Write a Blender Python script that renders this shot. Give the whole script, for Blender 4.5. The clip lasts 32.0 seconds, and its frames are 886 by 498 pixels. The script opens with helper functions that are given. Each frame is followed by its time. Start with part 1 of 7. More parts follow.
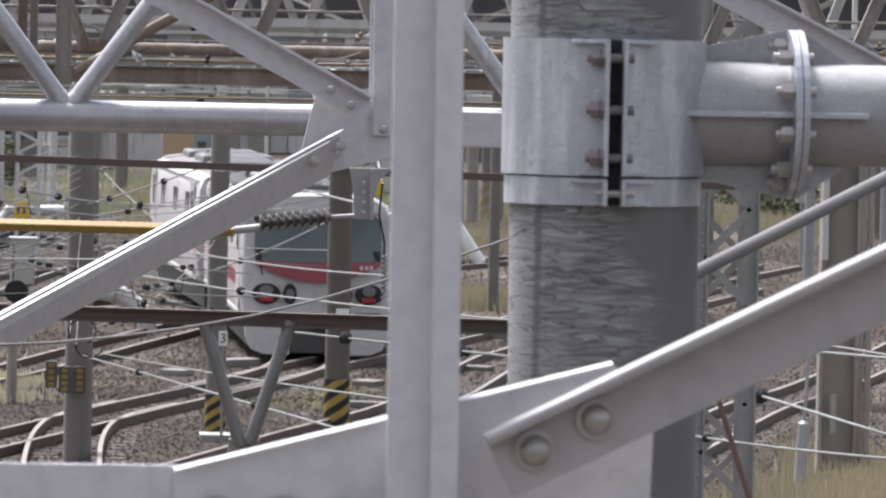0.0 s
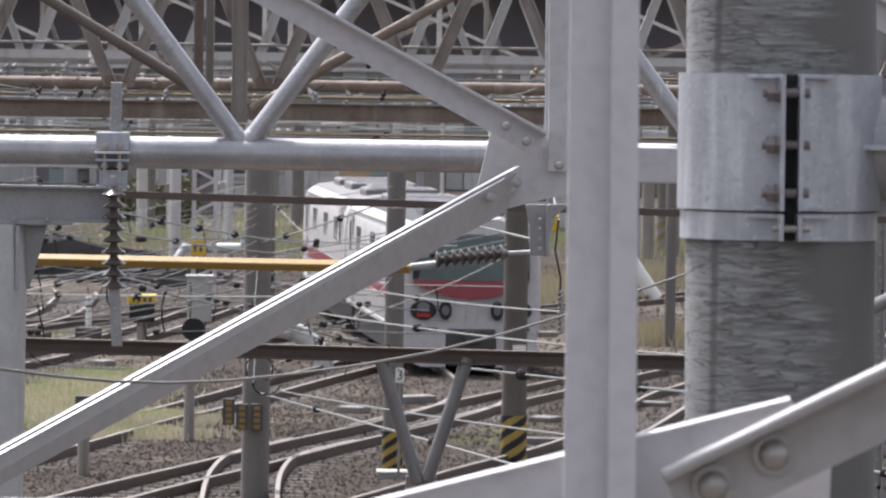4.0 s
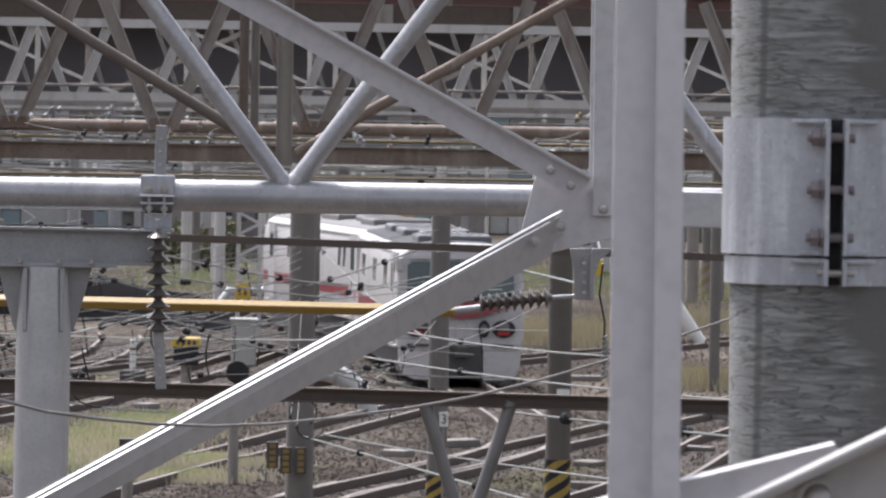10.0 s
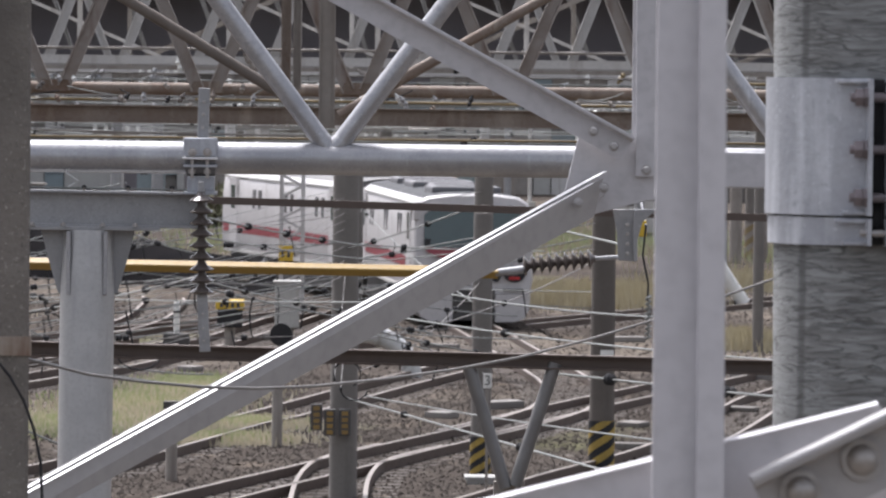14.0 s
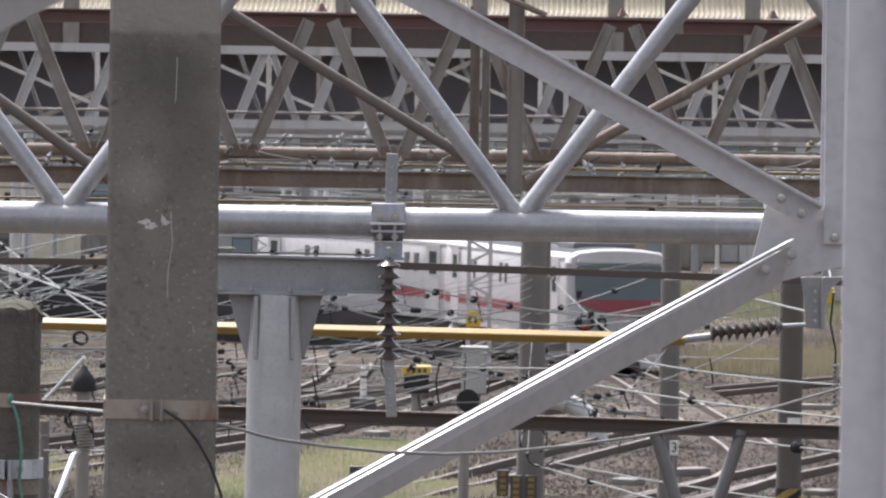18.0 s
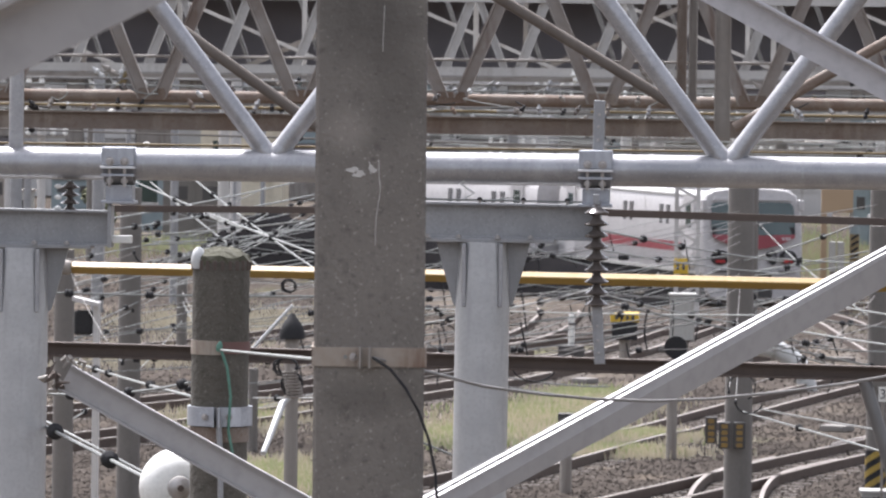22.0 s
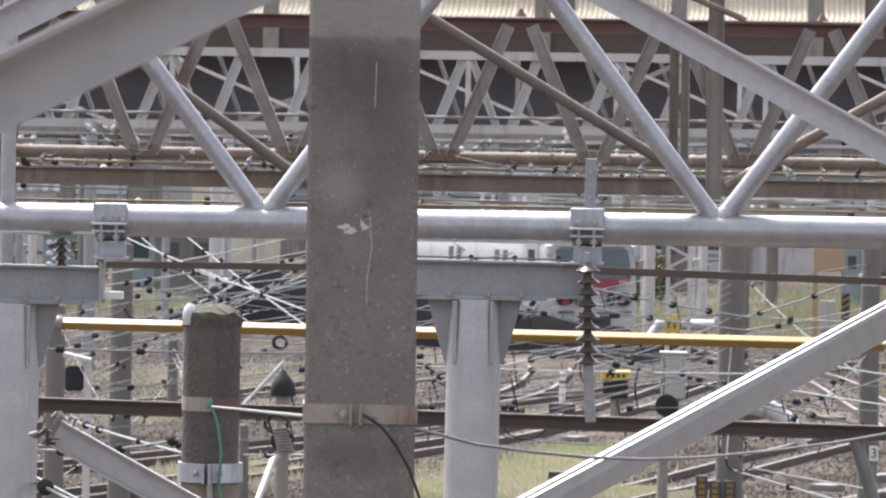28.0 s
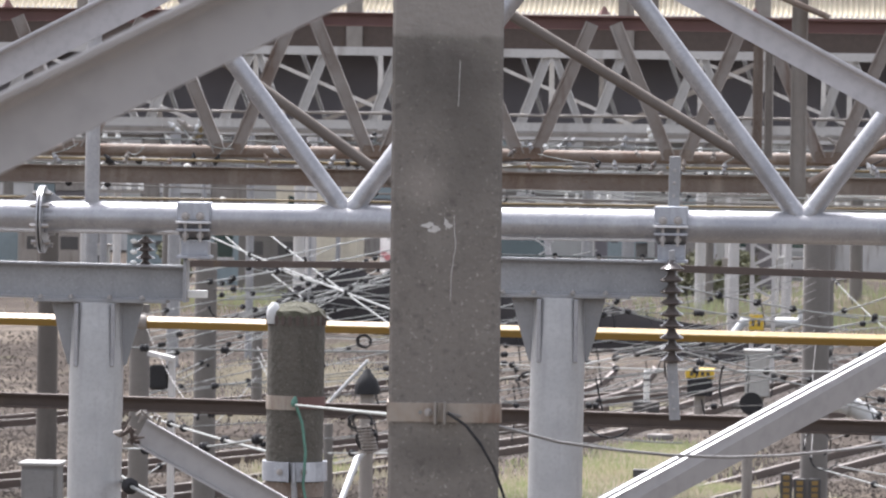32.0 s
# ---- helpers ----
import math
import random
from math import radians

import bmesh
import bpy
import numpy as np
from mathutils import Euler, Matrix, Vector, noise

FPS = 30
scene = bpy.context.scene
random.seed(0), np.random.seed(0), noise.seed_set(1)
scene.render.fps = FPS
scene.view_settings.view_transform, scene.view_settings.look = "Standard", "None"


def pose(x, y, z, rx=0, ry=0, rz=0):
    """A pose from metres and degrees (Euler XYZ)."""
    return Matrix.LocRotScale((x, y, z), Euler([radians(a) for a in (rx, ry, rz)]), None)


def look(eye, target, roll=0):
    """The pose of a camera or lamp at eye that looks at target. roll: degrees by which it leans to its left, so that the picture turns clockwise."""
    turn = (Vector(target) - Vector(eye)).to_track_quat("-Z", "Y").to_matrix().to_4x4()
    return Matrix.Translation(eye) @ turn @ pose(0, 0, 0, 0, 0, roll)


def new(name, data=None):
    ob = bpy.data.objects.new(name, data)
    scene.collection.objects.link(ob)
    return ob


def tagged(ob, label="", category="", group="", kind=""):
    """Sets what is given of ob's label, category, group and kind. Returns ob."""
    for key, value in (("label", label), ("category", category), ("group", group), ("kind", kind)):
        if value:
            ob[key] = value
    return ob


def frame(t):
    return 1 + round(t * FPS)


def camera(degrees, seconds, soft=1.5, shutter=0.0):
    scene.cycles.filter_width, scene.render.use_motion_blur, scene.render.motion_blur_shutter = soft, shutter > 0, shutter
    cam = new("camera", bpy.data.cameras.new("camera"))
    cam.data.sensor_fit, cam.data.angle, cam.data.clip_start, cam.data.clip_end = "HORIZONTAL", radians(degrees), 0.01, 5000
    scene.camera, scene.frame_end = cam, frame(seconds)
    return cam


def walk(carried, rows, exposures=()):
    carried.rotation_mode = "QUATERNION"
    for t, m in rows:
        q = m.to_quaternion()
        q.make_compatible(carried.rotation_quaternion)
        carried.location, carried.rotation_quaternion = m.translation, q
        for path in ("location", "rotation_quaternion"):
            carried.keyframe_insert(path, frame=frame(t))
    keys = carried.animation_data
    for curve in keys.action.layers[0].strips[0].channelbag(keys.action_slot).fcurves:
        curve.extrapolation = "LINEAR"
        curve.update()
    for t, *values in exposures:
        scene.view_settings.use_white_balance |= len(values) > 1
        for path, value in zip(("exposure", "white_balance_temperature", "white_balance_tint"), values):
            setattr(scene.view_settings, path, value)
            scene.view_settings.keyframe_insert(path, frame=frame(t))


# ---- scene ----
cam = camera(9.435, 32.0, soft=2.1)
cam.data.dof.use_dof = True
cam.data.dof.focus_distance = 22.0
cam.data.dof.aperture_fstop = 25.0
walk(cam, [
    (0, pose(0, 0, 6.1, 87.842, -1.154, -3.939)),
    (0.5, pose(0, 0, 6.1, 87.875, -0.914, -3.779)),
    (1, pose(0, 0, 6.1, 87.942, -1.025, -3.613)),
    (1.5, pose(0, 0, 6.1, 88.075, -1.004, -3.162)),
    (2, pose(0, 0, 6.1, 87.763, -0.984, -2.521)),
    (2.5, pose(0, 0, 6.1, 87.561, -0.855, -2.075)),
    (3, pose(0, 0, 6.1, 87.932, -0.815, -2.105)),
    (3.5, pose(0, 0, 6.1, 88.243, -0.745, -2.084)),
    (5.5, pose(0, 0, 6.1, 87.953, -1.107, -2.007)),
    (6, pose(0, 0, 6.1, 88.051, -0.933, -2.194)),
    (6.5, pose(0, 0, 6.1, 88.109, -0.867, -1.538)),
    (7, pose(0, 0, 6.1, 88.093, -0.646, -1.192)),
    (7.5, pose(0, 0, 6.1, 88.535, -0.977, -1.171)),
    (8, pose(0, 0, 6.1, 89.246, -0.728, -1.027)),
    (8.5, pose(0, 0, 6.1, 88.902, -0.895, -0.615)),
    (9, pose(0, 0, 6.1, 88.315, -1.014, -0.727)),
    (9.5, pose(0, 0, 6.1, 88.296, -0.992, -1.135)),
    (10, pose(0, 0, 6.1, 88.658, -0.947, -1.593)),
    (10.5, pose(0, 0, 6.1, 88.709, -0.847, -1.618)),
    (11, pose(0, 0, 6.1, 88.726, -0.874, -1.572)),
    (11.5, pose(0, 0, 6.1, 88.805, -0.976, -1.667)),
    (12, pose(0, 0, 6.1, 88.236, -0.823, -0.573)),
    (12.5, pose(0, 0, 6.1, 87.764, -0.808, -0.522)),
    (13, pose(0, 0, 6.1, 87.914, -0.749, -0.664)),
    (13.5, pose(0, 0, 6.1, 88.084, -0.753, -0.708)),
    (14, pose(0, 0, 6.1, 88.242, -0.687, -1.139)),
    (14.5, pose(0, 0, 6.1, 88.484, -0.653, -0.795)),
    (15, pose(0, 0, 6.1, 88.483, -0.684, -0.396)),
    (15.5, pose(0, 0, 6.1, 88.482, -0.830, 0.311)),
    (17.5, pose(0, 0, 6.1, 88.871, -0.851, 0.764)),
    (18, pose(0, 0, 6.1, 88.919, -0.934, 0.866)),
    (18.5, pose(0, 0, 6.1, 88.795, -0.956, 1.426)),
    (19, pose(0, 0, 6.1, 88.656, -0.853, 1.574)),
    (19.5, pose(0, 0, 6.1, 88.660, -0.792, 1.624)),
    (20, pose(0, 0, 6.1, 88.655, -0.783, 1.829)),
    (20.5, pose(0, 0, 6.1, 88.619, -0.802, 1.923)),
    (21, pose(0, 0, 6.1, 88.573, -0.937, 2.393)),
    (21.5, pose(0, 0, 6.1, 88.264, -0.957, 2.832)),
    (22, pose(0, 0, 6.1, 88.324, -0.715, 3.078)),
    (22.5, pose(0, 0, 6.1, 88.514, -0.924, 2.969)),
    (23, pose(0, 0, 6.1, 88.828, -0.748, 3.657)),
    (23.5, pose(0, 0, 6.1, 88.865, -0.658, 3.474)),
    (24, pose(0, 0, 6.1, 88.680, -0.764, 3.228)),
    (24.5, pose(0, 0, 6.1, 88.245, -0.654, 3.279)),
    (25, pose(0, 0, 6.1, 88.218, -0.750, 3.078)),
    (25.5, pose(0, 0, 6.1, 88.176, -0.738, 2.864)),
    (26, pose(0, 0, 6.1, 88.527, -0.776, 2.952)),
    (26.5, pose(0, 0, 6.1, 88.934, -0.705, 2.656)),
    (28.5, pose(0, 0, 6.1, 88.936, -0.996, 3.053)),
    (29, pose(0, 0, 6.1, 88.992, -0.891, 2.707)),
    (29.5, pose(0, 0, 6.1, 89.444, -0.839, 2.511)),
    (30, pose(0, 0, 6.1, 89.394, -0.722, 2.921)),
    (30.5, pose(0, 0, 6.1, 89.321, -0.751, 3.024)),
    (31, pose(0, 0, 6.1, 89.215, -0.821, 3.469)),
    (31.5, pose(0, 0, 6.1, 89.111, -0.897, 3.895)),
    (32, pose(0, 0, 6.1, 88.906, -0.824, 3.884)),
], exposures=[(0, 0.98, 6250, 16), (6, 0.86, 6250, 16), (12, 0.77, 6250, 16), (18, 0.99, 6250, 16), (23, 1.23, 6250, 16), (30, 1.38, 6250, 16), (32, 1.38, 6250, 16)])

# ---- light: bright overcast sky, soft sun high behind the yard, to the left ----
world = bpy.data.worlds.new("sky")
scene.world = world
world.use_nodes = True
wn = world.node_tree.nodes
sky = wn.new("ShaderNodeTexSky")
sky.sky_type = "NISHITA"
sky.sun_disc = False
sky.sun_elevation = radians(60.5)
sky.sun_rotation = radians(326)
sky.dust_density = 4.0
sky.air_density = 1.2
wn["Background"].inputs[1].default_value = 0.145
grey = wn.new("ShaderNodeHueSaturation")  # cloud takes most of the blue out
grey.inputs["Saturation"].default_value = 0.3
world.node_tree.links.new(sky.outputs[0], grey.inputs["Color"])
world.node_tree.links.new(grey.outputs[0], wn["Background"].inputs[0])
sun = new("sun", bpy.data.lights.new("sun", "SUN"))
sun.data.energy = 3.7
sun.data.angle = radians(10)
sun.data.color = (1.0, 0.985, 0.96)
sun.matrix_world = look((-21, 31, 66), (0, 0, 0))


# ---- materials ----
def material(name, base, other=None, rough=0.6, metal=0.0, scale=6.0, mix=0.5, bump=0.0, streak=0.0, stain=(0.05, 0.04, 0.03), fine=60.0, spec=0.5, vary=0.0):
    """A surface of two colours in large and fine noise, with vertical streaks of a stain, fine relief and a shade of its own per piece."""
    m = bpy.data.materials.new(name)
    m.use_nodes = True
    nt = m.node_tree
    n, l = nt.nodes, nt.links
    b = n["Principled BSDF"]
    co = n.new("ShaderNodeTexCoord").outputs["Object"]
    other = other or tuple(c * 0.7 for c in base)

    def noise_tex(sc, detail=4, vec=None):
        t = n.new("ShaderNodeTexNoise")
        t.inputs["Scale"].default_value = sc
        t.inputs["Detail"].default_value = detail
        l.new(vec or co, t.inputs["Vector"])
        return t.outputs["Fac"]

    def ramp(fac, lo, hi):
        r = n.new("ShaderNodeMapRange")
        r.inputs["From Min"].default_value, r.inputs["From Max"].default_value = lo, hi
        l.new(fac, r.inputs["Value"])
        return r.outputs["Result"]

    def blend(fac, a, bb):
        x = n.new("ShaderNodeMix")
        x.data_type = "RGBA"
        if isinstance(fac, float):
            x.inputs[0].default_value = fac
        else:
            l.new(fac, x.inputs[0])
        for sock, val in ((x.inputs[6], a), (x.inputs[7], bb)):
            if isinstance(val, tuple):
                sock.default_value = (*val, 1)
            else:
                l.new(val, sock)
        return x.outputs[2]

    col = blend(ramp(noise_tex(scale), 0.5 - mix * 0.4, 0.5 + mix * 0.4), base, other)
    grain = noise_tex(fine, 3)
    dark = tuple(c * 0.75 for c in base)
    col = blend(ramp(grain, 0.45, 0.9), col, dark)
    if streak:
        mp = n.new("ShaderNodeMapping")
        mp.inputs["Scale"].default_value = (1.0, 1.0, 0.12)
        l.new(co, mp.inputs["Vector"])
        f = ramp(noise_tex(scale * 2.2, 5, mp.outputs[0]), 0.72 - streak * 0.3, 0.95 - streak * 0.2)
        col = blend(f, col, stain)
    if vary:
        oi = n.new("ShaderNodeObjectInfo").outputs["Random"]
        hsv = n.new("ShaderNodeHueSaturation")
        l.new(ramp(oi, 0, 1), hsv.inputs["Value"])
        rr = hsv.inputs["Value"].links[0].from_node
        rr.inputs["To Min"].default_value, rr.inputs["To Max"].default_value = 1 - vary, 1 + vary
        l.new(col, hsv.inputs["Color"])
        col = hsv.outputs["Color"]
    l.new(col, b.inputs["Base Color"])
    b.inputs["Metallic"].default_value = metal
    b.inputs["Specular IOR Level"].default_value = spec
    rg = n.new("ShaderNodeMapRange")
    rg.inputs["To Min"].default_value, rg.inputs["To Max"].default_value = max(0.03, rough - 0.1), min(1, rough + 0.12)
    l.new(noise_tex(scale * 3, 3), rg.inputs["Value"])
    l.new(rg.outputs[0], b.inputs["Roughness"])
    if bump:
        bp = n.new("ShaderNodeBump")
        bp.inputs["Strength"].default_value = min(1, bump)
        bp.inputs["Distance"].default_value = 0.01 * max(1, bump)
        l.new(grain, bp.inputs["Height"])
        l.new(bp.outputs[0], b.inputs["Normal"])
    return m


GREY_PAINT = material("grey_paint", (0.45, 0.443, 0.455), (0.41, 0.403, 0.41), 0.4, 0.0, 2, 0.9, 0.02, 0.12, (0.27, 0.26, 0.25), 30)
NEAR_PAINT = material("pale_grey_paint", (0.53, 0.522, 0.54), (0.49, 0.482, 0.495), 0.42, 0.0, 2, 0.9, 0.02, 0.12, (0.40, 0.39, 0.38), 30)
# a step darker than GREY_PAINT, with faint streaks
MID_PAINT = material("mid_grey_paint", (0.36, 0.35, 0.343), (0.31, 0.298, 0.288), 0.5, 0.0, 1.5, 0.9, 0.03, 0.35, (0.33, 0.32, 0.31), 25)
# near-white base colour stands in for sky light glancing off steel edges
EDGE_GLINT = material("pale_edge_glint", (0.66, 0.66, 0.66), (0.60, 0.60, 0.60), 0.45, 0.15, 6, 0.8)
DARK_CONCRETE = material("dark_brown_concrete", (0.118, 0.104, 0.09), (0.085, 0.074, 0.064), 0.9, 0.0, 1.5, 0.9, 0.2, 0.4, (0.055, 0.048, 0.04), 20)
DARK_GREY = material("dark_grey_paint", (0.125, 0.122, 0.12), (0.095, 0.092, 0.09), 0.6, 0.0, 4, 0.8, 0.05, 0.3, (0.16, 0.15, 0.14), 30)
STRUT_GREY = material("old_dark_zinc", (0.19, 0.188, 0.185), (0.11, 0.108, 0.105), 0.45, 0.4, 4, 0.9, 0.1, 0.4, (0.08, 0.075, 0.07), 25)
CLAMP_DARK = material("dull_dark_zinc", (0.24, 0.24, 0.247), (0.17, 0.17, 0.176), 0.5, 0.3, 12, 0.8)
GALV = material("galvanised_steel", (0.385, 0.385, 0.392), (0.30, 0.302, 0.31), 0.38, 0.55, 14, 0.7, 0.15, 0.3, (0.5, 0.52, 0.54), 55)
GALV_SHAFT = material("bright_worn_galvanised_steel", (0.45, 0.455, 0.458), (0.355, 0.36, 0.364), 0.40, 0.5, 8, 0.8, 0.12, 0.5, (0.30, 0.30, 0.31), 50)
GALV_DULL = material("dull_galvanised_steel", (0.312, 0.314, 0.317), (0.252, 0.255, 0.258), 0.5, 0.3, 9, 0.7, 0.12, 0.3, (0.2, 0.2, 0.2), 50)
BOLT = material("bolt_steel", (0.42, 0.41, 0.40), (0.30, 0.27, 0.24), 0.45, 0.6, 30, 0.8, 0.1)
CONCRETE = material("concrete", (0.20, 0.182, 0.16), (0.125, 0.113, 0.10), 0.92, 0.0, 2.5, 0.9, 0.45, 0.35, (0.085, 0.078, 0.068), 70)
CONCRETE_FAR = material("weathered_concrete", (0.17, 0.158, 0.143), (0.125, 0.116, 0.105), 0.9, 0.0, 1.5, 0.9, 0.2, 0.4, (0.08, 0.07, 0.06), 20)
RUSTY_BOLT = material("rusty_bolt_steel", (0.23, 0.21, 0.215), (0.14, 0.11, 0.115), 0.55, 0.35, 40, 0.9, 0.1)
STUB_CONCRETE = material("damp_dark_concrete", (0.112, 0.101, 0.084), (0.068, 0.062, 0.05), 0.95, 0.0, 7, 0.9, 0.9, 0.3, (0.05, 0.046, 0.036), 45)
MOSS = material("mossy_concrete", (0.09, 0.085, 0.06), (0.05, 0.052, 0.03), 0.95, 0.0, 8, 0.9, 0.8, 0.4, (0.03, 0.03, 0.02), 60)
POLE_SIDE_LIT = material("side_lit_stained_concrete", (0.14, 0.138, 0.134), (0.105, 0.104, 0.10), 0.85, 0.0, 3.5, 0.8, 0.12, 0.0, fine=120)
def ripples_and_side_light(m):
    """Flaky lime cracked by dark wavy lines across the pole, a seam on the left flank; the paler left strip and plain
    dark right flank are side light painted in.
    """
    n, l = m.node_tree.nodes, m.node_tree.links
    b = n["Principled BSDF"]
    co = n.new("ShaderNodeTexCoord").outputs["Object"]

    def stretched(scale, detail, distortion):
        mp = n.new("ShaderNodeMapping")
        mp.inputs["Scale"].default_value = scale
        l.new(co, mp.inputs["Vector"])
        t = n.new("ShaderNodeTexNoise")
        t.inputs["Scale"].default_value = 1.0
        t.inputs["Detail"].default_value = detail
        t.inputs["Distortion"].default_value = distortion
        l.new(mp.outputs[0], t.inputs["Vector"])
        return t.outputs["Fac"]

    def ramp(value, lo, hi, a=0.0, c=1.0):
        r = n.new("ShaderNodeMapRange")
        r.inputs["From Min"].default_value, r.inputs["From Max"].default_value = lo, hi
        r.inputs["To Min"].default_value, r.inputs["To Max"].default_value = a, c
        l.new(value, r.inputs["Value"])
        return r.outputs[0]

    def math_node(op, a, c):
        k = n.new("ShaderNodeMath")
        k.operation = op
        for sock, v in ((k.inputs[0], a), (k.inputs[1], c)):
            if isinstance(v, float):
                sock.default_value = v
            else:
                l.new(v, sock)
        return k.outputs[0]

    def over(fac, colour):
        x = n.new("ShaderNodeMix")
        x.data_type = "RGBA"
        l.new(fac, x.inputs[0])
        l.new(b.inputs["Base Color"].links[0].from_socket, x.inputs[6])
        x.inputs[7].default_value = (*colour, 1)
        l.new(x.outputs[2], b.inputs["Base Color"])

    sep = n.new("ShaderNodeSeparateXYZ")
    l.new(co, sep.inputs[0])
    wob = stretched((3.0, 3.0, 14.0), 3, 0.0)
    x = math_node("ADD", sep.outputs[0], ramp(wob, 0.3, 0.7, -0.06, 0.06))
    # lime stops short of the right flank, painting its shade from light on the left
    lit_side = ramp(x, 0.02, 0.07, 1.0, 0.0)
    strip = ramp(sep.outputs[0], -0.137, -0.132, 1.0, 0.0)
    flakes = stretched((11.0, 11.0, 85.0), 4, 0.6)
    over(math_node("MULTIPLY", ramp(flakes, 0.40, 0.62, 0.25, 1.0), lit_side), (0.25, 0.26, 0.255))
    # paler left strip paints the lit edge of the pole
    over(math_node("MULTIPLY", strip, ramp(flakes, 0.35, 0.6, 0.55, 0.95)), (0.235, 0.243, 0.238))
    cracks = None
    for sc, width in (((8.0, 8.0, 62.0), 0.040), ((14.0, 14.0, 120.0), 0.022)):
        f = stretched(sc, 2.5, 0.7)
        line = ramp(math_node("ABSOLUTE", math_node("SUBTRACT", f, 0.5), 0.0), 0.0, width, 1.0, 0.0)
        cracks = line if cracks is None else math_node("MAXIMUM", cracks, line)
    cracks = math_node("MULTIPLY", cracks, lit_side)
    over(math_node("MULTIPLY", cracks, 0.85), (0.065, 0.066, 0.064))
    seam = ramp(math_node("ABSOLUTE", math_node("ADD", sep.outputs[0], 0.128), 0.0), 0.003, 0.008, 0.7, 0.0)
    over(seam, (0.085, 0.086, 0.084))
    bp = n.new("ShaderNodeBump")
    bp.invert = True
    bp.inputs["Strength"].default_value = 0.5
    bp.inputs["Distance"].default_value = 0.005
    l.new(cracks, bp.inputs["Height"])
    l.new(bp.outputs[0], b.inputs["Normal"])


ripples_and_side_light(POLE_SIDE_LIT)


def speckle(m, pale, dark):
    """Pale grains and large damp blotches over a surface."""
    n, l = m.node_tree.nodes, m.node_tree.links
    b = n["Principled BSDF"]
    co = n.new("ShaderNodeTexCoord").outputs["Object"]
    for sc, lo, hi, colour, detail, most in ((1.7, 0.50, 0.68, dark, 6, 0.6), (110.0, 0.65, 0.71, pale, 2, 0.6), (75.0, 0.62, 0.70, dark, 2, 0.45), (30.0, 0.6, 0.72, dark, 3, 0.5), (14.0, 0.58, 0.8, dark, 4, 0.6), (5.0, 0.56, 0.75, pale, 5, 0.22)):
        t = n.new("ShaderNodeTexNoise")
        t.inputs["Scale"].default_value = sc
        t.inputs["Detail"].default_value = detail
        l.new(co, t.inputs["Vector"])
        r = n.new("ShaderNodeMapRange")
        r.inputs["From Min"].default_value, r.inputs["From Max"].default_value = lo, hi
        r.inputs["To Max"].default_value = most
        l.new(t.outputs["Fac"], r.inputs["Value"])
        x = n.new("ShaderNodeMix")
        x.data_type = "RGBA"
        l.new(r.outputs[0], x.inputs[0])
        l.new(b.inputs["Base Color"].links[0].from_socket, x.inputs[6])
        x.inputs[7].default_value = (*colour, 1)
        l.new(x.outputs[2], b.inputs["Base Color"])


def speckle_ground(m):
    """Sandy strips, damp dark patches and thin dull green over the ballast, drawn out along the tracks."""
    n, l = m.node_tree.nodes, m.node_tree.links
    b = n["Principled BSDF"]
    co = n.new("ShaderNodeTexCoord").outputs["Object"]
    for sc, lo, hi, colour, most in (((0.10, 0.05, 1), 0.50, 0.66, (0.185, 0.16, 0.13), 0.75), ((0.22, 0.09, 1), 0.55, 0.70, (0.045, 0.040, 0.036), 0.8), ((0.16, 0.07, 1), 0.58, 0.72, (0.11, 0.115, 0.055), 0.7), ((2.2, 0.9, 1), 0.58, 0.72, (0.20, 0.185, 0.165), 0.6), ((5.0, 1.6, 1), 0.52, 0.64, (0.050, 0.044, 0.039), 0.5), ((9.0, 2.6, 1), 0.58, 0.68, (0.21, 0.19, 0.17), 0.55), ((0.9, 0.35, 1), 0.56, 0.68, (0.14, 0.115, 0.09), 0.6)):
        mp = n.new("ShaderNodeMapping")
        mp.inputs["Scale"].default_value = sc
        mp.inputs["Location"].default_value = (sc[0] * 310, sc[1] * 170, 0)
        mp.inputs["Rotation"].default_value = (0, 0, 0.25)
        l.new(co, mp.inputs["Vector"])
        t = n.new("ShaderNodeTexNoise")
        t.inputs["Scale"].default_value = 1.0
        t.inputs["Detail"].default_value = 7
        t.inputs["Roughness"].default_value = 0.65
        l.new(mp.outputs[0], t.inputs["Vector"])
        r = n.new("ShaderNodeMapRange")
        r.inputs["From Min"].default_value, r.inputs["From Max"].default_value = lo, hi
        r.inputs["To Max"].default_value = most
        l.new(t.outputs["Fac"], r.inputs["Value"])
        x = n.new("ShaderNodeMix")
        x.data_type = "RGBA"
        l.new(r.outputs[0], x.inputs[0])
        l.new(b.inputs["Base Color"].links[0].from_socket, x.inputs[6])
        x.inputs[7].default_value = (*colour, 1)
        l.new(x.outputs[2], b.inputs["Base Color"])


speckle(CONCRETE, (0.36, 0.34, 0.30), (0.075, 0.068, 0.06))


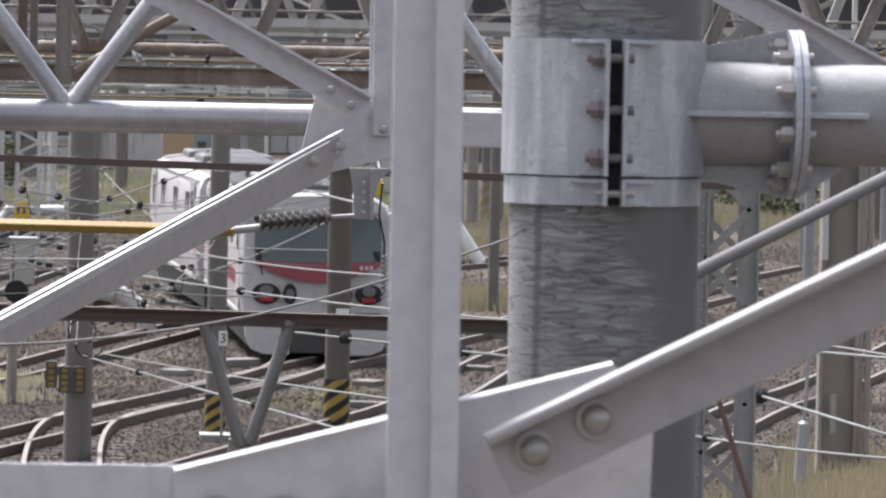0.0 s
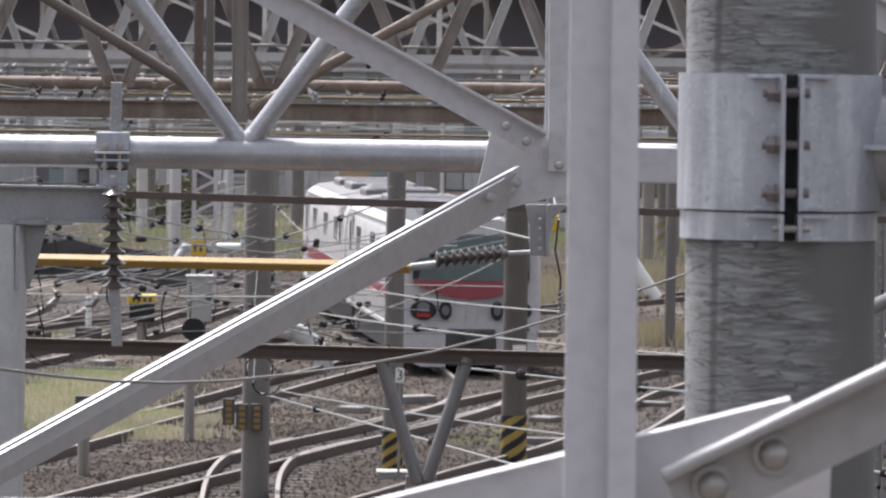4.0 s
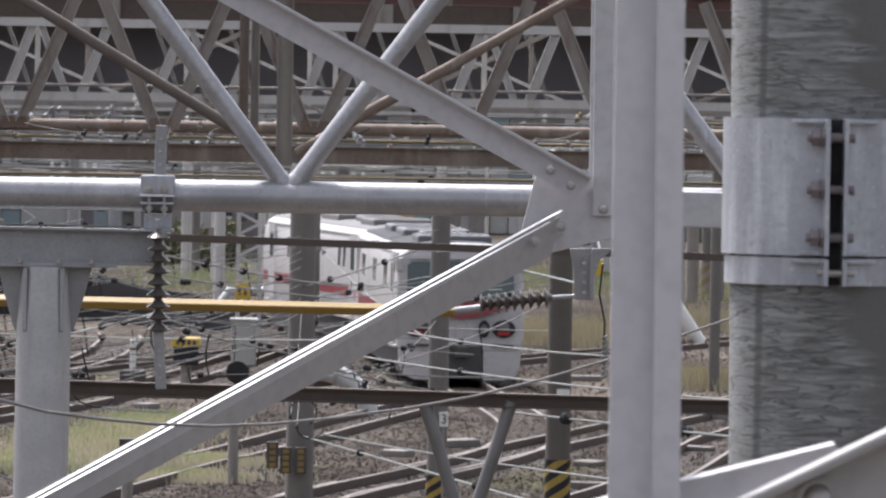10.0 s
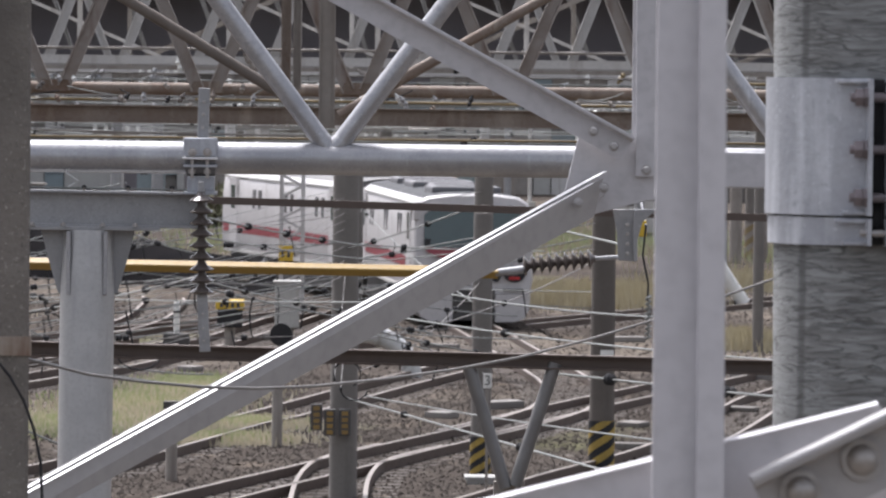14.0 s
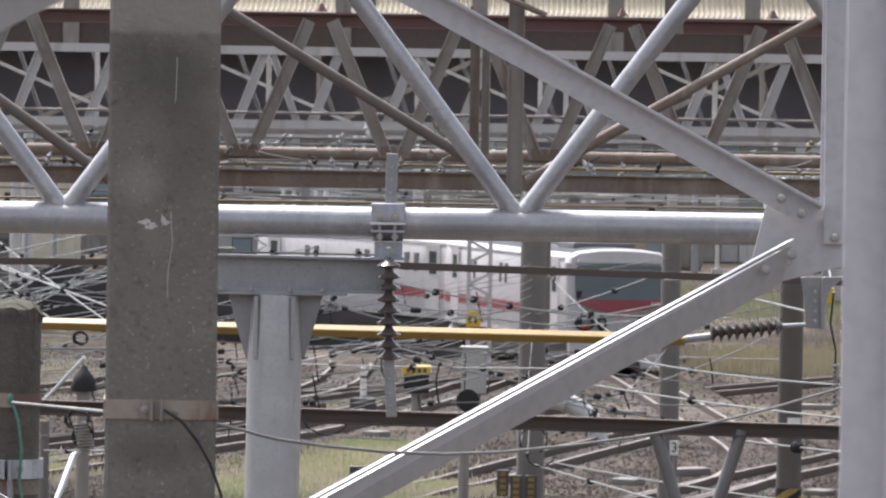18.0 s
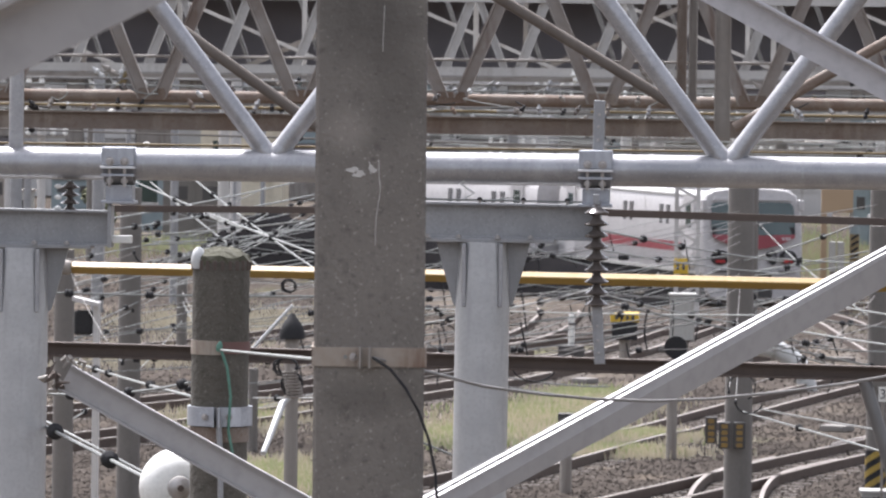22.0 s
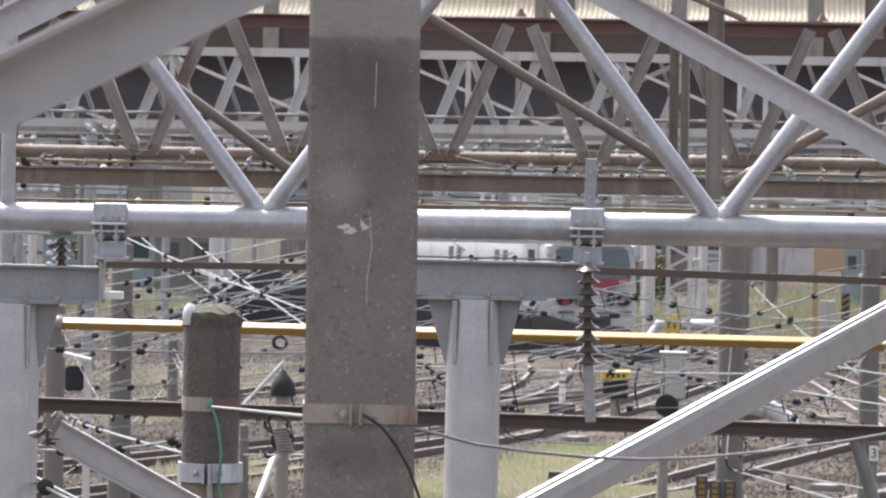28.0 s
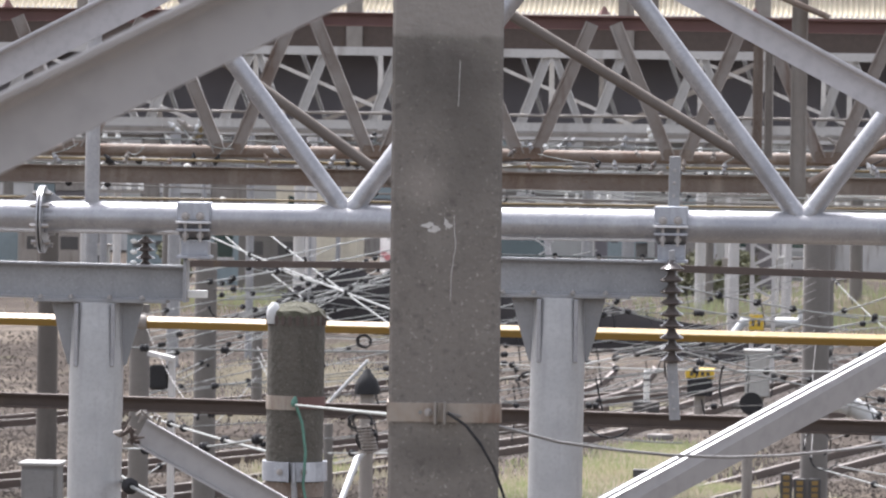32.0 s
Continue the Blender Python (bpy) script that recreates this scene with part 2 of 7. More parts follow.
def pale_above(m, z, colour):
    """A paler, cleaner stretch of a pole above a height, with a ragged edge."""
    n, l = m.node_tree.nodes, m.node_tree.links
    b = n["Principled BSDF"]
    co = n.new("ShaderNodeTexCoord").outputs["Object"]
    sep = n.new("ShaderNodeSeparateXYZ")
    l.new(co, sep.inputs[0])
    t = n.new("ShaderNodeTexNoise")
    t.inputs["Scale"].default_value = 9.0
    t.inputs["Detail"].default_value = 5
    l.new(co, t.inputs["Vector"])
    add = n.new("ShaderNodeMath")
    add.operation = "MULTIPLY_ADD"
    l.new(t.outputs["Fac"], add.inputs[0])
    add.inputs[1].default_value = 0.05
    l.new(sep.outputs[2], add.inputs[2])
    r = n.new("ShaderNodeMapRange")
    r.inputs["From Min"].default_value, r.inputs["From Max"].default_value = z + 0.02, z + 0.035
    r.inputs["To Max"].default_value = 0.7
    l.new(add.outputs[0], r.inputs["Value"])
    x = n.new("ShaderNodeMix")
    x.data_type = "RGBA"
    l.new(r.outputs[0], x.inputs[0])
    l.new(b.inputs["Base Color"].links[0].from_socket, x.inputs[6])
    x.inputs[7].default_value = (*colour, 1)
    l.new(x.outputs[2], b.inputs["Base Color"])


pale_above(CONCRETE, 6.371, (0.27, 0.25, 0.225))


def damp_patch(m, x, z, rx, rz, colour, most):
    """A ragged dark stain on a pole round a height."""
    n, l = m.node_tree.nodes, m.node_tree.links
    b = n["Principled BSDF"]
    co = n.new("ShaderNodeTexCoord").outputs["Object"]
    mp = n.new("ShaderNodeMapping")
    mp.inputs["Location"].default_value = (-x / rx, 0, -z / rz)
    mp.inputs["Scale"].default_value = (1 / rx, 0.0, 1 / rz)
    l.new(co, mp.inputs["Vector"])
    ln = n.new("ShaderNodeVectorMath")
    ln.operation = "LENGTH"
    l.new(mp.outputs[0], ln.inputs[0])
    t = n.new("ShaderNodeTexNoise")
    t.inputs["Scale"].default_value = 11.0
    t.inputs["Detail"].default_value = 6
    l.new(co, t.inputs["Vector"])
    add = n.new("ShaderNodeMath")
    add.operation = "MULTIPLY_ADD"
    l.new(t.outputs["Fac"], add.inputs[0])
    add.inputs[1].default_value = 1.1
    l.new(ln.outputs["Value"], add.inputs[2])
    r = n.new("ShaderNodeMapRange")
    r.inputs["From Min"].default_value, r.inputs["From Max"].default_value = 0.95, 1.9
    r.inputs["To Min"].default_value, r.inputs["To Max"].default_value = most, 0.0
    l.new(add.outputs[0], r.inputs["Value"])
    x_ = n.new("ShaderNodeMix")
    x_.data_type = "RGBA"
    l.new(r.outputs[0], x_.inputs[0])
    l.new(b.inputs["Base Color"].links[0].from_socket, x_.inputs[6])
    x_.inputs[7].default_value = (*colour, 1)
    l.new(x_.outputs[2], b.inputs["Base Color"])


damp_patch(CONCRETE, -0.01, 6.28, 0.14, 0.10, (0.075, 0.068, 0.06), 0.7)
damp_patch(CONCRETE, 0.06, 6.12, 0.08, 0.16, (0.08, 0.072, 0.063), 0.5)
damp_patch(CONCRETE, -0.05, 6.00, 0.06, 0.05, (0.27, 0.245, 0.215), 0.5)
damp_patch(CONCRETE, 0.0, 5.33, 0.10, 0.05, (0.065, 0.058, 0.05), 0.5)
speckle(STUB_CONCRETE, (0.22, 0.20, 0.17), (0.045, 0.042, 0.032))
speckle(GALV, (0.50, 0.51, 0.53), (0.24, 0.245, 0.26))
speckle(GALV_DULL, (0.40, 0.41, 0.42), (0.20, 0.205, 0.21))
GALV_SLEEVE = material("bright_galvanised_steel", (0.41, 0.425, 0.455), (0.30, 0.315, 0.345), 0.42, 0.35, 9, 0.9, 0.1, 0.75, (0.62, 0.645, 0.68), 70)
speckle(GALV_SLEEVE, (0.56, 0.585, 0.62), (0.27, 0.285, 0.31))
BAND = material("rusty_band_steel", (0.38, 0.345, 0.295), (0.20, 0.15, 0.11), 0.75, 0.1, 13, 0.8, 0.2, 0.7, (0.11, 0.05, 0.026), 40)
BLACK_SHEET = material("black_sheeting", (0.010, 0.010, 0.011), (0.016, 0.015, 0.015), 1.0, 0.0, 1.2, 0.8, 0.1, spec=0.0)
RUST = material("rusty_steel", (0.235, 0.195, 0.163), (0.135, 0.102, 0.08), 0.8, 0.1, 3, 0.9, 0.25, 0.6, (0.33, 0.29, 0.24), 25)
speckle(RUST, (0.40, 0.36, 0.31), (0.13, 0.078, 0.05))
RUST_DARK = material("dark_rusty_steel", (0.105, 0.08, 0.066), (0.07, 0.054, 0.046), 0.8, 0.1, 3, 0.9, 0.2, 0.3, (0.14, 0.10, 0.05), 25)
BROWN_STEEL = material("grey_brown_steel", (0.145, 0.124, 0.107), (0.098, 0.082, 0.07), 0.75, 0.1, 3, 0.9, 0.15, 0.5, (0.09, 0.07, 0.055), 20)
OLD_STEEL = material("old_grey_steel", (0.29, 0.268, 0.24), (0.20, 0.178, 0.155), 0.7, 0.15, 2, 0.9, 0.15, 0.6, (0.12, 0.09, 0.07), 20)
DIAG_STEEL = material("rust_edged_steel", (0.36, 0.34, 0.315), (0.16, 0.122, 0.098), 0.7, 0.1, 3.5, 0.9, 0.15, 0.55, (0.13, 0.075, 0.05), 20)
MAST_GREY = material("old_pale_grey_steel", (0.31, 0.305, 0.295), (0.22, 0.215, 0.205), 0.65, 0.2, 3, 0.9, 0.1, 0.5, (0.15, 0.13, 0.11), 25)
WHITE_STEEL = material("pale_painted_steel", (0.50, 0.49, 0.47), (0.40, 0.39, 0.37), 0.6, 0.0, 1.5, 0.8, 0.1, 0.5, (0.22, 0.19, 0.16), 20)
YELLOW = material("yellow_tube_paint", (0.30, 0.19, 0.032), (0.23, 0.145, 0.026), 0.34, 0.0, 4, 0.8, 0.1, 0.3, (0.2, 0.12, 0.04), 30)
PORCELAIN = material("brown_porcelain", (0.105, 0.09, 0.08), (0.065, 0.055, 0.05), 0.22, 0.0, 10, 0.6)
WHITE_PORCELAIN = material("white_porcelain", (0.72, 0.72, 0.68), (0.62, 0.62, 0.58), 0.3, 0.0, 10, 0.6)
OLD_PAINT = material("weathered_white_paint", (0.56, 0.55, 0.52), (0.38, 0.36, 0.33), 0.85, 0.0, 25, 0.9)
KNOB = material("grey_glazed_knob", (0.52, 0.53, 0.52), (0.44, 0.45, 0.44), 0.35, 0.0, 10, 0.6)
WIRE = material("pale_wire", (0.23, 0.238, 0.225), (0.18, 0.188, 0.174), 0.5, 0.3, 20, 0.6)
CABLE = material("grey_cable", (0.20, 0.19, 0.175), (0.16, 0.15, 0.14), 0.6, 0.0, 20, 0.6)
BLACK = material("black_rubber", (0.024, 0.024, 0.026), (0.032, 0.032, 0.032), 0.75, 0.0, 20, 0.6, spec=0.2)
GREEN_ROPE = material("green_rope", (0.10, 0.22, 0.17), (0.07, 0.16, 0.12), 0.8, 0.0, 30, 0.6)
BALLAST = material("ballast", (0.072, 0.062, 0.054), (0.044, 0.038, 0.033), 1.0, 0.0, 0.45, 0.9, 0.5, 0.0, fine=26.0, spec=0.0)
speckle_ground(BALLAST)
STONE = material("ballast_stone", (0.079, 0.068, 0.059), (0.054, 0.046, 0.04), 0.98, 0.0, 0.35, 0.9, 0.2, fine=12, spec=0.1)
_n, _l = STONE.node_tree.nodes, STONE.node_tree.links
_hsv = _n.new("ShaderNodeHueSaturation")
_mr = _n.new("ShaderNodeMapRange")
_mr.inputs["To Min"].default_value, _mr.inputs["To Max"].default_value = 0.88, 1.12
_l.new(_n.new("ShaderNodeNewGeometry").outputs["Random Per Island"], _mr.inputs["Value"])
_l.new(_mr.outputs[0], _hsv.inputs["Value"])
_b = _n["Principled BSDF"]
_l.new(_b.inputs["Base Color"].links[0].from_socket, _hsv.inputs["Color"])
_l.new(_hsv.outputs[0], _b.inputs["Base Color"])
RAIL = material("rail_steel", (0.085, 0.058, 0.045), (0.055, 0.038, 0.03), 0.7, 0.1, 4, 0.8)
RAIL_TOP = material("polished_rail", (0.235, 0.205, 0.18), (0.17, 0.145, 0.125), 0.5, 0.3, 3, 0.8)
SLEEPER = material("sleeper", (0.085, 0.073, 0.063), (0.058, 0.05, 0.043), 0.98, 0.0, 2, 0.9, 0.2, vary=0.25)
DRY_GRASS = material("dry_grass", (0.46, 0.41, 0.28), (0.30, 0.265, 0.178), 0.9, 0.0, 0.8, 0.9)
GREEN_GRASS = material("green_grass", (0.34, 0.40, 0.19), (0.45, 0.46, 0.28), 0.9, 0.0, 0.6, 0.9)
LEAF = material("leaves", (0.16, 0.17, 0.11), (0.21, 0.205, 0.14), 0.95, 0.0, 0.5, 0.9, spec=0.05)
TRAIN_WHITE = material("white_train_paint", (0.45, 0.437, 0.432), (0.40, 0.388, 0.383), 0.42, 0.0, 0.7, 0.7, 0.0, 0.25, (0.5, 0.47, 0.44), 8)
TRAIN_RED = material("red_train_paint", (0.235, 0.03, 0.042), (0.19, 0.027, 0.037), 0.35, 0.0, 0.7, 0.7)
DARK_ROOF = material("dark_train_roof", (0.04, 0.043, 0.046), (0.025, 0.027, 0.03), 0.85, 0.0, 0.8, 0.9)
TRAIN_ROOF = material("grey_train_roof", (0.17, 0.167, 0.165), (0.12, 0.118, 0.116), 0.8, 0.0, 0.8, 0.9)
ROOF_UNIT = material("sooty_roof_unit", (0.16, 0.16, 0.165), (0.11, 0.11, 0.115), 0.7, 0.0, 1.5, 0.9)
SIDE_GLASS = material("grey_side_glass", (0.17, 0.17, 0.17), (0.13, 0.13, 0.135), 0.12, 0.0, 1, 0.6)
DARK = material("dark_underframe", (0.055, 0.053, 0.052), (0.075, 0.07, 0.064), 0.7, 0.1, 2, 0.8)
TRAIN_GLASS = material("tinted_cab_glass", (0.028, 0.055, 0.05), (0.018, 0.036, 0.033), 0.08, 0.0, 1, 0.6, spec=0.8)
CREAM = material("cream_cladding", (0.58, 0.53, 0.415), (0.50, 0.455, 0.35), 0.7, 0.0, 0.5, 0.9, 0.0, 0.5, (0.30, 0.26, 0.2), 4)
RED_OXIDE = material("red_oxide_paint", (0.16, 0.085, 0.075), (0.12, 0.07, 0.06), 0.8, 0.0, 0.8, 0.9, 0.0, 0.4, (0.08, 0.05, 0.04), 5)
SHED_DARK = material("sooty_wall", (0.17, 0.155, 0.16), (0.13, 0.12, 0.122), 0.9, 0.0, 0.5, 0.9)
BLUE_GREY = material("blue_grey_sheet", (0.22, 0.27, 0.28), (0.18, 0.22, 0.23), 0.7, 0.0, 0.6, 0.8, 0.0, 0.4, (0.14, 0.15, 0.15), 4)
BOX_GREY = material("grey_cabinet_paint", (0.38, 0.38, 0.35), (0.32, 0.31, 0.29), 0.6, 0.0, 2, 0.8, 0.05, 0.4, (0.2, 0.18, 0.15), 20)
SLAB = material("pale_concrete_slab", (0.22, 0.208, 0.193), (0.15, 0.14, 0.128), 0.9, 0.0, 2, 0.9, 0.1, vary=0.2)
BOX_DULL = material("dull_cabinet_paint", (0.22, 0.215, 0.205), (0.18, 0.175, 0.165), 0.65, 0.0, 2, 0.8, 0.05, 0.4, (0.13, 0.12, 0.10), 20)
ORANGE = material("orange_post_paint", (0.36, 0.26, 0.16), (0.30, 0.22, 0.14), 0.7, 0.0, 1, 0.8)
HAZARD_YELLOW = material("worn_hazard_yellow", (0.34, 0.24, 0.05), (0.26, 0.18, 0.045), 0.8, 0.0, 5, 0.8, 0.0, 0.5, (0.1, 0.08, 0.05), 30)
SIGN_DULL = material("dull_amber", (0.26, 0.165, 0.045), (0.18, 0.115, 0.04), 0.7, 0.0, 4, 0.6)
BAR_OCHRE = material("faded_ochre", (0.22, 0.165, 0.075), (0.17, 0.13, 0.07), 0.7, 0.0, 4, 0.8)
PALE_STRAW = material("pale_straw", (0.64, 0.58, 0.44), (0.50, 0.45, 0.33), 0.9, 0.0, 0.8, 0.9)
SIGN_YELLOW = material("sign_yellow", (0.62, 0.42, 0.03), (0.52, 0.34, 0.03), 0.6, 0.0, 4, 0.6)
LAMP_RED = material("red_lamp_glass", (0.22, 0.012, 0.016), (0.18, 0.01, 0.012), 0.3, 0.0, 5, 0.6)
LAMP_RED.node_tree.nodes["Principled BSDF"].inputs["Emission Color"].default_value = (1, 0.05, 0.05, 1)
LAMP_RED.node_tree.nodes["Principled BSDF"].inputs["Emission Strength"].default_value = 0.03

# ---- building blocks ----
ORIGIN = {}


def thing(name, at, label, category, group="", kind=""):
    ob = new(name)
    ob.empty_display_size = 0.2
    ob.location = at
    ORIGIN[ob] = Vector(at)
    return tagged(ob, label, category, group, kind)


def part(name, bm, mat, parent=None, label="", smooth=False):
    """Links a bmesh, given in world metres, as one mesh object under a thing or a part."""
    me = bpy.data.meshes.new(name)
    o = ORIGIN.get(parent, Vector((0, 0, 0))) if parent else Vector((0, 0, 0))
    bmesh.ops.translate(bm, verts=bm.verts, vec=-o)
    if smooth:
        for f in bm.faces:
            f.smooth = True
    bm.to_mesh(me)
    bm.free()
    me.materials.append(mat)
    if smooth:
        me.set_sharp_from_angle(angle=radians(40))
    ob = new(name, me)
    if parent:
        ob.parent = parent
        ORIGIN[ob] = o
    if label:
        tagged(ob, label)
    return ob


def ring_tube(bm, pts, r, seg=12, caps=True):
    """A round bar or wire along points; r may be a list."""
    pts = [Vector(p) for p in pts]
    rings = []
    for i, p in enumerate(pts):
        d = (pts[min(i + 1, len(pts) - 1)] - pts[max(i - 1, 0)]).normalized()
        up = Vector((0, 0, 1)) if abs(d.z) < 0.9 else Vector((0, 1, 0))
        a = d.cross(up).normalized()
        b = a.cross(d)
        rad = r[i] if isinstance(r, (list, tuple)) else r
        rings.append([bm.verts.new(p + (a * math.cos(2 * math.pi * k / seg) + b * math.sin(2 * math.pi * k / seg)) * rad) for k in range(seg)])
    for A, B in zip(rings, rings[1:]):
        for k in range(seg):
            bm.faces.new((A[k], A[(k + 1) % seg], B[(k + 1) % seg], B[k]))
    if caps:
        bm.faces.new(rings[0][::-1])
        bm.faces.new(rings[-1])
    return bm


def tube(p, q, r, seg=16):
    return ring_tube(bmesh.new(), [p, q], r, seg)


def section(bm, p, q, outline, side=(0, -1, 0)):
    """Sweeps a closed outline of (across, toward the viewer) pairs from p to q."""
    p, q = Vector(p), Vector(q)
    d = (q - p).normalized()
    s = Vector(side)
    n = (s - d * s.dot(d)).normalized()
    a = n.cross(d)
    ends = [[bm.verts.new(e + a * x + n * y) for x, y in outline] for e in (p, q)]
    k = len(outline)
    for i in range(k):
        bm.faces.new((ends[0][i], ends[0][(i + 1) % k], ends[1][(i + 1) % k], ends[1][i]))
    bm.faces.new(ends[0][::-1])
    bm.faces.new(ends[1])
    bmesh.ops.recalc_face_normals(bm, faces=bm.faces)
    return bm


def bar(p, q, w, h, side=(0, -1, 0), bevel=0.0):
    """A rectangular bar: w across the view, h in depth."""
    bm = section(bmesh.new(), p, q, [(-w / 2, -h / 2), (w / 2, -h / 2), (w / 2, h / 2), (-w / 2, h / 2)], side)
    if bevel:
        bmesh.ops.bevel(bm, geom=bm.edges[:], offset=bevel, segments=2, affect="EDGES", profile=0.5)
    return bm


def angle_bar(p, q, w, t=0.01, edge=1, side=(0, -1, 0), toward=1):
    """An L section: a flat leg facing the viewer and a second leg standing on one edge of it."""
    e = edge
    o = [(-e * w / 2, 0), (e * w / 2, 0), (e * w / 2, toward * w * 0.9), (e * (w / 2 - t), toward * w * 0.9), (e * (w / 2 - t), toward * t), (-e * w / 2, toward * t)]
    return section(bmesh.new(), p, q, o, side)


def channel_bar(p, q, w, d, t=0.01, side=(0, -1, 0)):
    """A channel with its web to the back and two flanges toward the viewer."""
    o = [(-w / 2, 0), (w / 2, 0), (w / 2, d), (w / 2 - t, d), (w / 2 - t, t), (-w / 2 + t, t), (-w / 2 + t, d), (-w / 2, d)]
    return section(bmesh.new(), p, q, o, side)


def i_bar(p, q, h, b, t=0.012, side=(0, -1, 0)):
    """An I section seen onto its web."""
    o = [(-h / 2, -b / 2), (-h / 2, b / 2), (-h / 2 + t, b / 2), (-h / 2 + t, t / 2), (h / 2 - t, t / 2), (h / 2 - t, b / 2), (h / 2, b / 2), (h / 2, -b / 2),
         (h / 2 - t, -b / 2), (h / 2 - t, -t / 2), (-h / 2 + t, -t / 2), (-h / 2 + t, -b / 2)]
    return section(bmesh.new(), p, q, o, side)


def block(lo, hi, bevel=0.0):
    bm = bmesh.new()
    bmesh.ops.create_cube(bm, size=1)
    lo, hi = Vector(lo), Vector(hi)
    bmesh.ops.scale(bm, vec=hi - lo, verts=bm.verts)
    bmesh.ops.translate(bm, vec=(lo + hi) / 2, verts=bm.verts)
    if bevel:
        bmesh.ops.bevel(bm, geom=bm.edges[:], offset=bevel, segments=2, affect="EDGES", profile=0.5)
    return bm


def plate(pts, depth, bevel=0.0):
    """A flat plate with the given outline (x, z pairs at one y), that thick to the back."""
    bm = bmesh.new()
    front = [bm.verts.new(p) for p in pts]
    back = [bm.verts.new((p[0], p[1] + depth, p[2])) for p in pts]
    bm.faces.new(front)
    bm.faces.new(back[::-1])
    k = len(pts)
    for i in range(k):
        bm.faces.new((front[i], back[i], back[(i + 1) % k], front[(i + 1) % k]))
    bmesh.ops.recalc_face_normals(bm, faces=bm.faces)
    if bevel:
        bmesh.ops.bevel(bm, geom=bm.edges[:], offset=bevel, segments=2, affect="EDGES", profile=0.5)
    return bm


def disc_stack(p, q, radii, seg=16):
    """A turned shape: radii at even steps from p to q."""
    p, q = Vector(p), Vector(q)
    n = len(radii) - 1
    return ring_tube(bmesh.new(), [p.lerp(q, i / n) for i in range(n + 1)], list(radii), seg)


def bolt(at, r, parent, face=(0, -1, 0), mat=None, washer=True):
    """A hexagon bolt head with its washer."""
    at, f = Vector(at), Vector(face)
    bm = bmesh.new()
    if washer:
        ring_tube(bm, [at, at + f * r * 0.3], r * 1.35, 14)
    ring_tube(bm, [at + f * r * 0.25, at + f * r * 1.05, at + f * r * 1.2], [r, r, r * 0.82], 6)
    ring_tube(bm, [at + f * r * 1.1, at + f * r * 1.6], r * 0.5, 8)
    return part("bolt", bm, mat or BOLT, parent)


def dome_bolt(at, r, parent, mat=None):
    """A round-headed bolt on a wide washer, facing the viewer."""
    at, f = Vector(at), Vector((0, -1, 0))
    bm = bmesh.new()
    ring_tube(bm, [at, at + f * r * 0.22], r * 1.3, 20)
    ring_tube(bm, [at + f * r * h for h in (0.2, 0.5, 0.75, 0.92, 1.0)], [r, r * 0.95, r * 0.75, r * 0.45, r * 0.1], 18)
    return part("bolt", bm, mat or BOLT, parent, smooth=True)


def lipped(w, d, t=0.012):
    """An angle's outline: its flat face to the viewer and a leg along its upper edge standing toward the viewer, with a fillet in the corner."""
    return [(-w / 2, 0.0), (w / 2, 0.0), (w / 2, d), (w / 2 - t * 0.4, d + 0.002), (w / 2 - t, d), (w / 2 - t, t + 0.010), (w / 2 - t - 0.004, t + 0.004), (w / 2 - t - 0.010, t), (-w / 2, t)]


def ribbon(a, b, c, d, thick):
    """A plate with four corners a, b, c, d, that thick to the back."""
    return plate([tuple(v) for v in (a, b, c, d)], thick)


def sag(p, q, drop, n=12):
    p, q = Vector(p), Vector(q)
    return [p.lerp(q, i / n) - Vector((0, 0, drop * 4 * (i / n) * (1 - i / n))) for i in range(n + 1)]


def string_insulator(parent, p, q, r, n, mat):
    """A string of bell-shaped sheds from p to q."""
    p, q = Vector(p), Vector(q)
    for i in range(n):
        a, b = p.lerp(q, i / n), p.lerp(q, (i + 1) / n)
        bm = ring_tube(bmesh.new(), [a, a.lerp(b, 0.25), a.lerp(b, 0.35), a.lerp(b, 0.75), a.lerp(b, 0.85), b], [r * 0.3, r * 0.38, r * 0.45, r, r * 0.9, r * 0.3], 14)
        part("shed", bm, mat, parent, smooth=True)


POLES = []


def tie(p):
    """Carries a wire's end along the eye's line to the pole that it meets."""
    p, eye = Vector(p), Vector((0, 0, 6.1))
    for x, y, top in POLES:
        q = eye + (p - eye) * (y / p.y)
        if abs(q.x - x) < 0.28 and abs(y - p.y) < 45 and 0.1 < q.z < top:
            return Vector((x, y, q.z))
    return p


def wire(p, q, drop, r, beads=(), name="overhead_wire", mat=None, label="pale overhead wire with black clips", bead=0.05):
    """A hanging wire with clips at the given fractions of its length."""
    p, q = tie(p), tie(q)
    ob = thing(name, p, label, "wire", "overhead wires")
    pts = sag(p, q, drop)
    part("strand", ring_tube(bmesh.new(), pts, r * 0.78, 6), mat or WIRE, ob, smooth=True)
    for f in beads:
        i = min(int(f * 12), 11)
        c = pts[i].lerp(pts[i + 1], f * 12 - i)
        d = (pts[i + 1] - pts[i]).normalized()
        bm = ring_tube(bmesh.new(), [c - d * bead, c - d * bead * 0.5, c, c + d * bead * 0.5, c + d * bead], [bead * 0.5, bead, bead * 0.75, bead, bead * 0.5], 10)
        part("clip", bm, BLACK, ob, smooth=True)
    return ob


# ---- ground ----
def ground():
    bm = bmesh.new()
    bmesh.ops.create_grid(bm, x_segments=80, y_segments=80, size=1500)
    for v in bm.verts:
        v.co.y += 1000
    tagged(part("ground", bm, BALLAST), "brown ballast and dirt of a railway yard", "ground", kind="structure")


ground()


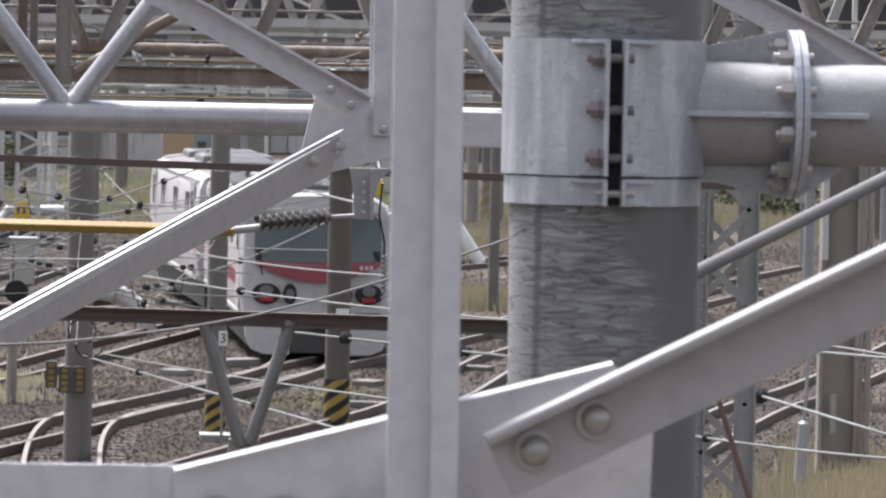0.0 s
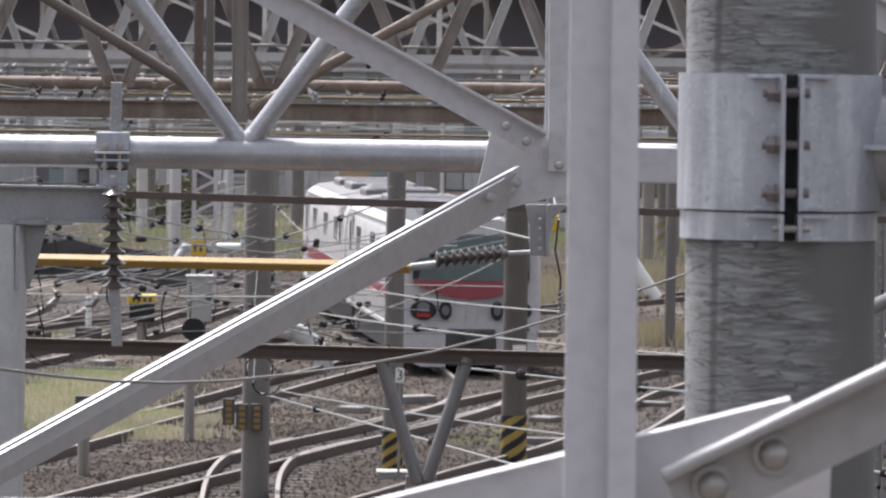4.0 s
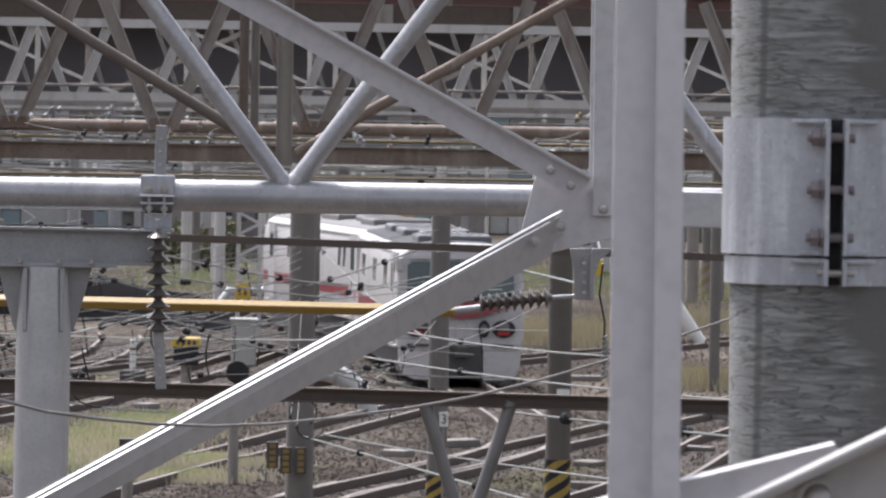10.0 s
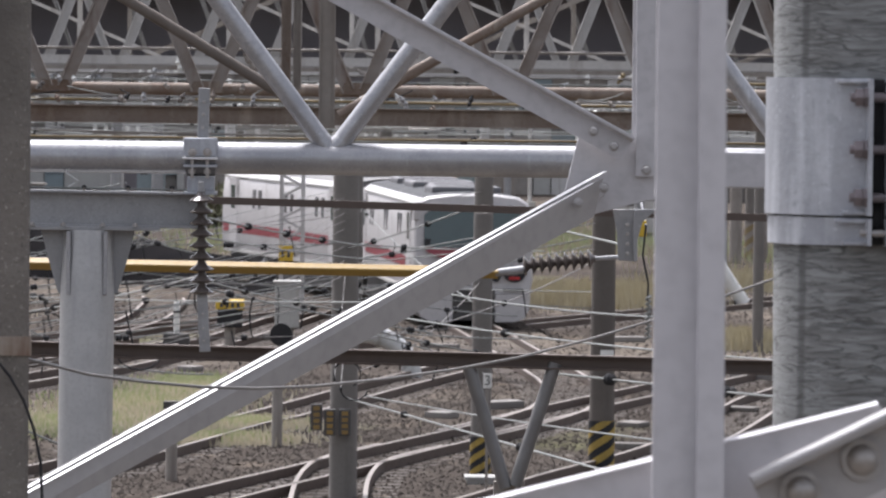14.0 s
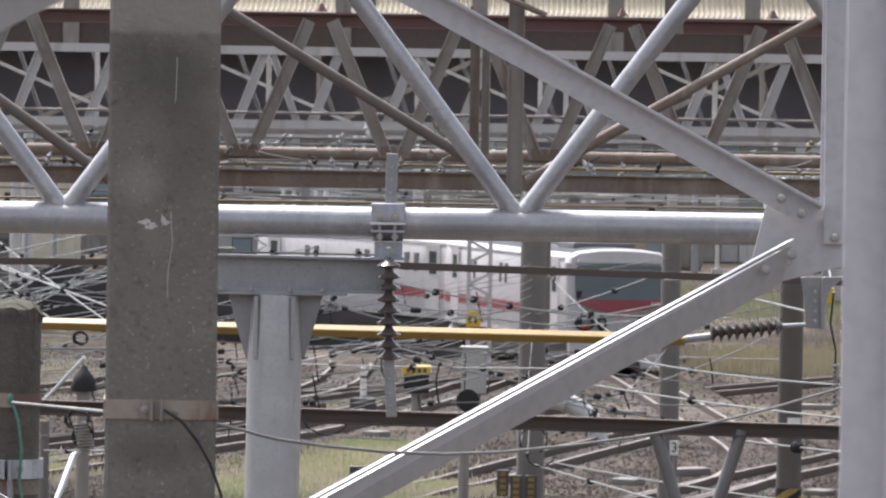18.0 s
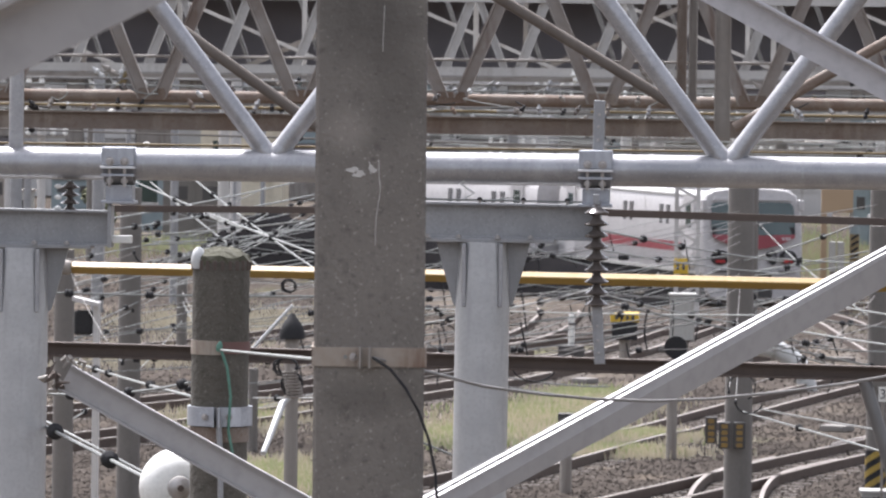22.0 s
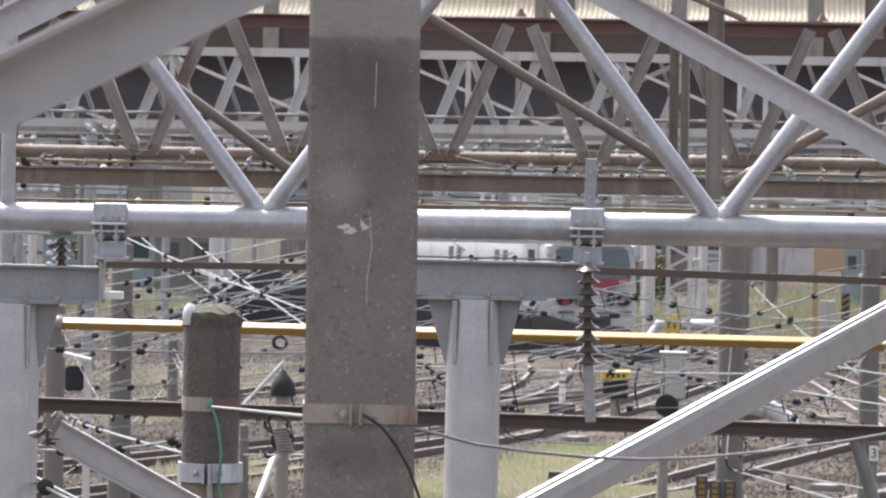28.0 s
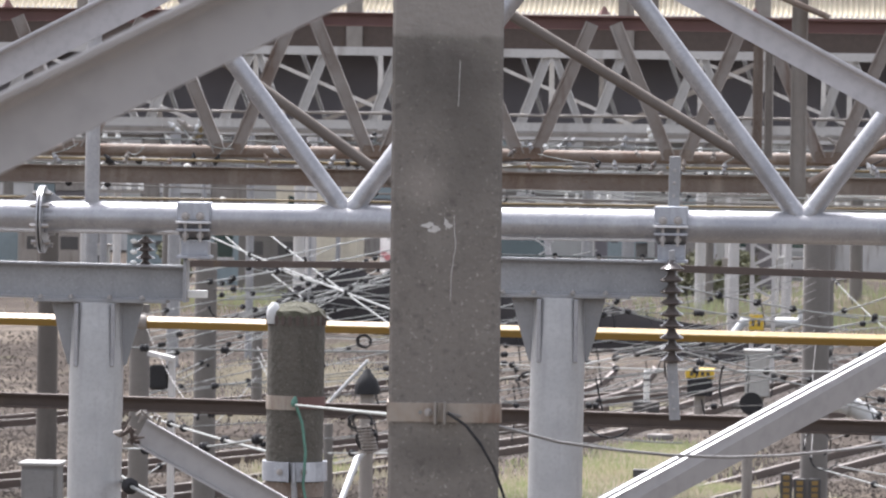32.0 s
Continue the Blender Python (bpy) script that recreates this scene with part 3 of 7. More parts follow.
_bm = block((-1.0, -0.11, -0.06), (1.0, 0.11, 0.006), 0.01)
SLEEPER_MESH = bpy.data.meshes.new("sleeper")
_bm.to_mesh(SLEEPER_MESH)
_bm.free()
SLEEPER_MESH.materials.append(SLEEPER)


def stones(name, count, seed, y0, y1, s0, s1):
    """Loose ballast stones: jittered octahedra strewn over the yard between two distances."""
    rs = np.random.RandomState(seed)
    y = np.sqrt(rs.uniform(y0 ** 2, y1 ** 2, count))
    x = rs.uniform(-0.16, 0.165, count) * y
    size = rs.uniform(s0, s1, count)
    base = np.array([(1, 0, 0), (-1, 0, 0), (0, 1, 0), (0, -1, 0), (0, 0, 1), (0, 0, -0.6)], float)
    v = base[None] * size[:, None, None] * rs.uniform(0.6, 1.25, (count, 6, 3)) + rs.normal(0, 0.18, (count, 6, 3)) * size[:, None, None]
    v += np.stack([x, y, rs.uniform(-0.4, 0.3, count) * size + lift(x, y)], 1)[:, None]
    f = np.array([(0, 2, 4), (2, 1, 4), (1, 3, 4), (3, 0, 4), (2, 0, 5), (1, 2, 5), (3, 1, 5), (0, 3, 5)])
    faces = (f[None] + 6 * np.arange(count)[:, None, None]).reshape(-1, 3)
    me = bpy.data.meshes.new(name)
    me.from_pydata(v.reshape(-1, 3).tolist(), [], faces.tolist())
    me.materials.append(STONE)
    tagged(new(name, me), "loose brown and grey ballast stones", "gravel", kind="stuff")


def track(points, name="track", gauge=1.067, sleepers=True):
    """A railway track along ground points: two rails with polished heads on cross sleepers."""
    pts = [Vector((*p, 0.0)[:3]) for p in points]
    # even, smoothed steps along the line
    fine = []
    for i in range(len(pts) - 1):
        p0, p1, p2, p3 = pts[max(i - 1, 0)], pts[i], pts[i + 1], pts[min(i + 2, len(pts) - 1)]
        for k in range(8):
            t = k / 8
            fine.append(0.5 * ((2 * p1) + (p2 - p0) * t + (2 * p0 - 5 * p1 + 4 * p2 - p3) * t * t + (3 * p1 - p0 - 3 * p2 + p3) * t ** 3))
    fine.append(pts[-1])
    ob = thing(name, fine[0], "rusty rails on old sleepers in brown ballast", "railway track", "tracks of the yard")
    n = [Vector((-(fine[min(i + 1, len(fine) - 1)] - fine[max(i - 1, 0)]).y, (fine[min(i + 1, len(fine) - 1)] - fine[max(i - 1, 0)]).x, 0)).normalized() for i in range(len(fine))]
    for s in (-1, 1):
        bm, bt = bmesh.new(), bmesh.new()
        for b, w, z0, z1 in ((bm, 0.033, 0.0, 0.135), (bt, 0.034, 0.135, 0.155)):
            rows = []
            for p, a in zip(fine, n):
                c = p + a * s * gauge / 2
                rows.append([b.verts.new(c + a * x + Vector((0, 0, z))) for x, z in ((-w, z0), (-w, z1), (w, z1), (w, z0))])
            for A, B in zip(rows, rows[1:]):
                for k in range(3):
                    b.faces.new((A[k], B[k], B[k + 1], A[k + 1]))
            bmesh.ops.recalc_face_normals(b, faces=b.faces)
        rail = part("rail", bm, RAIL, ob)
        part("rail_head", bt, RAIL_TOP, rail)
    if sleepers:
        acc = 0.0
        for i in range(1, len(fine)):
            seg = (fine[i] - fine[i - 1]).length
            k = 0.0
            while acc + (seg - k) >= 0.65:
                k += 0.65 - acc
                acc = 0.0
                c = fine[i - 1].lerp(fine[i], k / seg)
                d = (fine[i] - fine[i - 1]).normalized()
                if c.y > 200 or c.y < 72 or abs(c.x) > 0.165 * c.y:
                    continue
                sl = new("sleeper", SLEEPER_MESH)
                sl.parent = ob
                sl.matrix_basis = Matrix.Translation(c - fine[0]) @ Matrix.Rotation(math.atan2(d.y, d.x) - math.pi / 2, 4, "Z")
            acc += seg - k
    return fine


LINES = [
    [(-4.6, 66, 0.0), (-1.9, 76.7, 0.0), (-0.1, 83.1, 0.0), (1.1, 87.5, 0.0), (2.9, 93.5, 0.0), (4.1, 98.5, 0.0), (4.63, 103.7, 0.012), (4.67, 107.6, 0.042), (4.3, 113.8, 0.092), (3.97, 118.3, 0.128), (3.39, 127.1, 0.198), (2.61, 137.5, 0.281), (1.08, 144.2, 0.334), (-1.76, 153.7, 0.41), (-4.42, 158.7, 0.449), (-7.61, 164.1, 0.492), (-10.24, 170.4, 0.543), (-12.26, 179.9, 0.618), (-13.85, 192.8, 0.721), (-15.44, 207.2, 0.835)],
    [(2.3, 92), (4.6, 100), (6.3, 105.5), (9.5, 116), (13, 128), (20, 150)],
    [(-1.5, 64), (1.5, 74), (3.7, 81.8), (5.9, 89.5), (8.2, 102), (9.2, 106), (12, 118), (17, 135)],
    [(-8.5, 66), (-5.2, 79), (-3.7, 84.3), (-1.75, 93.6), (-1, 96.5), (0.8, 105.2), (2.2, 111.5), (3.6, 118)],
    [(-21, 78), (-15, 92), (-12.5, 98.5), (-10.5, 103.5), (-7.5, 112), (-4, 124)],
    [(-12, 88), (-9, 97), (-6.1, 107.2), (-4.5, 113.5), (-2.5, 125), (-0.8, 139), (1, 155)],
    [(-8.5, 118), (-5.8, 127), (-4.9, 133), (-4.6, 141), (-4.8, 149), (-6.5, 160), (-10, 172)],
    [(-7.5, 121), (-5.2, 128.5), (-2.9, 134), (0.7, 144), (4.5, 156)],
    [(4, 62), (8, 76), (11.5, 89.5), (13.3, 95), (16.1, 105), (20, 120)],
    [(-2, 118), (2, 128), (5.8, 137), (9.8, 145.5), (12.4, 151.5), (20, 170)],
    [(-0.05, 66), (-0.05, 77), (0.1, 82.5), (0.45, 85.5), (1.3, 88.5)],
    [(-26, 95), (-18, 112), (-12, 128), (-9, 142)],
]
MAIN = [track(line) for line in LINES][0]


def embankment():
    """The low ballast bank on which the main line climbs."""
    bm = bmesh.new()
    rows = []
    for i, p in enumerate(MAIN):
        if p.y < 100:
            continue
        d = (MAIN[min(i + 1, len(MAIN) - 1)] - MAIN[i - 1]).to_2d().normalized()
        a = Vector((-d.y, d.x, 0))
        rows.append([bm.verts.new((p.x + a.x * w, p.y + a.y * w, z)) for w, z in ((-1.7 - p.z * 1.8, -0.05), (-1.6, p.z), (-0.4, p.z + 0.005), (0.4, p.z + 0.005), (1.6, p.z), (1.7 + p.z * 1.8, -0.05))])
    for A, B in zip(rows, rows[1:]):
        for k in range(5):
            bm.faces.new((A[k], B[k], B[k + 1], A[k + 1]))
    tagged(part("embankment", bm, BALLAST), "low ballast bank under the climbing main line", "ground", kind="structure")


embankment()


def lift(x, y):
    """The bank's height under points of the yard."""
    line = np.array([(p.x, p.y, p.z) for p in MAIN])
    out = np.zeros(len(x))
    for k in range(0, len(x), 20000):
        d = np.hypot(x[k:k + 20000, None] - line[None, :, 0], y[k:k + 20000, None] - line[None, :, 1])
        j = d.argmin(1)
        z = line[j, 2]
        out[k:k + 20000] = z * np.clip((1.7 + 1.8 * z - d.min(1)) / (1.8 * z + 0.1), 0, 1)
    return out


stones("ballast_stones", 90000, 3, 73, 112, 0.014, 0.036)
stones("ballast_stones", 40000, 4, 112, 170, 0.02, 0.05)


def berm():
    """A low rough ridge of dirt and spent ballast at the foot of the climbing line."""
    rng = random.Random(14)
    spine = [(0.2, 143.4), (-2.6, 147.6), (-6.3, 152.6), (-8.9, 156.3), (-10.9, 159.8), (-13.8, 164.2), (-16.6, 168.8), (-18.5, 172.0)]
    bm = bmesh.new()
    g = []
    n = 90
    for i in range(n + 1):
        u = i / n * (len(spine) - 1)
        k = min(int(u), len(spine) - 2)
        x, y = (a + (b - a) * (u - k) for a, b in zip(spine[k], spine[k + 1]))
        h = 0.34 * min(1, 0.25 + u * 1.5, (len(spine) - 1 - u) * 1.5) * rng.uniform(0.9, 1.1)
        g.append([bm.verts.new((x + w * 0.55, y + w, max(-0.03, h * z + rng.uniform(-0.03, 0.03)) if z else -0.05)) for w, z in ((-2.2, 0), (-1.5, 0.4), (-0.8, 0.8), (0, 1.0), (0.8, 0.7), (1.6, 0))])
    for A, B in zip(g, g[1:]):
        for j in range(5):
            bm.faces.new((A[j], B[j], B[j + 1], A[j + 1]))
    tagged(part("dirt_berm", bm, BALLAST), "low ridge of dirt and spent ballast", "ground", kind="structure")


berm()


# ---- near grey truss mast: the members closest to the camera ----
def near_truss():
    ob = thing("lattice_mast", (0.465, 7, 5.508), "grey painted steel lattice mast with bolted braces", "mast")
    w = 0.090
    part("post", angle_bar((0.470, 7.0, 0), (0.463, 7, 6.455), w, 0.012, -1, toward=-1), NEAR_PAINT, ob)
    part("post_face", bar((0.494, 6.97, 5.35), (0.487, 6.97, 6.454), 0.035, 0.012), NEAR_PAINT, ob)
    part("gusset_plate", plate([(0.142, 7.05, 5.538), (0.424, 7.05, 5.61), (0.718, 7.05, 5.687), (0.775, 7.05, 5.62), (0.768, 7.05, 5.351), (0.145, 7.05, 5.344)], 0.012), NEAR_PAINT, ob)
    part("bottom_chord", angle_bar((0.146, 7.06, 5.496), (-0.984, 7.06, 5.495), 0.092, 0.012, 1, toward=-1), NEAR_PAINT, ob)
    w = 0.093
    lip = lipped(w, 0.06)
    part("brace", section(bmesh.new(), (1.204, 6.98, 5.87), (0.563, 6.98, 5.554), [(-x, y) for x, y in lip][::-1]), MID_PAINT, ob, "mid-grey brace")
    part("brace", section(bmesh.new(), (-1.408, 7, 5.93), (-0.228, 7, 6.526), lip), MID_PAINT, ob, "mid-grey brace")
    lip = [(0.002, -0.006), (-0.0015, 0.006), (-0.0015, -0.006)]
    part("plate_edge", section(bmesh.new(), (0.142, 7.04, 5.539), (0.717, 7.04, 5.688), lip), NEAR_PAINT, ob)
    for p in ((0.611, 6.966, 5.576), (0.69, 6.966, 5.618), (0.2, 7.045, 5.478), (0.287, 7.045, 5.479), (0.369, 7.045, 5.476), (0.463, 7.045, 5.480)):
        dome_bolt(p, 0.021, ob)


near_truss()


# ---- farther face: gusset, braces and post ----
def far_face():
    ob = thing("lattice_post", (1.071, 18.05, 0), "light grey steel lattice post with a bolted gusset plate", "mast")
    part("post", bar((1.052, 18.05, 5.715), (1.049, 18.05, 6.823), 0.110, 0.012, bevel=0.002), GREY_PAINT, ob)
    part("lower_leg", bar((1.215, 18.08, 0), (1.205, 18.08, 5.80), 0.10, 0.10, bevel=0.004), GREY_PAINT, ob)
    part("post_leg", bar((1.039, 17.98, 5.798), (1.032, 17.98, 6.82), 0.064, 0.012, bevel=0.002), GREY_PAINT, ob)
    part("gusset_plate", plate([(0.813, 18, 5.924), (0.959, 18, 5.930), (1.007, 18, 5.913), (1.083, 18, 5.914), (1.085, 18, 5.725), (1.000, 18, 5.705), (0.858, 18, 5.667), (0.770, 18, 5.742)], 0.014, 0.002), GREY_PAINT, ob)
    w = 0.093
    part("brace", section(bmesh.new(), (0.980, 17.97, 5.890), (-1.234, 17.97, 7.070), [(-x, y) for x, y in lipped(w, 0.055)][::-1]), GREY_PAINT, ob)
    # two angles side by side, their upper edges a hand apart, glints painted pale
    part("brace", ribbon((0.895, 17.9, 5.794), (0.866, 17.9, 5.664), (-1.768, 15.2, 4.335), (-1.794, 15.19, 4.407), 0.012), MID_PAINT, ob)
    w = 0.072
    flat = [(-w / 2, -0.012), (w / 2, -0.012), (w / 2, -0.03), (-w / 2, -0.03)]
    part("rear_angle", section(bmesh.new(), (0.906, 18, 5.777), (-1.800, 15.24, 4.384), flat), MID_PAINT, ob)
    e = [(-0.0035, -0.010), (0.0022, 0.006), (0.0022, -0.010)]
    part("upper_edge", section(bmesh.new(), (0.905, 17.955, 5.816), (-1.796, 15.22, 4.419), e), EDGE_GLINT, ob, "pale strip painting the glint on the upper edge")
    part("lower_edge", section(bmesh.new(), (0.862, 17.88, 5.777), (-1.794, 15.17, 4.407), e), EDGE_GLINT, ob, "pale strip painting the glint on the lower edge")
    part("chord", bar((1.091, 18.1, 5.824), (1.858, 18.1, 5.82), 0.121, 0.08, bevel=0.006), GREY_PAINT, ob)
    for p in ((0.859, 17.9, 5.950), (0.928, 17.9, 5.900), (0.895, 17.86, 5.762), (0.807, 17.79, 5.712), (1.038, 17.9, 5.821)):
        bolt(p, 0.0135, ob, mat=MID_PAINT)
    w = 0.099
    part("brace", section(bmesh.new(), (2.02, 18, 6.391), (3.009, 18, 5.894), lipped(w, 0.05)), GREY_PAINT, ob)
    # curved bracket hanging from the gusset
    br = thing("hanger_bracket", (0.986, 18.03, 5.664), "galvanised hanger bracket with rivet holes", "bracket")
    part("plate", plate([(0.934, 18.03, 5.686), (1.033, 18.03, 5.687), (1.011, 18.03, 5.622), (1.013, 18.03, 5.512), (0.954, 18.03, 5.515), (0.949, 18.03, 5.616)], 0.01, 0.002), GALV_DULL, br)
    part("flange", plate([(1.009, 18.01, 5.687), (1.08, 18.01, 5.688), (1.035, 18.01, 5.646), (1.018, 18.01, 5.585), (1.018, 18.01, 5.513), (1.006, 18.01, 5.513), (1.001, 18.01, 5.636)], 0.06, 0.002), GALV_DULL, br)
    for p in ((0.983, 18.01, 5.636), (0.984, 18.01, 5.604), (0.984, 18.01, 5.571), (0.985, 18.01, 5.539)):
        bolt(p, 0.007, br, washer=False)
    part("stay_strut", channel_bar((-2.355, 19, 5.069), (-1.239, 19, 4.472), 0.100, 0.03, 0.006), MID_PAINT, ob, "dark grey stay strut with a torn end")
    rng = random.Random(4)
    for k in range(10):
        c = Vector((-2.345, 18.96, 5.075)) + Vector((rng.uniform(-0.08, 0.05), rng.uniform(-0.03, 0.03), rng.uniform(-0.04, 0.06)))
        pts = [c + Vector((rng.uniform(-1, 1), rng.uniform(-0.4, 0.4), rng.uniform(-1, 1))) * 0.018 * q for q in (0, 1, 1.6, 2)]
        part("torn_strip", ring_tube(bmesh.new(), pts, [0.008, 0.012, 0.009, 0.003], 5), OLD_STEEL if k % 3 else RUST_DARK, ob)
    w = 0.116
    part("upper_brace", section(bmesh.new(), (-3.157, 19, 6.211), (-1.152, 19, 7.25), lipped(w, 0.06)), GREY_PAINT, ob)


far_face()


# ---- concrete pole with a steel sleeve and a flanged pipe arm ----
def arc_sheet(cx, cy, r, t, z0, z1, a0, a1, n=14):
    """A curved sheet round a pole, between two bearings in degrees (0 faces the camera, positive to the right)."""
    bm = bmesh.new()
    cols = []
    for i in range(n + 1):
        a = radians(a0 + (a1 - a0) * i / n)
        s, c = math.sin(a), -math.cos(a)
        cols.append([bm.verts.new((cx + s * q, cy + c * q, z)) for q, z in ((r, z0), (r + t, z0), (r + t, z1), (r, z1))])
    for A, B in zip(cols, cols[1:]):
        for k in range(4):
            bm.faces.new((A[k], A[(k + 1) % 4], B[(k + 1) % 4], B[k]))
    bm.faces.new(cols[0])
    bm.faces.new(cols[-1][::-1])
    bmesh.ops.recalc_face_normals(bm, faces=bm.faces)
    return bm


def sleeve_pole():
    cx, cy = 0.992, 10.0
    ob = thing("sleeved_pole", (cx, cy, 0), "stained grey concrete pole with a bolted steel sleeve and pipe arm", "pole")
    r = 0.177
    part("pole", ring_tube(bmesh.new(), [(cx - 0.05, cy, 0), (1.003, 10, 5.134), (0.987, 10, 6.72)], r, 48), POLE_SIDE_LIT, ob, smooth=True)
    front = cy - r - 0.012
    za, zb, zc = 6.120, 5.868, 5.813
    gap = math.degrees(math.asin(0.013 / r))
    for name, z0, z1, t in (("upper_sleeve", zb, za, 0.012), ("lower_sleeve", zc, zb - 0.004, 0.006)):
        for s in (-1, 1):
            sl = part(name, arc_sheet(cx, cy, r + 0.001, t, z0, z1, s * gap, s * 178, 30), GALV_SLEEVE, ob, smooth=True)
            # the turned-out lips beside the gap
            x = cx + s * 0.013
            part("lip", block((min(x, x + s * 0.008), front - 0.05, z0 + 0.001), (max(x, x + s * 0.008), front + 0.012, z1 - 0.001), 0.0015), GALV_SLEEVE, ob)
            part("top_edge", block((min(x, x + s * 0.065), front - 0.014, z1 - 0.009), (max(x, x + s * 0.065), front + 0.01, z1 - 0.0015), 0.0015), GALV_SLEEVE, ob)
            part("bottom_edge", block((min(x, x + s * 0.05), front - 0.012, z0 + 0.0015), (max(x, x + s * 0.05), front + 0.01, z0 + 0.009), 0.0015), GALV_SLEEVE, ob)
    # added black strip that darkens the gap in place of real shade
    part("gap_seal", block((cx - 0.012, front - 0.004, zc + 0.002), (cx + 0.012, front + 0.02, za - 0.002)), BLACK, ob, "black strip standing in for shade in the sleeve's gap")
    for z in (6.085, 5.990, 5.902):
        rod = part("clamp_bolt", ring_tube(bmesh.new(), [(cx - 0.053, front - 0.022, z), (cx + 0.034, front - 0.022, z)], 0.009, 10), RUSTY_BOLT, ob)
        for x0, x1, q in ((-44, -30, 0.018), (-28, -14, 0.020), (14, 22, 0.018)):
            part("nut", ring_tube(bmesh.new(), [(cx + x0 * 0.001, front - 0.022, z), (cx + x1 * 0.001, front - 0.022, z)], q, 6), RUSTY_BOLT, ob, "rust-tinged nut")
    z = 5.837
    part("clamp_bolt", ring_tube(bmesh.new(), [(cx - 0.032, front - 0.025, z), (cx + 0.037, front - 0.025, z)], 0.007, 10), BOLT, ob)
    # pipe arm: a tapered stub from the sleeve, a bolted flange pair, the pipe and its stiffening fins
    zp = 5.986
    xa, xf, xe = cx + r * 0.6, 1.345, 2.312
    part("arm_stub", ring_tube(bmesh.new(), [(xa, cy, zp), (xf, cy, zp)], 0.097, 32), GALV_DULL, ob, smooth=True)
    part("arm_pipe", ring_tube(bmesh.new(), [(xf, cy, zp), (xe, cy, zp)], 0.095, 32), GALV_DULL, ob, smooth=True)
    for k, dx in enumerate((-0.010, 0.004)):
        part("flange", ring_tube(bmesh.new(), [(xf + dx, cy, zp), (xf + dx + 0.012, cy, zp)], 0.158, 40), GALV_SLEEVE, ob)
    for k in range(10):
        a = 2 * math.pi * (k + 0.45) / 10
        c = Vector((xf, cy + math.cos(a) * 0.128, zp + math.sin(a) * 0.128))
        fb = part("flange_bolt", ring_tube(bmesh.new(), [c - Vector((0.045, 0, 0)), c - Vector((0.028, 0, 0)), c + Vector((0.03, 0, 0)), c + Vector((0.031, 0, 0))], [0.009, 0.01, 0.01, 0.006], 8), BOLT, ob)
        part("flange_nut", ring_tube(bmesh.new(), [c - Vector((0.035, 0, 0)), c - Vector((0.012, 0, 0))], 0.0165, 6), BOLT, fb)
    for dz, x0, x1 in ((0.0, cx + r * 0.75, xf + 0.13),):
        part("fin", block((x0, cy - 0.124, zp - 0.005 + dz), (x1, cy, zp + 0.005 + dz), 0.001), GALV_SLEEVE, ob)
    for s in (-1, 1):
        tri = [(cx + r * 0.9, cy, zp + s * 0.118), (xf - 0.012, cy, zp + s * 0.158), (xf - 0.012, cy, zp), (cx + r * 0.9, cy, zp)]
        part("fin", plate(tri, 0.01), GALV_DULL, ob)
        tri = [(xf + 0.018, cy, zp + s * 0.156), (xf + 0.018, cy, zp), (xf + 0.2, cy, zp), (xf + 0.11, cy, zp + s * 0.095)]
        part("fin", plate(tri, 0.01), GALV_DULL, ob)


sleeve_pole()


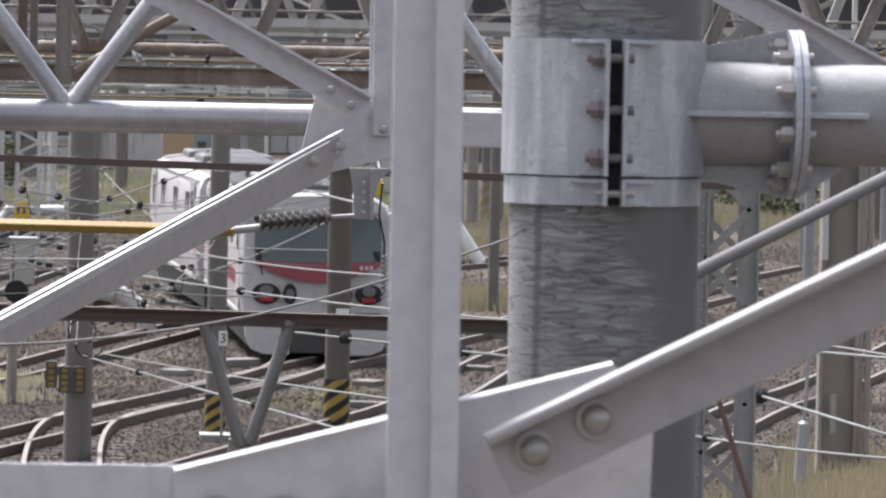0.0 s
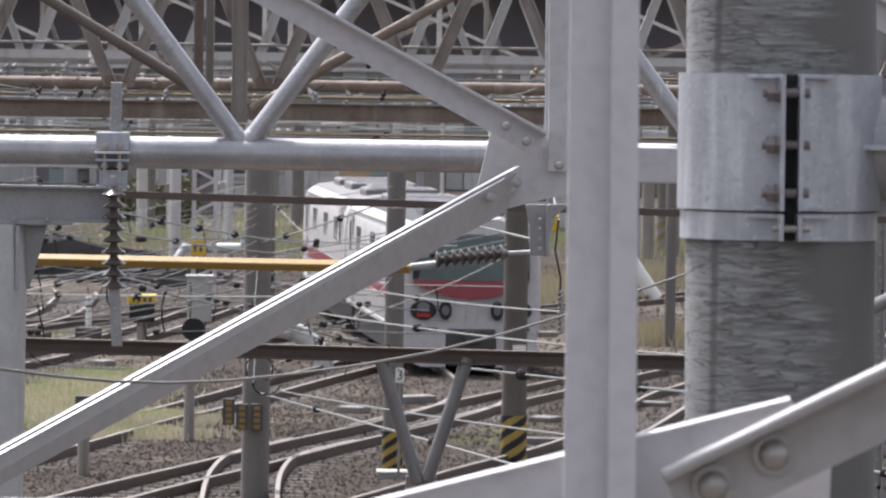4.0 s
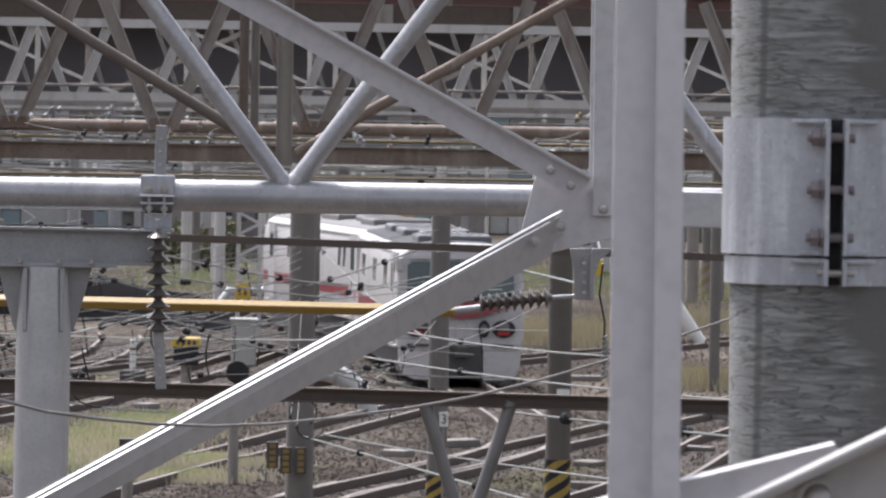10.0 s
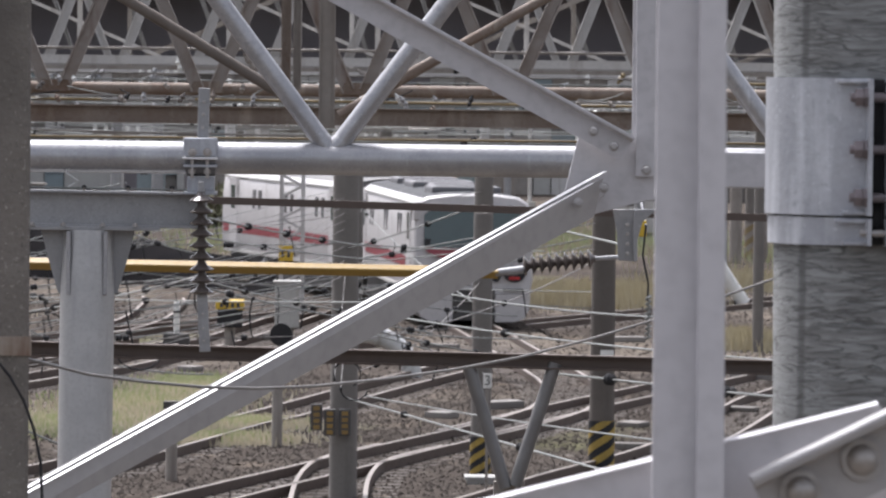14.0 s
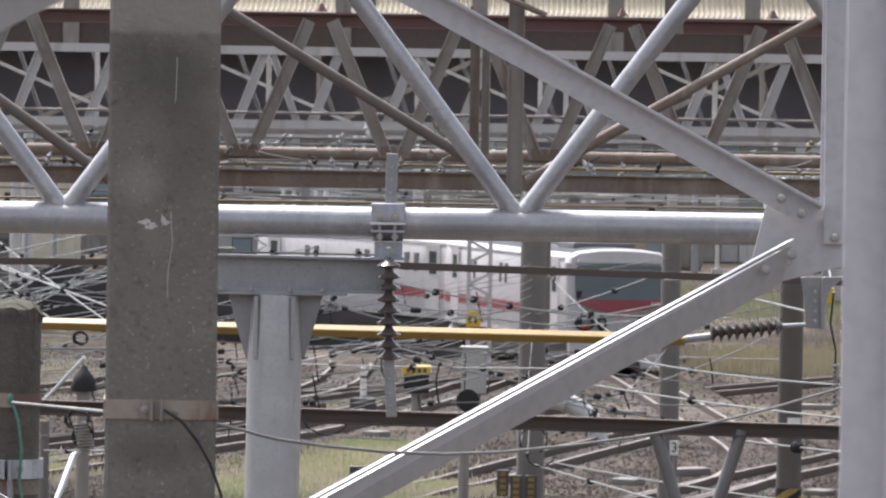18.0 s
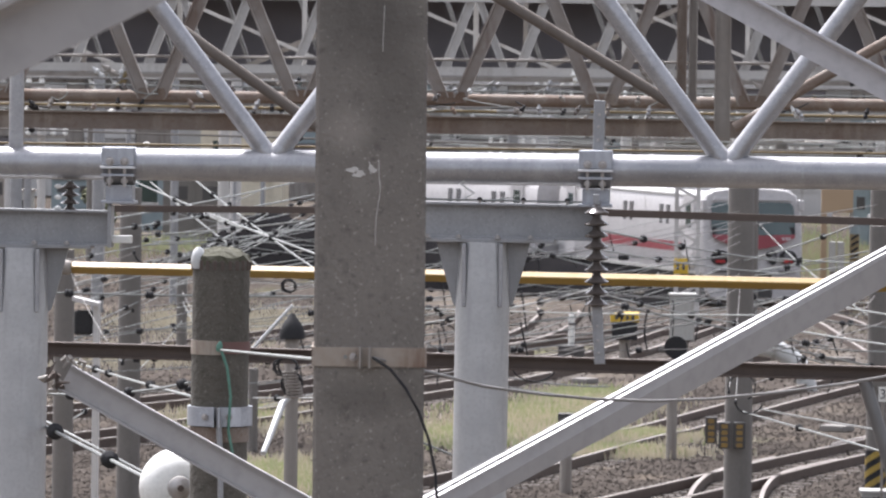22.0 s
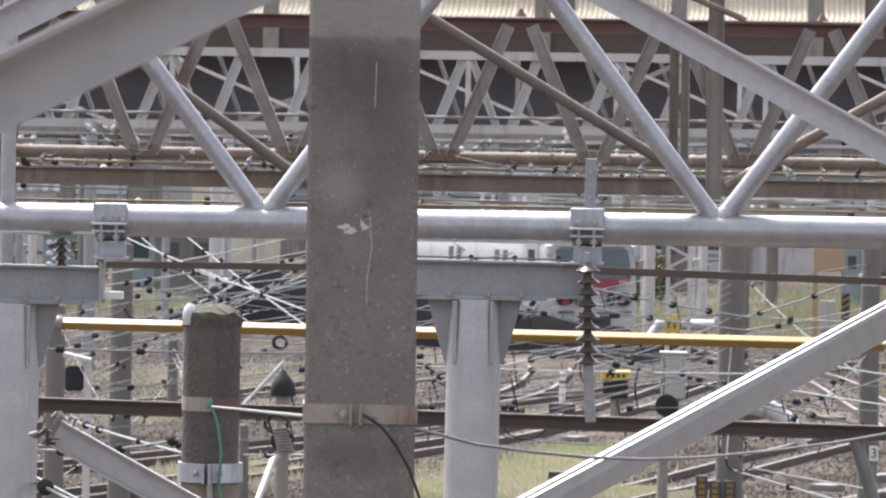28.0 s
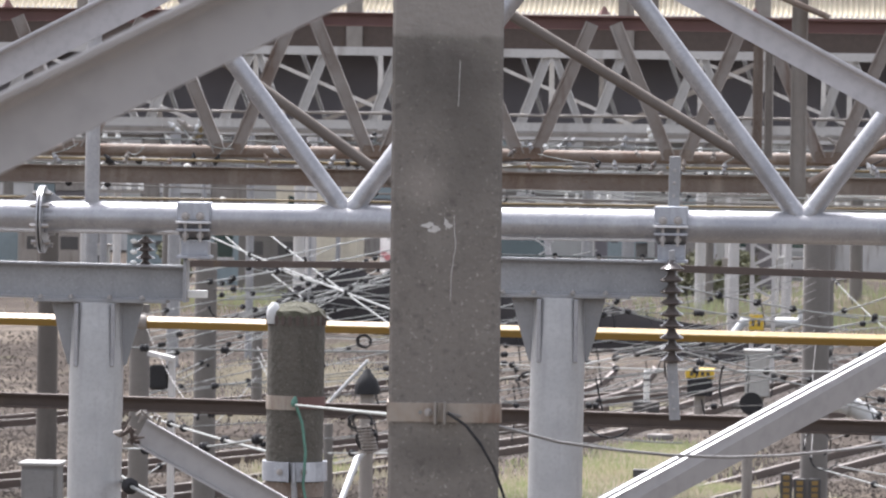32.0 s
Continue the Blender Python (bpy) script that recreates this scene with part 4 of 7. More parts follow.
# ---- plain square concrete pole ----
def square_pole():
    D = 13.5
    ob = thing("concrete_pole", (-0.903, D, 0), "weathered square concrete pole with chipped white paint marks", "pole")
    w = 0.277
    p, q = Vector((-0.903, 13.5, 4.835)), Vector((-0.908, 13.5, 6.828))
    base = p + (p - q) * ((p.z) / (q.z - p.z))
    c = 0.008
    h = w / 2
    o = [(-h + c, -h), (h - c, -h), (h, -h + c), (h, h - c), (h - c, h), (-h + c, h), (-h, h - c), (-h, -h + c)]
    face = (-base.x, -D, 0)
    part("pole", section(bmesh.new(), base, q, o, side=face), CONCRETE, ob)
    f = D - h
    # a rusty clamp band with a bolted middle, and the chipped paint
    zb, zt, xm = 5.412, 5.460, -0.904
    g = h + 0.005
    band = part("band", section(bmesh.new(), (xm, D, zb), (xm, D, zt), [(-g, -g), (g, -g), (g, g), (-g, g)], side=face), BAND, ob, "rusty pale steel band")
    for x in (-0.012, 0.012):
        part("lug", block((xm + x - 0.003, f - 0.03, zb - 0.004), (xm + x + 0.003, f - 0.005, zt + 0.002), 0.001), OLD_STEEL, band)
    bolt((xm - 0.03, f - 0.006, (zb + zt) / 2), 0.008, band)
    random.seed(5)
    for x, y, a, b in ((366, 353, 13, 7), (382, 358, 12, 9), (374, 364, 14, 5), (410, 345, 7, 13), (416, 352, 9, 6), (394, 362, 4, 3)):
        c0 = Vector((xm + (x - 403) * 0.001, f - 0.002 + (x - 403) * 0.001 * 0.069, 5.903 - (y - 352) * 0.001))
        pts = [c0 + Vector((math.cos(k * 0.7) * a * 0.0013 * (0.35 + 0.8 * random.random()), 0, math.sin(k * 0.7) * b * 0.0013 * (0.35 + 0.8 * random.random()))) for k in range(9)]
        part("paint_chip", plate(pts[::-1], 0.002), OLD_PAINT, ob, "chipped white paint")
    crack = [(440, -60), (438, 20), (437, 55), (430, 325), (431, 350), (432, 375), (435, 395), (434, 415), (430, 430), (429, 450), (425, 470), (424, 505), (424, 540)]
    for seg in (crack[:3], crack[3:]):
        pts = [(xm + (x - 403) * 0.001, f + (x - 403) * 0.001 * 0.069, 5.903 - (y - 352) * 0.001) for x, y in seg]
        part("paint_run", ring_tube(bmesh.new(), pts, 0.0009, 5), OLD_PAINT, ob)
    # hanging cables from the band
    zc = (zb + zt) / 2
    main = thing("hanging_cable", (xm + 0.02, f - 0.03, zc), "grey steel cable hanging from the pole band", "cable")
    P = [Vector((xm + 0.02, f - 0.03, zc))] + [Vector(v) for v in ((-0.618, 13.6, 5.354), (-0.486, 13.9, 5.32), (-0.347, 14.2, 5.292), (-0.202, 14.5, 5.272), (-0.05, 14.8, 5.263), (0.14, 15.2, 5.262), (0.341, 15.6, 5.269), (0.551, 16, 5.287), (0.777, 16.5, 5.317), (1.033, 17, 5.366), (1.588, 17.4, 5.538))]
    part("strand", ring_tube(bmesh.new(), P, 0.0042, 8), CABLE, main, smooth=True)
    tail = thing("hanging_cable", (xm + 0.02, f - 0.03, zc), "black cable drooping from the pole band", "cable")
    P = [Vector((xm + 0.02, f - 0.03, zc))] + [Vector(v) for v in ((-0.838, 13.3, 5.41), (-0.798, 13.3, 5.361), (-0.766, 13.3, 5.306), (-0.74, 13.3, 5.236), (-0.722, 13.3, 5.152), (-0.715, 13.3, 5.025))]
    part("strand", ring_tube(bmesh.new(), P, 0.0038, 8), BLACK, tail, smooth=True)
    tie = thing("tie_wire", (xm - 0.05, f, zc), "pale tie wire between two poles", "wire")
    part("strand", ring_tube(bmesh.new(), [(xm - 0.05, f - 0.01, zc), (-1.09, 14, 5.397), (-2.066, 21.8, 5.036)], 0.005, 8), WIRE, tie, smooth=True)


square_pole()


# ---- galvanised tube truss with columns ----
def tube_truss():
    ob = thing("tube_truss", (-1.212, 27, 5.72), "galvanised steel tube truss with welded diagonals", "truss")
    r = 0.081
    part("chord", tube((-4.654, 27, 5.716), (2.355, 27, 5.716), r, 32), GALV, ob, smooth=True)
    part("top_chord", tube((-4.665, 27, 7.182), (2.332, 27, 7.15), r, 32), GALV, ob, smooth=True)
    rd = 0.048
    for a, b in (((-0.054, 27, 5.789), (-1.039, 27, 7.094)), ((0.017, 27, 5.79), (1.011, 27, 7.12)), ((-2.346, 27, 5.789), (-3.315, 27, 7.064)), ((-2.275, 27, 5.79), (-1.309, 27, 7.09)),
                 ((2.274, 27, 5.779), (1.818, 27, 6.389))):
        A, B = Vector(a), Vector(b)
        B = A + (B - A) * (1.43 / (B.z - A.z))
        dd = (B - A).normalized()
        d = part("diagonal", tube(A - dd * 0.075, B, rd, 24), GALV, ob, smooth=True)
        part("weld_collar", ring_tube(bmesh.new(), [A - dd * 0.05, A + dd * 0.01, A + dd * 0.03], [rd * 1.1, rd * 1.08, rd], 24), GALV, d, smooth=True)
    part("upright", tube((-3.611, 27, 5.756), (-3.606, 27, 7.183), 0.037, 20), GALV, ob, smooth=True)
    for k in (-0.012, 0.006):
        c = Vector((-3.863, 27, 5.703)) + Vector((k, 0, 0))
        part("flange", ring_tube(bmesh.new(), [c, c + Vector((0.010, 0, 0))], 0.171, 32), GALV, ob)
    for k in range(8):
        a = 2 * math.pi * (k + 0.3) / 8
        c = Vector((-3.863, 27, 5.703)) + Vector((0, math.cos(a) * 0.135, math.sin(a) * 0.135))
        part("flange_bolt", ring_tube(bmesh.new(), [c - Vector((0.045, 0, 0)), c + Vector((0.05, 0, 0))], 0.013, 6), BOLT, ob)
    for s in (-1, 1):
        c = Vector((-3.863, 27, 5.703))
        part("fin", plate([tuple(c + Vector((s * 0.01, -0.005, 0.16))), tuple(c + Vector((s * 0.14, -0.005, 0.08))), tuple(c + Vector((s * 0.01, -0.005, 0.06)))], 0.01), GALV, ob)
    # columns: shaft, head gussets with ribs, cap plate and cantilever beam
    for a, left, right in (((-1.238, 27, 5.05), 268, 194), ((-3.575, 27, 4.99), 330, 149)):
        x, zt = a[0], a[2] + 0.298
        px = 0.003
        col = thing("column", (x, 27.0, 0), "round galvanised steel column with a gusseted head carrying a beam", "column", "columns under the truss")
        part("shaft", ring_tube(bmesh.new(), [(x - 0.03, 27.0, 0), (x - 0.001, 27.0, a[2]), (x + 0.002, 27.0, zt)], [45.5 * px, 45.5 * px, 41 * px], 36), GALV_SHAFT, col, smooth=True)
        part("collar_seam", ring_tube(bmesh.new(), [(x, 27.0, zt - 112 * px), (x, 27.0, zt - 109 * px)], 43.5 * px, 36), GALV_DULL, col, smooth=True)
        for s in (-1, 1):
            g = [(x + s * 40 * px, 27.0, zt), (x + s * 79 * px, 27.0, zt), (x + s * 66 * px, 27.0, zt - 50 * px), (x + s * 50 * px, 27.0, zt - 105 * px), (x + s * 40 * px, 27.0, zt - 112 * px)]
            part("gusset", plate(g if s < 0 else g[::-1], 0.012, 0.001), GALV_DULL, col)
            part("rib", block((x + s * 31 * px - 0.011, 26.886, zt - 108 * px), (x + s * 31 * px + 0.011, 26.93, zt - 2 * px), 0.004), GALV, col)
        part("cap_plate", block((x - 105 * px, 26.9, zt), (x + 120 * px, 27.1, zt + 6 * px), 0.002), GALV_DULL, col)
        part("beam", i_bar((x - left * px, 27.0, zt + 38 * px), (x + right * px, 27.0, zt + 34 * px), 60 * px, 0.13, 0.011), GALV_DULL, col)
        part("end_plate", block((x + (right - 2) * px, 26.93, zt + 2 * px), (x + (right + 4) * px, 27.07, zt + 72 * px), 0.001), GALV_DULL, col)
        for dx in (-92, -40, 25, 80):
            bolt((x + dx * px, 26.89, zt + 7 * px), 0.012, col, face=(0, 0, 1), washer=True)
    # clamps on the tube with hanger saddles, the hanging insulators under them
    for a in ((-0.677, 27, 5.718), (-3.081, 27, 5.703)):
        x, y, z = a
        px = 0.003
        cl = thing("pipe_clamp", (x, y, z), "bolted galvanised clamp round the tube", "clamp", "clamps on the tube")
        part("strap", ring_tube(bmesh.new(), [(x - 25 * px, y, z), (x + 25 * px, y, z)], r + 0.012, 32), CLAMP_DARK, cl, smooth=True)
        part("top_lug", block((x - 28 * px, y - 0.112, z + 1 * px), (x + 28 * px, y + 0.03, z + 33 * px), 0.008), GALV_SLEEVE, cl)
        # the lip's highlight is put into its pale colour
        part("lug_lip", block((x - 29 * px, y - 0.135, z - 3 * px), (x + 29 * px, y - 0.05, z + 1 * px), 0.002), EDGE_GLINT, cl)
        for dx in (-13, 12):
            bolt((x + dx * px, y - 0.112, z + 9 * px), 0.017, cl, mat=BOLT)
            part("stud", ring_tube(bmesh.new(), [(x + dx * px, y - 0.115, z - 34 * px), (x + dx * px, y - 0.115, z - 3 * px)], 0.009, 8), BOLT, cl)
            part("nut", ring_tube(bmesh.new(), [(x + dx * px, y - 0.115, z - 27 * px), (x + dx * px, y - 0.115, z - 20 * px)], 0.018, 6), BOLT, cl)
        part("cross_bar", block((x - 28 * px, y - 0.125, z - 16 * px), (x + 28 * px, y - 0.07, z - 12 * px), 0.002), GALV_SLEEVE, cl)
        part("saddle", block((x - 22 * px, y - 0.06, z - 57 * px), (x + 24 * px, y + 0.06, z - 32 * px), 0.003), GALV_SLEEVE, cl)
        part("saddle_plate", block((x - 28 * px, y - 0.09, z - 62 * px), (x + 28 * px, y + 0.08, z - 57 * px), 0.002), GALV_SLEEVE, cl)
    ins = thing("hanging_insulator", (-0.665, 26.8, 5.56), "brown ribbed porcelain insulator string on a galvanised rod", "insulator")
    part("link", bar((-0.668, 26.8, 5.60), (-0.667, 26.8, 5.54), 0.03, 0.03, bevel=0.006), GALV_DULL, ins)
    part("clevis", block((-0.685, 26.78, 5.522), (-0.65, 26.95, 5.542), 0.003), GALV_DULL, ins)
    string_insulator(ins, (-0.667, 26.8, 5.55), (-0.659, 26.8, 5.034), 0.062, 9, PORCELAIN)
    part("rod", bar((-0.658, 26.8, 5.038), (-0.64, 26.8, 4.75), 0.054, 0.02, bevel=0.003), GALV_DULL, ins)
    for p in ((-0.654, 26.78, 4.94), (-0.65, 26.78, 4.869), (-0.646, 26.78, 4.807)):
        bolt(p, 0.007, ins, washer=False)
    hang = thing("small_bracket", (-3.13, 27, 5.425), "small galvanised hanger frame with a white insulator", "bracket")
    part("strip", block((-3.141, 27, 5.316), (-3.123, 27.04, 5.545)), GALV_DULL, hang)
    part("foot", block((-3.14, 26.99, 5.316), (-3.020, 27.06, 5.354), 0.004), WHITE_PORCELAIN, hang)
    post = thing("hanger_post", (-0.665, 27, 6.067), "short galvanised hanger post above the clamp", "post")
    part("post", bar((-0.667, 27, 5.769), (-0.662, 27, 6.067), 0.057, 0.05, bevel=0.004), GALV_DULL, post)
    for p in ((-0.667, 26.97, 5.869), (-0.665, 26.97, 5.934), (-0.663, 26.97, 5.996)):
        bolt(p, 0.009, post, washer=False)


tube_truss()


# ---- rusty trusses behind ----
def rusty_gantry():
    y = 46.0
    ob = thing("rusty_gantry", (0, y, 0), "old rust-stained steel truss spanning the tracks", "gantry")
    L, R = -10.5, 11.0
    zt, zb, zc = 7.200, 6.032, 5.833
    part("top_chord", i_bar((L, y, zt), (R, y, zt - 0.06), 0.116, 0.12), RED_OXIDE, ob, "rust-red top chord")
    part("bottom_chord", tube((L, y, zb), (R, y, zb), 0.053, 12), RUST, ob, smooth=True)
    part("lower_beam", channel_bar((L, y - 0.4, zc), (R, y - 0.4, zc - 0.04), 0.150, 0.06), RUST, ob)
    step = 1.288
    x0 = -2.399
    for k in range(-7, 8):
        for s in (-1, 1):
            p = Vector((x0 + k * step + s * 0.07, y - 0.06, zb))
            q = Vector((x0 + k * step + s * (step / 2 - 0.10), y - 0.06, zt - 0.03))
            part("diagonal", channel_bar(p, q, 0.112, 0.05, 0.012), DIAG_STEEL, ob)
        part("gusset", plate([(x0 + k * step - 0.15, y - 0.08, zb - 0.03), (x0 + k * step + 0.15, y - 0.08, zb - 0.03), (x0 + k * step + 0.11, y - 0.08, zb + 0.07), (x0 + k * step - 0.11, y - 0.08, zb + 0.07)], 0.01), RUST, ob)
        part("stud", ring_tube(bmesh.new(), [(x0 + (k + 0.5) * step, y, zt + 0.05), (x0 + (k + 0.5) * step, y, zt + 0.12)], [0.05, 0.01], 6), RED_OXIDE, ob)
    for x in (L, R):
        part("leg", i_bar((x, y, 0), (x, y, zt), 0.3, 0.3), OLD_STEEL, ob)
    # a second, farther gantry seen through the first
    br = thing("cross_braces", (0, 43, zb), "rusty tubes bracing the gantry", "brace")
    part("leg", i_bar((-10.2, 43, 0), (-10.2, 43, zt + 0.6), 0.25, 0.25), OLD_STEEL, br)
    part("leg", i_bar((10.6, 43, 0), (10.6, 43, zt + 0.6), 0.25, 0.25), OLD_STEEL, br)
    part("girt", i_bar((-10.2, 43, zt + 0.38), (10.6, 43, zt + 0.32), 0.12, 0.12), OLD_STEEL, br)
    for a, b, r, m in (((-2.556, 43, 7.263), (-0.407, 43, 5.989), 9, BROWN_STEEL), ((-4.687, 43, 6.758), (-3.261, 43, 5.766), 9, BROWN_STEEL), ((1.79, 43, 6.87), (0.024, 43, 5.842), 8, RUST), ((2.414, 43, 7.226), (0.526, 43, 6.147), 8, RUST),
                       ((-1.111, 43, 7.69), (0.162, 43, 7.173), 5, RUST)):
        part("tube_brace", tube(a, b, r * 0.005, 12), m, br, smooth=True)
    for x, w, y0, y1, m in ((1112, 16, 150, 350, RUST), (1130, 14, 150, 350, OLD_STEEL), (1178, 26, 20, 412, OLD_STEEL), (936, 30, 40, 128, OLD_STEEL), (1430, 30, 30, 150, OLD_STEEL)):
        zz = 6.794
        xx = -0.465 + (x - 1100) * 0.005
        part("upright", channel_bar((xx, 43.2, zz - (y1 - 200) * 0.005), (xx, 43.2, zz + (200 - y0) * 0.005), w * 0.005, 0.05, 0.01), m, br)
    # thin yellow insulated bar behind the tube
    part("yellow_bar", tube((L, y + 0.1, 5.608), (R, y + 0.1, 5.627), 0.010, 8), BAR_OCHRE, ob, "thin dull yellow insulating bar")
    # line wires strung between the legs
    rng = random.Random(31)
    for k in range(9):
        za, zb2 = zc - rng.uniform(-0.28, 0.42), zc - rng.uniform(-0.28, 0.42)
        yy = y + rng.uniform(0.3, 0.6)
        pts = sag((L, yy, za), (R, yy, zb2), rng.uniform(0, 0.12))
        st = part("line_wire", ring_tube(bmesh.new(), pts, rng.uniform(0.006, 0.010), 6), WIRE if k % 3 else CABLE, ob)
        for q in range(rng.choice((8, 14, 20))):
            f = rng.uniform(0.02, 0.98) * 12
            c = pts[int(f)].lerp(pts[int(f) + 1], f - int(f))
            part("clip", disc_stack(c - Vector((0.03, 0, 0)), c + Vector((0.03, 0, 0)), (0.01, 0.025, 0.025, 0.01), 8), BLACK if q % 3 else WHITE_PORCELAIN, st)


    # pin insulators, drop rods and small fittings along the lower beam and the bottom chord
    rng = random.Random(19)
    for k in range(110):
        x = rng.uniform(-7.5, 8.0)
        zz = rng.choice((zc + 0.08, zc + 0.08, zb + 0.05, zb - 0.12))
        h = rng.uniform(0.05, 0.11)
        m = rng.choice((GALV_DULL, KNOB, PORCELAIN, BLACK, OLD_STEEL, RUST))
        yy = y - rng.uniform(0.1, 0.42)
        tip = Vector((x + rng.uniform(-0.08, 0.08), yy, zz + h * rng.choice((1, 1, -1))))
        part("pin_insulator", disc_stack((x, yy, zz), tip, (0.009, 0.022, 0.014, 0.025, 0.014, 0.009), 8), m, ob)
        if k % 2:
            q = tip + Vector((rng.uniform(-0.6, 0.6), rng.uniform(-0.1, 0.1), rng.uniform(-0.09, 0.09)))
            part("jumper_wire", ring_tube(bmesh.new(), sag(tip, q, rng.uniform(0.0, 0.05), 6), 0.006, 5), WIRE if k % 3 else BLACK, ob)
    for x, zz, w in ((-7.0, zb - 0.075, 5.0), (-1.2, zb - 0.085, 4.0), (3.4, zb + 0.10, 3.6)):
        part("yellow_bar", tube((x, y - 0.2, zz), (x + w, y - 0.2, zz - 0.02), 0.012, 8), BAR_OCHRE, ob, "thin dull yellow insulating bar")


rusty_gantry()


def pale_truss():
    y = 95.0
    ob = thing("pale_truss", (0, y, 0), "pale painted steel truss over the yard", "gantry")
    L, R = -18, 20
    px = 0.010
    zt, zb = 7.771, 6.430
    part("top_chord", bar((L, y, zt), (R, y, zt), 15 * px, 0.2), WHITE_STEEL, ob)
    part("bottom_chord", bar((L, y, zb + 0.04), (R, y, zb + 0.04), 15 * px, 0.2), WHITE_STEEL, ob)
    part("lower_girt", bar((L, y - 0.1, zb - 0.1), (R, y - 0.1, zb - 0.1), 7 * px, 0.1), OLD_STEEL, ob)
    part("rail", tube((L, y - 0.2, zb + 24 * px), (R, y - 0.2, zb + 24 * px), 2.5 * px, 8), OLD_STEEL, ob)
    step = 132 * px
    x0 = -3.892
    rng = random.Random(8)
    for k in range(-13, 14):
        for s in (-1, 1):
            part("diagonal", channel_bar((x0 + k * step + s * 0.1, y, zb), (x0 + k * step + s * (step / 2 - 0.05), y, zt), (13 + 4 * (s > 0)) * px, 0.08, 0.02), WHITE_STEEL, ob)
        if k % 2:
            part("hanger", bar((x0 + (k + 0.5) * step, y + 0.3, zb), (x0 + (k + 0.5) * step, y + 0.3, zt), 9 * px, 0.08), WHITE_STEEL, ob)
        if k % 3 == 0:
            part("wind_brace", bar((x0 + k * step - 2.2, y + 0.6, zt), (x0 + k * step + 1.0, y + 0.6, zb), 6 * px, 0.06), WHITE_STEEL, ob)
        if k % 4 == 1:
            part("wind_brace", bar((x0 + k * step + 1.9, y + 0.8, zt), (x0 + k * step - 1.0, y + 0.8, zb), 9 * px, 0.06), OLD_STEEL, ob)
        part("rear_diagonal", channel_bar((x0 + (k + 0.5) * step - 0.1, y + 1.2, zb), (x0 + (k + 0.5) * step - step * 0.44, y + 1.2, zt), 7 * px, 0.08, 0.02), MAST_GREY, ob)
        if k % 3 == 0:
            part("upright", bar((x0 + k * step + 0.2, y + 0.9, zb - 0.1), (x0 + k * step + 0.2, y + 0.9, zt), 8 * px, 0.08), WHITE_STEEL if k % 2 else OLD_STEEL, ob)
    part("rear_chord", bar((L, y + 1.2, zb), (R, y + 1.2, zb), 12 * px, 0.12), MAST_GREY, ob)
    for k in range(90):
        x = rng.uniform(-14, 15)
        zz = zb - rng.choice((0.1, 0.15, 0.3, 0.45))
        m = rng.choice((KNOB, GALV_DULL, OLD_STEEL, BLACK, GALV_DULL, BAR_OCHRE, WHITE_PORCELAIN))
        h = rng.uniform(0.12, 0.35)
        part("fitting", disc_stack((x, y - 0.25, zz), (x + rng.uniform(-0.35, 0.35), y - 0.25, zz + h * rng.choice((1, -1))), (0.025, 0.05, 0.03, 0.06, 0.03, 0.02), 7), m, ob)
    for k in range(7):
        za = zb - 0.12 - 0.1 * k
        part("line_wire", ring_tube(bmesh.new(), sag((L, y - 0.3, za), (R, y - 0.3, za + rng.uniform(-0.15, 0.15)), rng.uniform(0.0, 0.15)), 0.018, 5), WIRE if k % 2 else CABLE, ob)
    for x in (L, R):
        part("leg", bar((x, y, 0), (x, y, zt), 0.4, 0.4), WHITE_STEEL, ob)


pale_truss()


